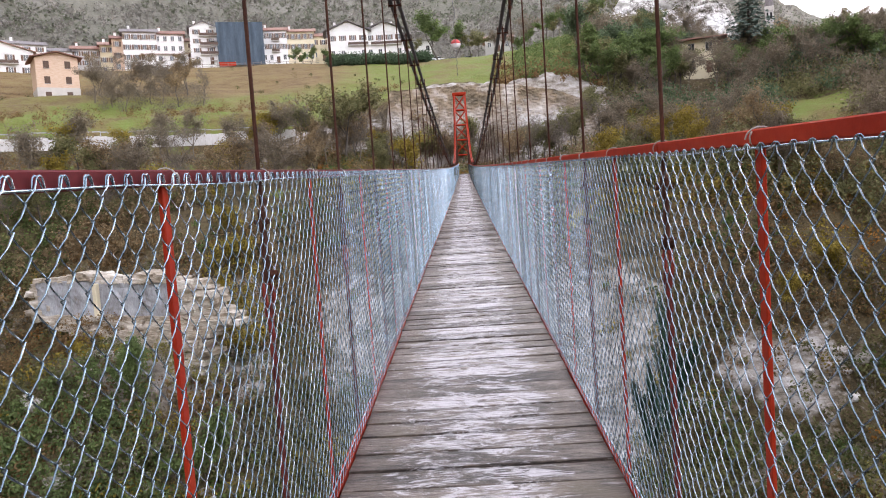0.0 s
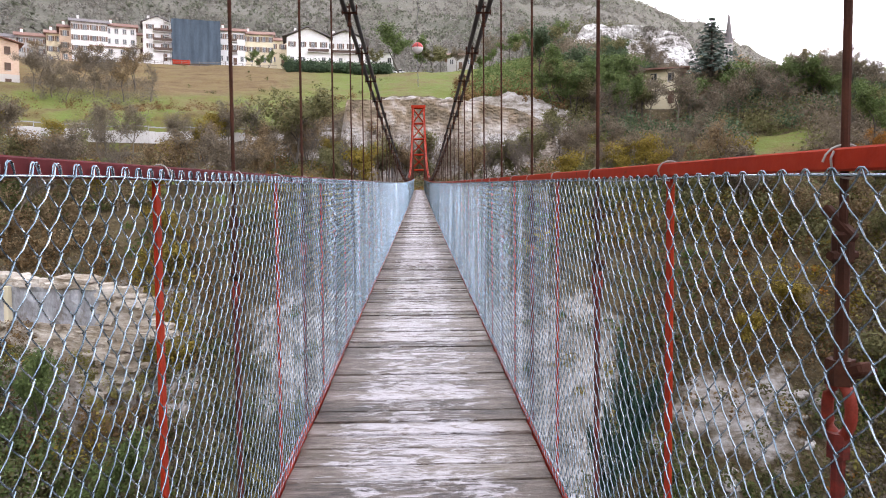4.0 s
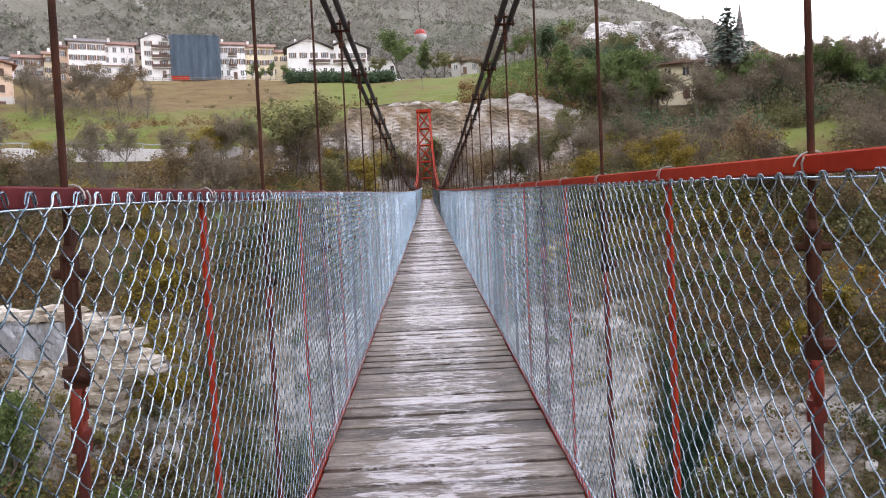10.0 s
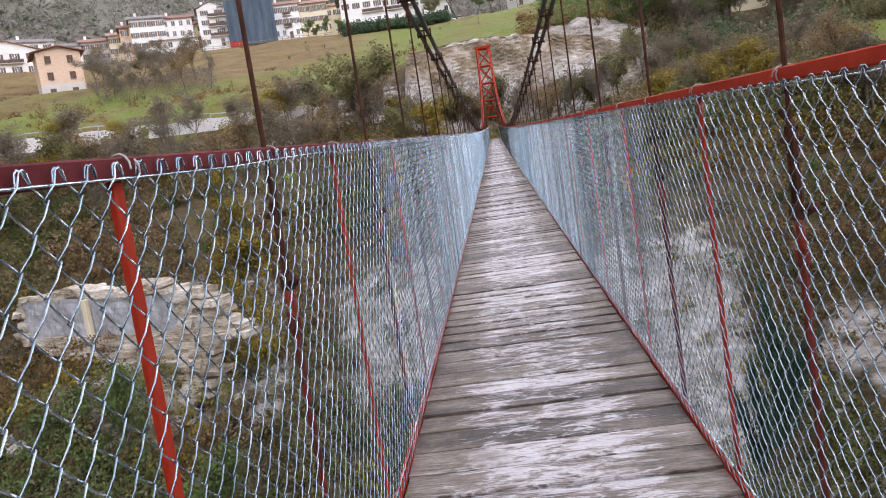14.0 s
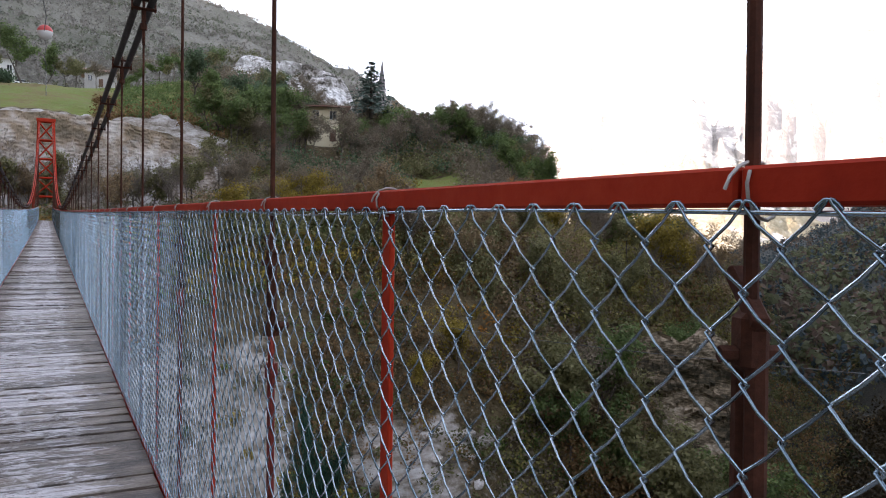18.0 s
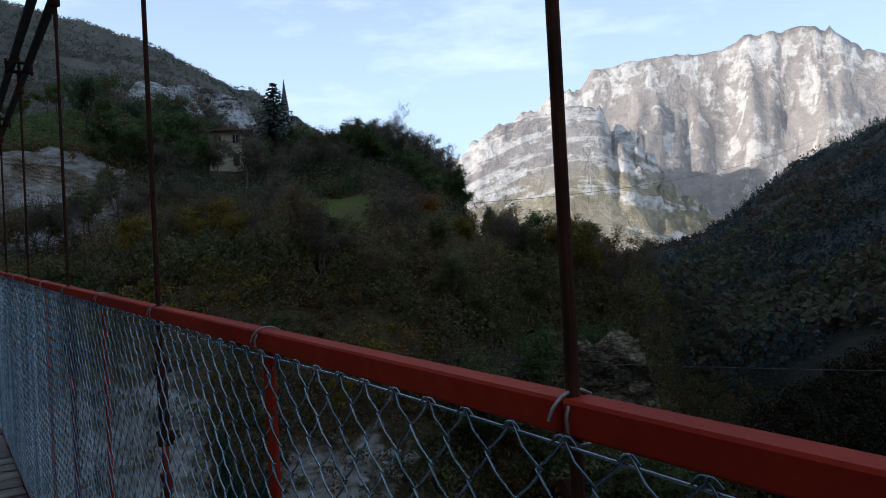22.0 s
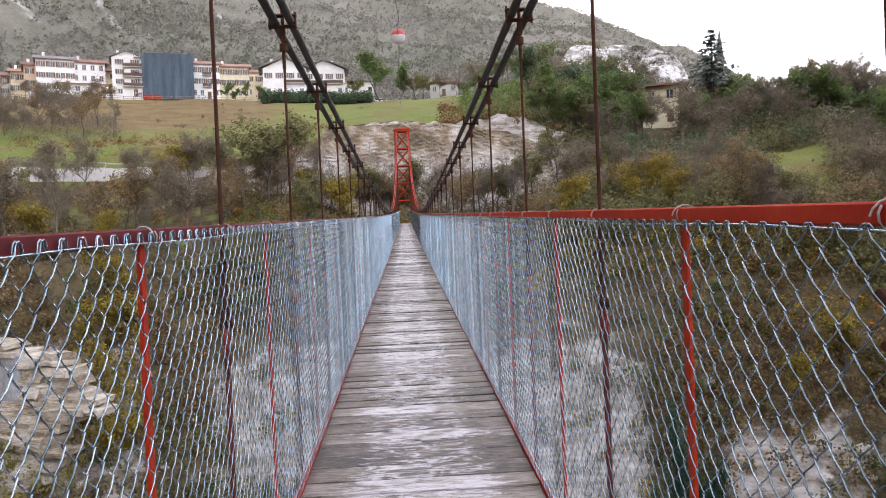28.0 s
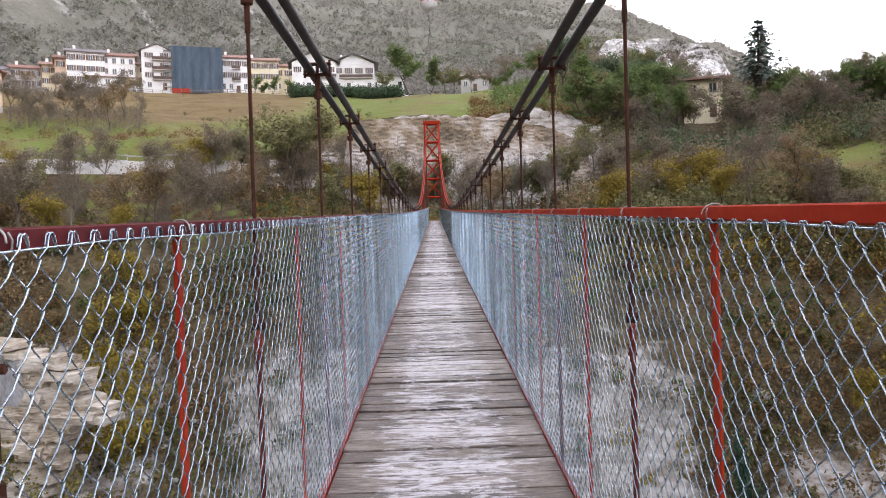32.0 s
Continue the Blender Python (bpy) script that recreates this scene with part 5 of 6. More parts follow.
def cliff(name, label, az0, az1, r, foot, top, material, seed, lean=0.3, chunk=1.2, cols=150, rows=44, taper=9):
    """A broken rock face along an arc: layered, blocky, with a ragged crest and a back that slopes into the hill."""
    a = np.linspace(az0, az1, cols)
    u = (a - az0) / (az1 - az0)
    zf = np.interp(u, np.linspace(0, 1, len(foot)), foot)
    zt = np.interp(u, np.linspace(0, 1, len(top)), top)
    xs = np.radians(a) * r
    zt = zt + 1.1 * fbm(xs / 5, xs * 0 + seed, seed, 4)
    edge = np.clip(np.minimum(u, 1 - u) * taper, 0, 1)
    zt = zf + (zt - zf) * (0.12 + 0.88 * edge ** 0.7)
    v = np.concatenate([np.linspace(0, 1, rows), np.linspace(1, 0.5, 6)[1:]])
    A, V = np.meshgrid(a, v, indexing="ij")
    Z = zf[:, None] + (zt - zf)[:, None] * V
    X = np.radians(A) * r
    block = np.floor(Z / (0.55 * chunk) + 1.6 * fbm(X / 6, Z / 6, seed + 3, 2))
    step = lattice(np.floor(X / (1.5 * chunk) + block * 0.37).astype(np.int64) + 500, block.astype(np.int64) + 500, seed)
    bulge = 2.6 * chunk * fbm(X / 9, Z / 7, seed + 11, 5) + 0.55 * chunk * (step - 0.5)
    D = lean * (Z - zf[:, None]) + bulge
    back = np.arange(A.shape[1])[None] - (rows - 1)
    D = D + np.where(back > 0, back * 2.2, 0)
    R = r + D
    P = np.stack([R * np.sin(np.radians(A)), 8 + R * np.cos(np.radians(A)), Z], -1).reshape(-1, 3)
    m = A.shape[1]
    i, j = np.meshgrid(np.arange(cols - 1), np.arange(m - 1), indexing="ij")
    F = np.stack([i * m + j, (i + 1) * m + j, (i + 1) * m + j + 1, i * m + j + 1], -1).reshape(-1, 4)
    return tagged(new(name, mesh_of(name, P, F.tolist(), material)), label, "rock face", kind="structure")


cliff("rock_face_quarry", "white quarry face under a beige layered crest", -6.5, 11.5, 106.5, (4.0, 2.5, 2.5, 3.0), (16.6, 17.0, 17.6, 17.9, 17.7, 17.2, 16.0, 14.2, 12.0), QUARRY, 3, 0.30, 0.42, 250, 60, 22)
cliff("rock_face_crag", "jagged white limestone crag above the wood", 11.0, 21.4, 214, (41, 39, 38, 35), (44, 54.5, 52.5, 52, 49.8, 44.5), CRAG, 5, 0.45, 2.4, 170, 40)
cliff("rock_face_spur", "pale beige cliff among trees on the spur", 35.0, 51.4, 84, (-32, -32, -32), (-17, -12, -14, -8.4, -7.8, -9.8, -8.6, -9.8, -8.2, -9.4, -8.8, -15), SPUR_ROCK, 13, 0.22, 1.1, 190, 50, 6)

# a lone white house far up the shaded slope across the valley
far_r = 385
house(68.3, far_r, on_ground(*polar(68.3, far_r)) + 0.6, 5, 3.4, "small white house alone on the wooded slope", floors=1, bays=2, chimneys=0, shutters=False, depth=4, rise=1.0, over=0.3)

# concrete abutment and gate at the far end of the deck
ab = tagged(place_at(new("abutment"), pose(0, 96.5, deck_z(96))), "grey concrete abutment under the far tower", "abutment", kind="structure")
part("block", box(0, 2.2, -2.6, 4.2, 6.0, 5.1, 0.1), CONCRETE, ab)
bk = tagged(place_at(new("abutment"), pose(0, -19, deck_z(-17))), "grey concrete abutment at the near end", "abutment", kind="structure")
part("block", box(0, -0.5, -2.7, 4.2, 8.0, 5.2, 0.1), CONCRETE, bk)
kx, ky = polar(-1.55, 100)
kiosk = tagged(place_at(new("shed"), pose(kx, ky, 4.0, 0, 0, 10)), "small dark shed beside the tower", "shed")
part("wall", box(0, 0, 0.7, 2.2, 2.0, 4.6, 0.03), WALL_GREY, kiosk)
part("roof", box(0, 0, 3.1, 2.6, 2.4, 0.18, 0.03), ROOF_GREY, kiosk)

# marker ball on its line above the bridge, and the lines across the gorge
LINE = mat("thin_steel_line", [(0.05, 0.05, 0.055), (0.12, 0.12, 0.125)], 3, 0.6, 0.4, 0)
BALL_RED = mat("marker_red", [(0.42, 0.03, 0.025), (0.5, 0.05, 0.04)], 3, 0.5, 0, 0)
BALL_WHITE = mat("marker_white", [(0.66, 0.64, 0.62), (0.78, 0.76, 0.75)], 3, 0.5, 0, 0)


def line_z(y):
    return 9.0 + 0.00144 * (y - 25) ** 2


ov = thing("overhead_line", "thin steel overhead line above the bridge", "cable")
part("line", tube_mesh("line", [(0.05 * math.sin(y), y, line_z(y)) for y in np.arange(-25, 142, 2.0)], 0.014, LINE, 5), LINE, ov)
ball = thing("marker_ball", "red and white marker ball on the overhead line", "marker ball", at=Matrix.Translation((0, 42, line_z(42))))
for s, m, nm in ((1, BALL_RED, "upper_half"), (-1, BALL_WHITE, "lower_half")):
    bm = bmesh.new()
    bmesh.ops.create_uvsphere(bm, u_segments=24, v_segments=14, radius=0.29)
    bmesh.ops.delete(bm, geom=[v for v in bm.verts if v.co.z * s < -0.01], context="VERTS")
    part(nm, bm, m, ball, smooth=True)
part("seam", rod((0, 0, -0.012), (0, 0, 0.012), 0.298, 24), BALL_WHITE, ball)
wr = thing("gorge_line", "thin steel line crossing the gorge beside the bridge", "cable")
part("line", tube_mesh("line", [(14, y, 1.3 - 3.6 * (1 - ((y - 48) / 55) ** 2) - 0.0) for y in np.arange(-14, 92, 2.0)], 0.009, LINE, 5), LINE, wr)
p0, p1 = Vector((*polar(24, 112), 9.0)), Vector((*polar(63, 420), 56.0))
wr2 = thing("gorge_line", "long sagging steel line high across the valley", "cable")
part("line", tube_mesh("line", [tuple(p0.lerp(p1, t) - Vector((0, 0, 34 * t * (1 - t)))) for t in np.linspace(0, 1, 60)], 0.05, LINE, 5), LINE, wr2)

# rail fence below the village, parked cars and an unclear red object, modelled as a barrier, at the building site
FENCE_WOOD = mat("grey_fence_wood", [(0.16, 0.13, 0.11), (0.28, 0.24, 0.21)], 3, 0.8, 0, 0.3)
fence = thing("rail_fence", "weathered wooden rail fence above the meadow", "fence")
fp = [polar(a, 229) for a in np.arange(-27.5, -10.2, 0.62)]
for (x0, y0), (x1, y1) in zip(fp, fp[1:]):
    z0, z1 = on_ground(x0, y0), on_ground(x1, y1)
    part("post", box(x0, y0, z0 + 0.45, 0.14, 0.14, 1.5), FENCE_WOOD, fence)
    for h in (0.55, 1.05):
        part("rail", rod((x0, y0, z0 + h), (x1, y1, z1 + h), 0.055, 5), FENCE_WOOD, fence)
x, y = polar(-17.6, 231)
barrier = thing("site_red_object", "red object of unclear kind at the building site", "barrier", at=pose(x, y, on_ground(x, y), 0, 0, 17))
part("panel", box(0, 0, 0.9, 5.0, 0.1, 1.3), RED, barrier)
for s in (-2.4, 2.4):
    part("post", box(s, 0.08, 0.7, 0.08, 0.08, 2.2), STEEL, barrier)
CAR_WHITE = mat("white_car_paint", [(0.62, 0.63, 0.65), (0.74, 0.75, 0.76)], 2, 0.3, 0, 0)
CAR_GREY = mat("grey_car_paint", [(0.22, 0.23, 0.25), (0.30, 0.31, 0.33)], 2, 0.3, 0.3, 0)
TYRE = mat("car_tyre", [(0.012, 0.012, 0.012), (0.03, 0.03, 0.03)], 6, 0.8, 0, 0.2)


def car(az, r, turn, paint, label):
    x, y = polar(az, r)
    c = thing("car", label, "car", "parked cars", at=pose(x, y, on_ground(x, y), 0, 0, turn))
    bm = box(0, 0, 0.62, 4.2, 1.75, 0.62, 0.16)
    part("body", bm, paint, c)
    bm = box(-0.15, 0, 1.15, 2.3, 1.5, 0.55, 0.2)
    part("cabin", bm, GLASS, c)
    part("roof", box(-0.15, 0, 1.44, 1.7, 1.35, 0.06, 0.02), paint, c)
    for sx in (-1.3, 1.3):
        for sy in (-0.8, 0.8):
            part("wheel", rod((sx, sy - 0.1, 0.32), (sx, sy + 0.1, 0.32), 0.32, 14), TYRE, c)
    return c


car(-1.5, 232, 8, CAR_WHITE, "white car parked beside the green tree")
car(-0.3, 233, 4, CAR_WHITE, "white car parked below the hillside")
car(0.9, 234, -6, CAR_GREY, "grey car parked below the hillside")
car(-23.2, 231, 20, CAR_GREY, "grey car parked above the meadow fence")
car(-21.0, 231, 24, CAR_WHITE, "white car parked above the meadow fence")


# ---------------------------------------------------------------- trees and brush
def leaf_mat(name, cols, t=0.25):
    return mat(name, cols, 0.5, 0.75, 0, 0.0, island=0.16, fine=4, space="World", translucent=t, spec=0.25, contrast=(0.28, 0.72))


L_OLIVE = leaf_mat("olive_leaves", [(0.050, 0.052, 0.020), (0.125, 0.125, 0.050), (0.235, 0.22, 0.10)], 0.35)
L_GREEN = leaf_mat("green_leaves", [(0.034, 0.055, 0.018), (0.085, 0.13, 0.036), (0.155, 0.215, 0.06)], 0.35)
L_DARK = leaf_mat("dark_evergreen", [(0.024, 0.045, 0.024), (0.05, 0.088, 0.044), (0.085, 0.13, 0.066)], 0.15)
L_FIR = leaf_mat("fir_needles", [(0.06, 0.09, 0.08), (0.105, 0.15, 0.125), (0.15, 0.20, 0.165)], 0.2)
L_BROWN = leaf_mat("brown_leaves", [(0.088, 0.050, 0.023), (0.205, 0.125, 0.056), (0.355, 0.235, 0.11)], 0.4)
L_YELLOW = leaf_mat("yellow_leaves", [(0.13, 0.095, 0.018), (0.28, 0.21, 0.036), (0.42, 0.33, 0.075)], 0.35)
# the L_HILL colours are lighter copies, offsetting light lost inside the crowns
L_HILL_OLIVE = leaf_mat("lightened_olive_leaves", [(0.085, 0.085, 0.036), (0.195, 0.19, 0.085), (0.32, 0.295, 0.145)], 0.42)
L_HILL_GREEN = leaf_mat("lightened_green_leaves", [(0.065, 0.10, 0.038), (0.14, 0.20, 0.07), (0.23, 0.30, 0.105)], 0.42)
L_HILL_DARK = leaf_mat("lightened_ivy", [(0.05, 0.085, 0.046), (0.10, 0.15, 0.08), (0.155, 0.21, 0.115)], 0.3)
L_IVY = leaf_mat("gorge_ivy", [(0.010, 0.034, 0.022), (0.024, 0.07, 0.044), (0.045, 0.115, 0.075)], 0.2)
L_SPUR = leaf_mat("yellow_olive_leaves", [(0.12, 0.115, 0.038), (0.26, 0.235, 0.075), (0.44, 0.385, 0.14)], 0.42)
L_HILL_BROWN = leaf_mat("lightened_brown_leaves", [(0.13, 0.088, 0.048), (0.265, 0.188, 0.105), (0.41, 0.31, 0.175)], 0.45)
L_HILL_GREY = leaf_mat("lightened_bare_wood", [(0.14, 0.112, 0.078), (0.235, 0.192, 0.138), (0.33, 0.275, 0.20)], 0.45)
L_ORANGE = leaf_mat("orange_leaves", [(0.24, 0.10, 0.02), (0.38, 0.16, 0.03), (0.46, 0.24, 0.05)])
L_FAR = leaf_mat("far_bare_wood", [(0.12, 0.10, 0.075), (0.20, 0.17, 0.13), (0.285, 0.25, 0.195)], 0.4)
# both mountain woods greyed and paled, standing in for distance haze
L_MOUNT = leaf_mat("mountain_wood", [(0.175, 0.163, 0.138), (0.24, 0.226, 0.196), (0.305, 0.288, 0.255)], 0.5)
L_MOUNT_GREEN = leaf_mat("mountain_evergreens", [(0.12, 0.13, 0.09), (0.165, 0.175, 0.128), (0.215, 0.222, 0.17)], 0.3)
# fir colour paled and blued to carry the valley's haze
L_FIRWOOD = leaf_mat("fir_wood", [(0.042, 0.062, 0.070), (0.066, 0.092, 0.100), (0.094, 0.126, 0.132)], 0.2)
L_AUTUMN = leaf_mat("rusty_autumn_wood", [(0.08, 0.058, 0.048), (0.14, 0.10, 0.075), (0.20, 0.145, 0.10)], 0.35)
L_OLIVE_DARK = leaf_mat("late_olive_wood", [(0.08, 0.088, 0.052), (0.135, 0.145, 0.08), (0.19, 0.20, 0.11)], 0.35)
# leaf colours darkened to carry the near bank's deep shade
L_SHADE_GREEN = leaf_mat("shaded_ivy", [(0.014, 0.021, 0.009), (0.028, 0.039, 0.015), (0.046, 0.06, 0.024)])
L_SHADE = leaf_mat("shaded_autumn_wood", [(0.020, 0.014, 0.007), (0.038, 0.027, 0.012), (0.062, 0.044, 0.019)])
BARK = mat("grey_bark", [(0.04, 0.032, 0.026), (0.09, 0.075, 0.062), (0.14, 0.12, 0.10)], 3, 0.9, 0, 0.6, stretch=(1, 1, 0.3))
TWIG = mat("bare_twigs", [(0.11, 0.088, 0.068), (0.20, 0.165, 0.13)], 3, 0.9, 0, 0.0)


def quads(name, C, size, material, rng, out=None, outward=1.0):
    """Many small sprays of leaves: one bent quad at each centre, turned at random but mostly facing out of its clump."""
    n = len(C)
    nrm = rng.normal(size=(n, 3)) * 0.55
    if out is not None:
        nrm = nrm + outward * out / np.maximum(np.linalg.norm(out, axis=1), 1e-6)[:, None]
    nrm[:, 2] += 0.25
    nrm /= np.linalg.norm(nrm, axis=1)[:, None]
    a = np.cross(nrm, rng.normal(size=(n, 3)))
    a /= np.linalg.norm(a, axis=1)[:, None]
    b = np.cross(nrm, a)
    sz = np.asarray(size) * rng.uniform(0.6, 1.3, n)
    a, b = a * sz[:, None], b * sz[:, None] * 0.62
    bend = nrm * sz[:, None] * 0.18
    V = np.stack([C - a - bend, C + b * 0.9, C + a - bend, C - b], 1).reshape(-1, 3)
    F = np.arange(4 * n).reshape(-1, 4)
    me = bpy.data.meshes.new(name)
    me.vertices.add(len(V))
    me.vertices.foreach_set("co", V.ravel())
    me.loops.add(F.size)
    me.loops.foreach_set("vertex_index", F.ravel())
    me.polygons.add(n)
    me.polygons.foreach_set("loop_start", np.arange(n) * 4)
    me.materials.append(material)
    me.update()
    return me


def ball_points(n, rng):
    """Points in a unit ball, thicker towards its skin."""
    d = rng.normal(size=(n, 3))
    d /= np.linalg.norm(d, axis=1)[:, None]
    return d * (rng.uniform(0.05, 1, n) ** 0.4)[:, None] * rng.uniform(0.85, 1.12, n)[:, None]


def branches(height, spread, rng, levels=3, thin=1.0):
    """Segments of a tree: a leaning trunk, limbs and twigs; and the twigs' tips."""
    segs, tips = [], []

    def grow(p, d, ln, r, lv):
        n = 3
        for k in range(n):
            d2 = d + Vector(rng.normal(0, 0.16, 3))
            d2.z += 0.05
            d2.normalize()
            q = p + d2 * (ln / n)
            segs.append((p.copy(), q.copy(), r * (1 - 0.22 * k), r * (1 - 0.22 * (k + 1)), lv))
            if lv < levels and (lv > 0 or k > 0):
                for c in range(2 if lv == 0 else 2):
                    ang = rng.uniform(0, 2 * math.pi)
                    side = Vector((math.cos(ang), math.sin(ang), 0))
                    nd = (d2 * rng.uniform(0.45, 0.8) + side * spread * rng.uniform(0.6, 1.1) + Vector((0, 0, 0.25))).normalized()
                    grow(q, nd, ln * rng.uniform(0.42, 0.62), r * 0.5 * (1 - 0.2 * k), lv + 1)
            p, d = q, d2
            if lv >= levels - 1:
                tips.append(q.copy())
        tips.append(p.copy())

    grow(Vector((0, 0, -0.3)), Vector((rng.normal(0, 0.06), rng.normal(0, 0.06), 1)), height * 0.72, height * 0.022 * thin, 0)
    return segs, tips


def trunk_mesh(segs, material):
    vs, fs = [], []
    for p, q, r0, r1, lv in segs:
        k = 6 if lv == 0 else 4 if lv == 1 else 3
        t = (q - p).normalized()
        u = t.orthogonal().normalized()
        w = t.cross(u)
        b = len(vs)
        for c, r in ((p, max(r0, 0.012)), (q, max(r1, 0.010))):
            for i in range(k):
                a = 2 * math.pi * i / k
                vs.append(c + (u * math.cos(a) + w * math.sin(a)) * r)
        for i in range(k):
            j = (i + 1) % k
            fs.append((b + i, b + j, b + k + j, b + k + i))
    return mesh_of("trunk", vs, fs, material, True)


def tree_template(seed, height, spread, leaves, leaf, material, cloud=0.5, levels=3):
    rng = np.random.default_rng(seed)
    segs, tips = branches(height, spread, rng, levels)
    tm = trunk_mesh(segs, BARK if levels < 4 else TWIG)
    if not leaves:
        return tm, None
    T = np.array([tuple(t) for t in tips])
    T = T[T[:, 2] > height * 0.22]
    pick = T[rng.integers(0, len(T), leaves)]
    puff = ball_points(leaves, rng) * np.array([1, 1, 0.75]) * cloud * 1.7
    C = pick + puff
    hub = np.array([0, 0, height * 0.5])
    return tm, quads("crown", C, leaf, material, rng, puff / cloud + 0.5 * (C - hub) / height * 3)


def conifer_template(seed, height, width, material):
    rng = np.random.default_rng(seed)
    segs = [(Vector((0, 0, -0.3)), Vector((0, 0, height * 0.98)), height * 0.018, 0.02, 0)]
    C = []
    z = height * 0.10
    while z < height:
        rad = width * (1 - z / height) ** 0.8 * rng.uniform(0.75, 1.1)
        nb = 8
        a0 = rng.uniform(0, 6.28)
        for i in range(nb):
            a = a0 + i * 2 * math.pi / nb + rng.normal(0, 0.15)
            ln = rad * rng.uniform(0.7, 1.1)
            tip = Vector((math.cos(a) * ln, math.sin(a) * ln, z - ln * 0.28))
            segs.append((Vector((0, 0, z)), tip, 0.03, 0.012, 2))
            for k in range(int(4 + ln * 6)):
                f = rng.uniform(0.15, 1.02)
                C.append(np.array(Vector((0, 0, z)).lerp(tip, f)) + rng.normal(0, 0.12, 3) - np.array([0, 0, 0.08]))
        z += height * 0.062
    C = np.array(C)
    return trunk_mesh(segs, BARK), quads("crown", C, 0.22, material, rng, C * np.array([1, 1, 0]) + np.array([0, 0, 0.8]))


TREES = {
    "olive": [tree_template(10 + i, 7.5, 0.9, 3000, 0.165, L_HILL_OLIVE, 0.44) for i in range(3)],
    "green": [tree_template(20 + i, 8.0, 0.9, 3600, 0.17, L_HILL_GREEN, 0.46) for i in range(2)],
    "brown": [tree_template(30 + i, 7.0, 0.85, 1700, 0.15, L_HILL_BROWN, 0.45) for i in range(3)],
    "grey": [tree_template(35 + i, 7.5, 0.85, 2300, 0.125, L_HILL_GREY, 0.5, 4) for i in range(3)],
    "yellow": [tree_template(40 + i, 6.5, 0.8, 1900, 0.16, L_YELLOW, 0.42) for i in range(2)],
    "orange": [tree_template(50, 7.0, 0.9, 2600, 0.15, L_ORANGE, 0.4)],
    "bare": [tree_template(60 + i, 7.0, 0.8, 0, 0.1, L_BROWN, 0.3, 4) for i in range(3)],
    "conifer": [conifer_template(70, 11.0, 3.4, L_FIR)],
    "ivy": [tree_template(80, 9.0, 0.45, 3600, 0.17, L_HILL_DARK, 0.4)],
    "creeper": [tree_template(82, 12.5, 0.3, 9000, 0.16, L_IVY, 0.5)],
}
LABELS = {
    "olive": "broadleaf tree with thinning olive-brown leaves", "green": "green broadleaf tree with a full crown", "brown": "half-bare tree with brown autumn leaves",
    "yellow": "young tree with yellow autumn leaves", "orange": "tree with orange autumn leaves", "grey": "grey-brown tree that has shed most leaves", "bare": "leafless grey tree with fine bare twigs", "conifer": "open blue-green fir standing on the hill",
    "ivy": "dark evergreen tree overgrown with ivy",
    "creeper": "bluish green ivy-clad tree deep in the gorge",
}
tree_rng = np.random.default_rng(5)


def plant(kind, az, r, scale=1.0, z=None, sink=0.2):
    x, y = polar(az, r)
    tm, cm = TREES[kind][tree_rng.integers(0, len(TREES[kind]))]
    zz = on_ground(x, y) if z is None else z
    s = scale * tree_rng.uniform(0.9, 1.1)
    t = thing("conifer" if kind == "conifer" else "tree", LABELS[kind], "tree", "", at=pose(x, y, zz - sink, 0, 0, tree_rng.uniform(0, 360)) @ Matrix.Diagonal((s * tree_rng.uniform(0.9, 1.15), s * tree_rng.uniform(0.9, 1.15), s, 1)))
    part("trunk", tm, BARK, t)
    if cm:
        part("crown", cm, L_OLIVE, t)
    return t


def glade(az, r):
    return 24.8 < az < 29.4 and 88 < r < 119


def grove(kinds, n, az0, az1, r0, r1, s0, s1):
    for i in range(n):
        a = az0 + (az1 - az0) * (i + tree_rng.uniform(0, 1)) / n
        r = tree_rng.uniform(r0, r1)
        if glade(a, r) or (17.4 < a < 19.6 and 114 < r < 140):
            continue
        plant(kinds[tree_rng.integers(0, len(kinds))], a, r, tree_rng.uniform(s0, s1))


# the rim of the far bank: thin autumn wood in front of road, quarry and hill
grove(["brown", "bare", "grey", "bare", "yellow", "olive"], 32, -38, -4, 82, 99, 0.7, 1.05)
grove(["brown", "bare", "olive", "grey", "bare"], 26, -3.2, 11, 94, 103.5, 0.65, 1.05)
grove(["brown", "olive", "yellow", "bare", "grey", "yellow"], 26, 11, 36, 82, 100, 0.6, 0.9)
grove(["bare", "bare", "grey", "yellow"], 10, -31, -13, 104, 112, 0.7, 1.0)
# slopes beside the quarry
grove(["brown", "bare", "grey", "brown", "olive", "bare"], 20, -18, -3, 100, 118, 0.6, 1.0)
grove(["olive", "grey", "bare"], 10, 10, 16, 106, 128, 0.6, 0.95)
# hill with the church: mixed wood
grove(["green", "ivy", "olive", "green", "bare"], 16, 10.5, 18.5, 116, 140, 0.75, 1.1)
grove(["grey", "olive", "grey", "bare", "green"], 22, 18.5, 36, 118, 140, 0.8, 1.1)
grove(["grey", "olive", "grey", "bare", "brown"], 34, 20.5, 35.5, 138, 154, 0.7, 1.0)
grove(["green", "olive", "grey"], 6, 14.8, 17.4, 126, 134, 0.8, 1.0)
grove(["olive", "ivy", "olive", "grey", "grey"], 20, 9.5, 19.5, 140, 190, 0.8, 1.15)
grove(["grey", "bare"], 6, 11, 22, 218, 224, 0.4, 0.6)
# spur beyond, down to the gorge
grove(["olive", "brown", "yellow", "grey", "bare", "green"], 40, 35.5, 50, 94, 150, 0.75, 1.1)
grove(["brown", "yellow", "olive"], 14, 43.5, 50, 96, 130, 0.8, 1.1)
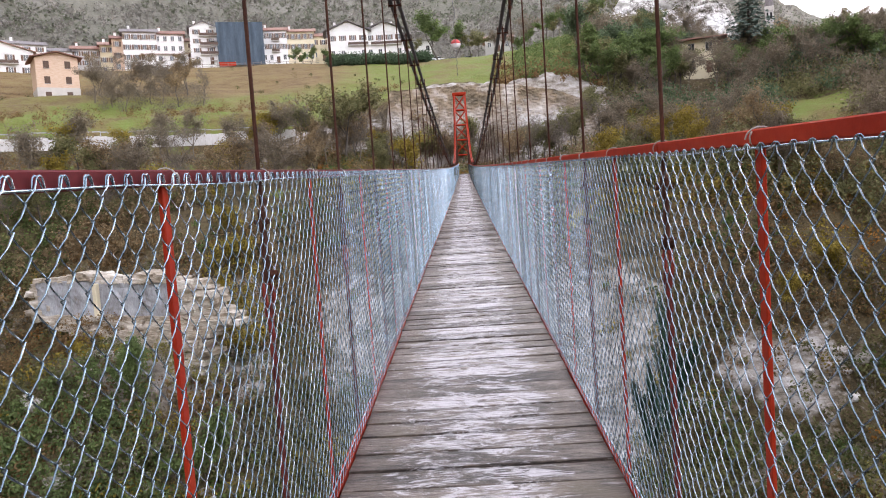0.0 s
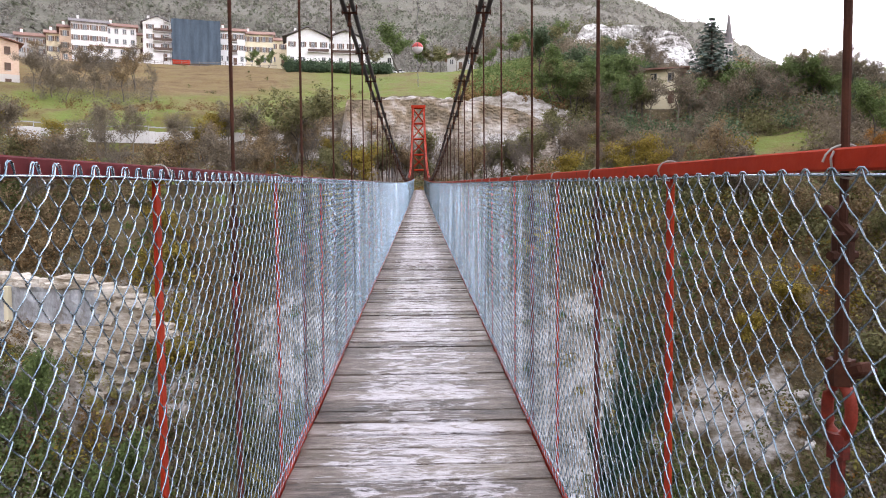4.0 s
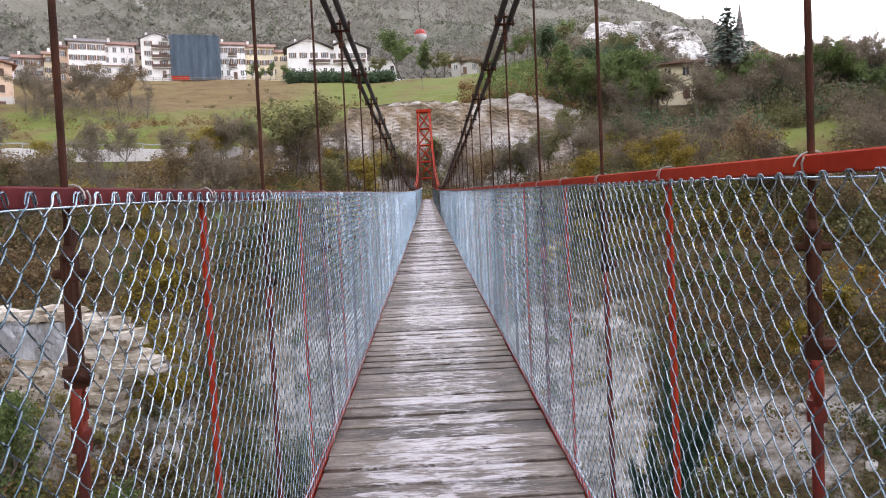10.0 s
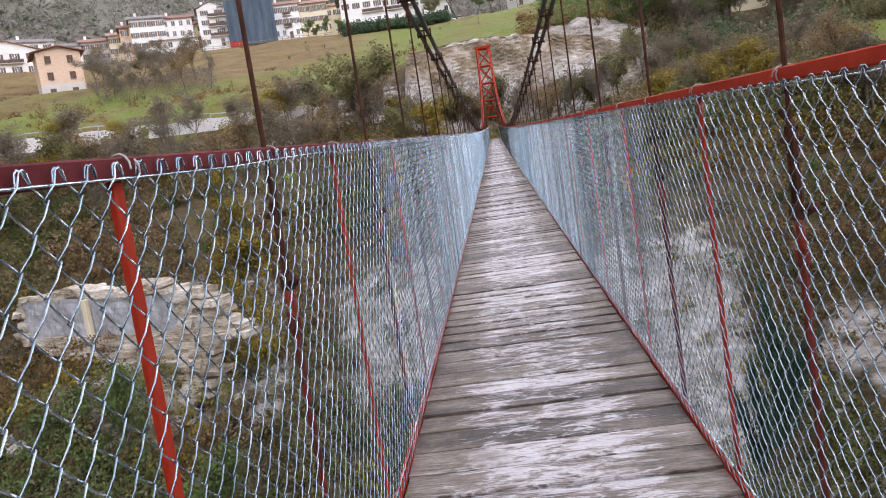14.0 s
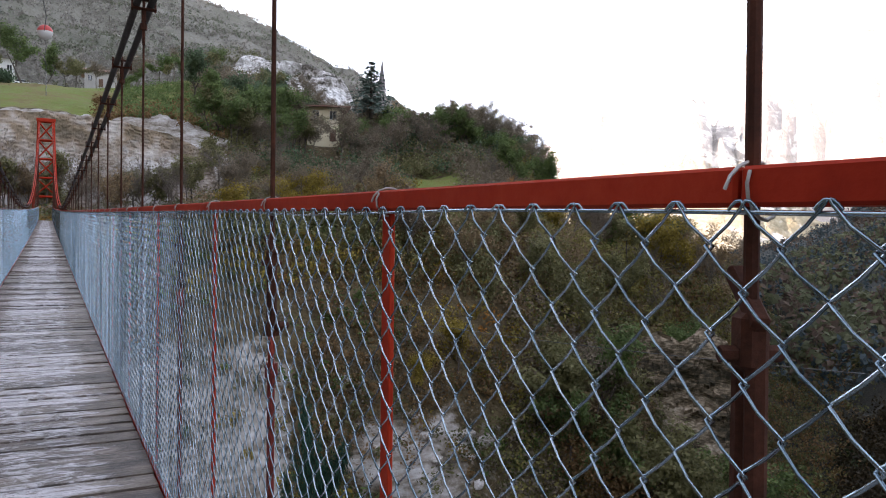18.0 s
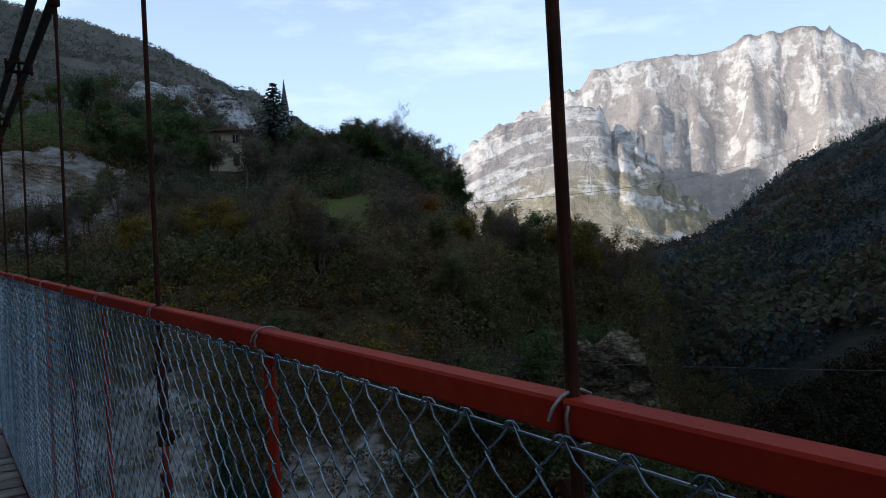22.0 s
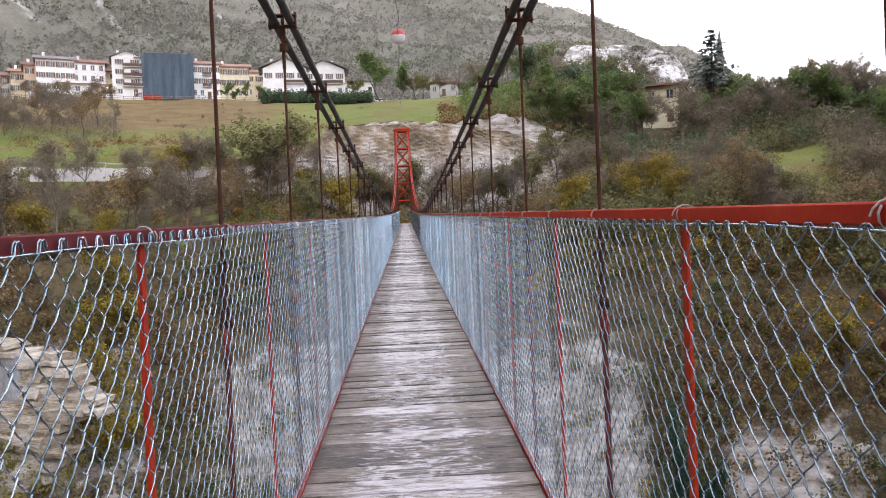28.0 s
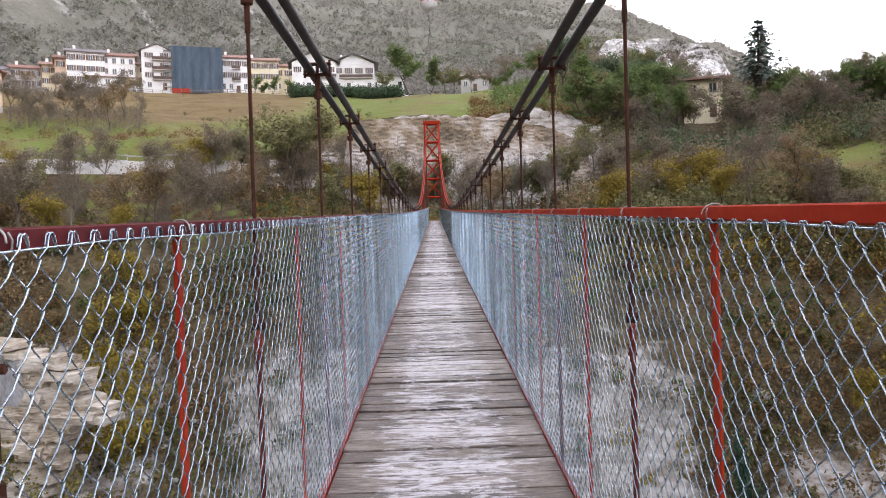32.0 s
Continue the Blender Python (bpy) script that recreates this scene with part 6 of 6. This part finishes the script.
grove(["brown", "olive", "green", "grey", "olive"], 30, 36.5, 52, 73, 80, 0.9, 1.25)
# thicket on the meadow, trees among the houses
grove(["grey", "bare", "brown", "bare", "grey"], 16, -28, -20, 148, 178, 0.7, 1.1)
grove(["olive", "green"], 4, -13.4, -10, 226, 234, 0.5, 0.7)
grove(["brown", "olive", "grey"], 6, -31, -20, 226, 234, 0.5, 0.7)
grove(["green", "olive", "grey"], 9, 1, 11, 205, 240, 0.5, 0.95)
fir = plant("conifer", 22.3, 138, 1.0, 24.2)
fir.matrix_basis = fir.matrix_basis @ Matrix.Diagonal((1.75, 1.75, 0.86, 1))
plant("bare", 31.7, 148, 1.25)
plant("orange", 32.7, 112, 0.62)
plant("orange", 33.3, 113, 0.5)
for ivy_az, ivy_r, ivy_s in ((16.3, 41.5, 0.96), (16.9, 41, 0.72)):
    creeper = plant("creeper", ivy_az, ivy_r, ivy_s)
    creeper.matrix_basis = creeper.matrix_basis @ Matrix.Diagonal((0.36, 0.36, 1.0, 1))
plant("yellow", -21.5, 73, 0.8)
plant("yellow", -19.8, 76, 0.8)
plant("green", -31, 56, 0.8)
plant("green", -26, 47, 0.7)
plant("olive", 16.9, 131, 0.8)
plant("grey", 18.1, 127, 0.7)
plant("green", 20.6, 131, 0.8)
plant("yellow", 29, 72, 0.8)
plant("yellow", 26, 68, 0.7)
plant("bare", -2.6, 101, 1.1)
plant("olive", -9.8, 97, 1.2)
plant("brown", -9.0, 99, 1.0)
plant("yellow", -6.0, 104, 0.9)
plant("green", -1.4, 228, 1.7)
plant("green", -0.2, 231, 1.3)
plant("olive", -3.4, 229, 0.9)
plant("olive", 1.2, 230, 1.1)
plant("grey", 5.6, 233, 1.3)
plant("grey", 8.0, 228, 1.2)
plant("green", 7.0, 224, 0.9)


def scatter(name, label, n, az0, az1, r0, r1, size, leaf, per, material, seed, keep=None, up=0.6, rpow=1.0):
    """Uncounted brush: many loose clumps of leaves over the ground."""
    rng = np.random.default_rng(seed)
    az = rng.uniform(az0, az1, n)
    r = r0 + (r1 - r0) * rng.uniform(0, 1, n) ** rpow
    x, y = r * np.sin(np.radians(az)), 8 + r * np.cos(np.radians(az))
    z = ground_z(x, y)
    ok = np.ones(n, bool) if keep is None else keep(x, y, z, az, r, rng)
    x, y, z = x[ok], y[ok], z[ok]
    m = len(x)
    sz = size * rng.uniform(0.5, 1.5, m)
    puff = ball_points(m * per, rng).reshape(m, per, 3) * (sz[:, None, None] * np.array([0.78, 0.78, 0.66]) * rng.uniform(0.8, 1.2, (m, 1, 3)))
    C = np.stack([x, y, z + sz * up], 1)[:, None] + puff
    return tagged(new(name, quads(name, C.reshape(-1, 3), leaf, material, rng, puff.reshape(-1, 3))), label, "brush", kind="stuff")


def far_wood(name, label, n, az0, az1, r0, r1, tall, material, seed, per=12, spire=False, keep=None, rpow=1.0):
    """A distant wood: whole crowns, pointed for firs and rounded for broadleaf trees."""
    rng = np.random.default_rng(seed)
    az = rng.uniform(az0, az1, n)
    r = r0 + (r1 - r0) * rng.uniform(0, 1, n) ** rpow
    x, y = r * np.sin(np.radians(az)), 8 + r * np.cos(np.radians(az))
    if keep is not None:
        ok = keep(x, y, rng)
        x, y = x[ok], y[ok]
    z = ground_z(x, y)
    m = len(x)
    h = tall * rng.uniform(0.6, 1.3, m)
    if spire:
        t = rng.uniform(0.05, 1, (m, per))
        a = rng.uniform(0, 2 * np.pi, (m, per))
        w = 0.20 * h[:, None] * (1 - t) ** 0.8
        puff = np.stack([np.cos(a) * w, np.sin(a) * w, t * h[:, None]], -1)
        out = np.stack([np.cos(a), np.sin(a), 0 * a + 0.5], -1)
        size = np.repeat(h * 0.11, per)
    else:
        out = ball_points(m * per, rng).reshape(m, per, 3)
        puff = out * h[:, None, None] * np.array([0.42, 0.42, 0.45]) + np.stack([0 * h, 0 * h, h * 0.42], -1)[:, None]
        size = np.repeat(h * 0.20, per)
    C = np.stack([x, y, z], 1)[:, None] + puff
    return tagged(new(name, quads(name, C.reshape(-1, 3), size, material, rng, out.reshape(-1, 3))), label, "woods", kind="stuff")


def patchy(seed, thr, base):
    """Keep only clumps that fall into patches of their kind."""
    return lambda x, y, z, az, r, rng: base(x, y, z, az, r, rng) & (fbm(x / 13 + seed, y / 13 + z / 9, seed, 3) + 0.25 * (rng.uniform(0, 1, len(x)) - 0.5) > thr)


spur_side = lambda x, y, z, az, r, rng: (rng.uniform(0, 1, len(x)) < (60 - az) / 9) & ~((r > 70) & (r < 84) & (az > 36) & (az < 51) & (rng.uniform(0, 1, len(x)) < 0.8))
spur_end = lambda x, y, z, az, r, rng: rng.uniform(0, 1, len(x)) < (58 - az) / 9
anywhere = lambda x, y, z, az, r, rng: np.ones(len(x), bool)
road_view = lambda x, y, z, az, r, rng: (rng.uniform(0, 1, len(x)) < np.where((az > -25) & (az < -13) & (r > 88), 0.25, 1.0)) & not_rock(x, y, z, az, r, rng)
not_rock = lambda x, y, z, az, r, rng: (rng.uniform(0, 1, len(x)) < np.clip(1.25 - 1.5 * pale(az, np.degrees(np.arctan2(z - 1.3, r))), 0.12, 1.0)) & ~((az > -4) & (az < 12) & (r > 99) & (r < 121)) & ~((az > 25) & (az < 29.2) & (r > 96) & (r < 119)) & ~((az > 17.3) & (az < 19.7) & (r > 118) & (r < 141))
scatter("brush", "brown autumn brush on the gorge slopes", 7600, -45, 48, 44, 104, 1.3, 0.17, 34, L_BROWN, 101, patchy(61, 0.0, road_view))
scatter("brush", "olive brush on the gorge slopes", 7600, -45, 48, 44, 106, 1.3, 0.17, 34, L_OLIVE, 102, patchy(62, 0.0, road_view))
scatter("brush", "green undergrowth on the gorge slopes", 5200, -45, 48, 34, 100, 1.2, 0.17, 34, L_GREEN, 103, patchy(63, 0.13, road_view))
scatter("brush", "yellow bushes on the gorge slopes", 4200, -40, 46, 46, 100, 1.2, 0.17, 34, L_YELLOW, 104, patchy(64, 0.25, road_view))
scatter("brush", "orange bushes on the gorge slopes", 1800, -40, 46, 46, 100, 1.0, 0.17, 34, L_ORANGE, 131, patchy(65, 0.32, road_view))
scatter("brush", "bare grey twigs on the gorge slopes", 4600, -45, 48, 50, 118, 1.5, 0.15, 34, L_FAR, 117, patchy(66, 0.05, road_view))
scatter("brush", "warm olive wood along the rim", 1500, 9, 50, 80, 106, 1.7, 0.2, 46, L_HILL_OLIVE, 151, patchy(73, -0.02, not_rock), 0.9)
scatter("brush", "light brown wood along the rim", 1300, 9, 50, 80, 106, 1.7, 0.19, 46, L_HILL_BROWN, 152, patchy(74, 0.0, not_rock), 0.9)
scatter("brush", "light brown wood below the road wall", 900, -40, -5, 80, 99, 1.4, 0.18, 44, L_HILL_BROWN, 153, patchy(75, 0.0, road_view), 0.7)
scatter("brush", "mixed olive wood on the hill", 2200, 11, 50, 104, 160, 2.1, 0.24, 36, L_HILL_OLIVE, 105, patchy(67, 0.0, not_rock))
scatter("brush", "grey leafless wood on the hill", 2200, 11, 50, 104, 158, 2.2, 0.22, 44, L_HILL_GREY, 118, patchy(68, 0.0, not_rock), 0.8)
scatter("brush", "evergreen patches on the hill", 1500, 12, 36, 112, 158, 2.2, 0.24, 40, L_HILL_DARK, 132, patchy(69, 0.22, not_rock), 0.9)
scatter("brush", "yellowing trees low on the hill", 700, 11, 36, 100, 122, 1.6, 0.2, 40, L_YELLOW, 133, patchy(70, 0.15, not_rock), 0.8)
scatter("brush", "brown growth at the foot of the spur's cliff", 160, 37, 51, 70.0, 75.5, 1.8, 0.16, 40, L_BROWN, 134, None, 2.4)
scatter("brush", "olive growth on top of the spur's cliff", 420, 35, 51, 85, 92, 1.6, 0.2, 40, L_HILL_OLIVE, 135, None, 2.0)
scatter("brush", "light autumn brush over the spur", 1500, 36, 51, 87, 150, 1.7, 0.2, 44, L_HILL_BROWN, 154, patchy(76, -0.05, anywhere), 1.0)
scatter("brush", "fresh green brush over the spur", 900, 36, 51, 87, 150, 1.7, 0.2, 44, L_SPUR, 155, patchy(77, 0.05, anywhere), 1.0)
scatter("brush", "brown thicket below the road", 900, -42, -4, 98, 114, 0.9, 0.12, 30, L_BROWN, 106, road_view)
scatter("hedge", "clipped dark green hedge below the houses", 900, -10.0, -2.2, 206, 221, 2.0, 0.28, 34, L_DARK, 107)
firs = lambda x, y, rng: fbm(x / 70, y / 70, 81, 3) + 0.3 * (rng.uniform(0, 1, len(x)) - 0.5) > -0.02
broad = lambda x, y, rng: fbm(x / 70, y / 70, 81, 3) + 0.3 * (rng.uniform(0, 1, len(x)) - 0.5) < 0.06
far_wood("woods", "dark fir wood across the valley", 15000, 44, 98, 165, 830, 6.5, L_FIRWOOD, 108, 13, True, firs, 0.8)
far_wood("woods", "brown autumn wood across the valley", 11000, 44, 98, 165, 800, 5.5, L_AUTUMN, 109, 13, False, broad, 0.8)
far_wood("woods", "olive autumn wood across the valley", 7000, 44, 98, 150, 560, 6.0, L_OLIVE_DARK, 142, 13, False, broad, 0.8)
# near bank in the leaf colours that have its shade painted in
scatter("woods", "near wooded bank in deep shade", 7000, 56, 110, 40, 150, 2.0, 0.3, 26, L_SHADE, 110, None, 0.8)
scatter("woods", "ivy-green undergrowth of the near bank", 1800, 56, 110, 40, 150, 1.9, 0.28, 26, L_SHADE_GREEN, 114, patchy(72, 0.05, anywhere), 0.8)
scatter("brush", "brown growth round the end of the spur", 1700, 44.5, 58, 86, 210, 2.2, 0.24, 34, L_OLIVE, 144, spur_end, 0.8)
scatter("brush", "rusty growth round the end of the spur", 1500, 44.5, 58, 86, 210, 2.0, 0.24, 34, L_BROWN, 145, spur_end, 0.8)
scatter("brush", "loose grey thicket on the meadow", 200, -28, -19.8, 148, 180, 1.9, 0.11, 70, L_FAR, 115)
scatter("brush", "brown brush on the meadow's edges", 260, -40, -5, 126, 150, 1.0, 0.14, 30, L_BROWN, 116)
scatter("brush", "low shrubs scattered on the meadow", 60, -40, 6, 150, 215, 0.9, 0.14, 30, L_OLIVE, 119)
scatter("brush", "shrubs in the cracks of the crag", 150, 11.2, 21.4, 219, 232, 1.5, 0.22, 30, L_OLIVE, 120, None, 3.5)
scatter("brush", "shrubs and twigs before the quarry", 260, -4, 11.5, 99, 106, 0.9, 0.11, 30, L_OLIVE, 121, None, 1.0)
conifers = lambda x, y, rng: fbm(x / 60, y / 60, 83, 3) + 0.5 * (rng.uniform(0, 1, len(x)) - 0.5) > 0.0
thin = lambda x, y, rng: fbm(x / 45, y / 45, 84, 3) + 0.5 * (rng.uniform(0, 1, len(x)) - 0.5) < 0.12
far_wood("woods", "bare grey wood on the mountain behind", 34000, -45, 32, 268, 890, 3.6, L_MOUNT, 111, 8, False, thin)
far_wood("woods", "greenish wood on the mountain behind", 22000, -45, 32, 268, 890, 3.6, L_MOUNT_GREEN, 143, 8, False, conifers)
scatter("brush", "brush clinging to the spur's cliffs", 2400, 34, 51, 84, 175, 2.0, 0.24, 32, L_SPUR, 113)

scatter("brush", "yellow growth beside the gorge wall", 110, -22.5, -18.4, 62, 74, 1.1, 0.15, 48, L_YELLOW, 127, None, 1.6)
scatter("brush", "brown growth along the top of the gorge wall", 130, -38, -22, 66.5, 69.5, 0.8, 0.11, 40, L_BROWN, 137, None, 2.5)
scatter("brush", "olive growth on the gorge ledge", 90, -33, -16, 62, 67, 0.8, 0.13, 36, L_OLIVE, 146, None, 0.5)
scatter("brush", "brown growth at the end of the gorge wall", 60, -26.5, -22.5, 63, 69, 1.0, 0.14, 40, L_BROWN, 147, None, 1.2)
scatter("brush", "yellow-green shrubs before the gorge wall", 46, -27, -21.5, 57.5, 62, 0.7, 0.12, 40, L_SPUR, 156, None, 2.6)
scatter("brush", "green growth below the gorge ledge", 420, -40, -28.5, 46, 61, 1.2, 0.14, 48, L_HILL_GREEN, 128, None, 0.8)
scatter("brush", "shrubs on the bank above the quarry", 420, 4.5, 12, 119, 205, 1.5, 0.22, 44, L_HILL_GREEN, 140, None, 0.6)
scatter("brush", "brown brush above the quarry", 320, 3, 12, 117, 160, 1.3, 0.2, 40, L_BROWN, 141, None, 0.6)
scatter("brush", "mixed wood below the crag", 620, 9.5, 23, 176, 203, 2.0, 0.26, 44, L_HILL_GREY, 138, None, 0.8)
scatter("brush", "olive wood below the crag", 420, 9.5, 23, 150, 203, 2.0, 0.26, 44, L_HILL_OLIVE, 139, None, 0.8)
scatter("woods", "grey wood on the crest of the hill", 520, 20.5, 35.5, 146, 157, 2.3, 0.22, 60, L_HILL_GREY, 129, None, 1.1)
scatter("woods", "dark wood on the crest of the hill", 420, 22, 36, 142, 156, 2.2, 0.22, 60, L_HILL_DARK, 130, None, 0.9)
scatter("brush", "brown wood low on the spur", 2600, 33, 58, 30, 110, 1.8, 0.2, 28, L_HILL_GREY, 125, spur_side)
scatter("brush", "yellowing undergrowth low on the spur", 2200, 33, 58, 30, 120, 1.8, 0.2, 28, L_SPUR, 126, spur_side)

# boulders on the gorge floor
boulder_meshes = []
for v in range(5):
    bm = bmesh.new()
    bmesh.ops.create_icosphere(bm, subdivisions=2, radius=0.5)
    for q in bm.verts:
        q.co *= 1 + 0.55 * noise.noise(q.co * 2.2 + Vector((v * 9, 0, 0))) + 0.2 * noise.noise(q.co * 5 + Vector((0, v * 5, 0)))
        q.co.z *= 0.7
    me = bpy.data.meshes.new("boulder")
    bm.to_mesh(me)
    bm.free()
    me.materials.append(ROCK)
    boulder_meshes.append(me)
brng = np.random.default_rng(77)
for i in range(170):
    az, r = brng.uniform(-42, 44), brng.uniform(26, 72)
    x, y = polar(az, r)
    z = on_ground(x, y)
    if z > -11:
        continue
    s = brng.uniform(0.5, 1.6) ** 1.6
    b = tagged(new("boulder", boulder_meshes[brng.integers(0, 5)]), "pale limestone boulder on the gorge floor", "boulder", "boulders in the gorge")
    b.matrix_basis = pose(x, y, z + 0.1 * s, brng.uniform(-20, 20), brng.uniform(-20, 20), brng.uniform(0, 360)) @ Matrix.Diagonal((s * brng.uniform(0.8, 1.6), s, s, 1))
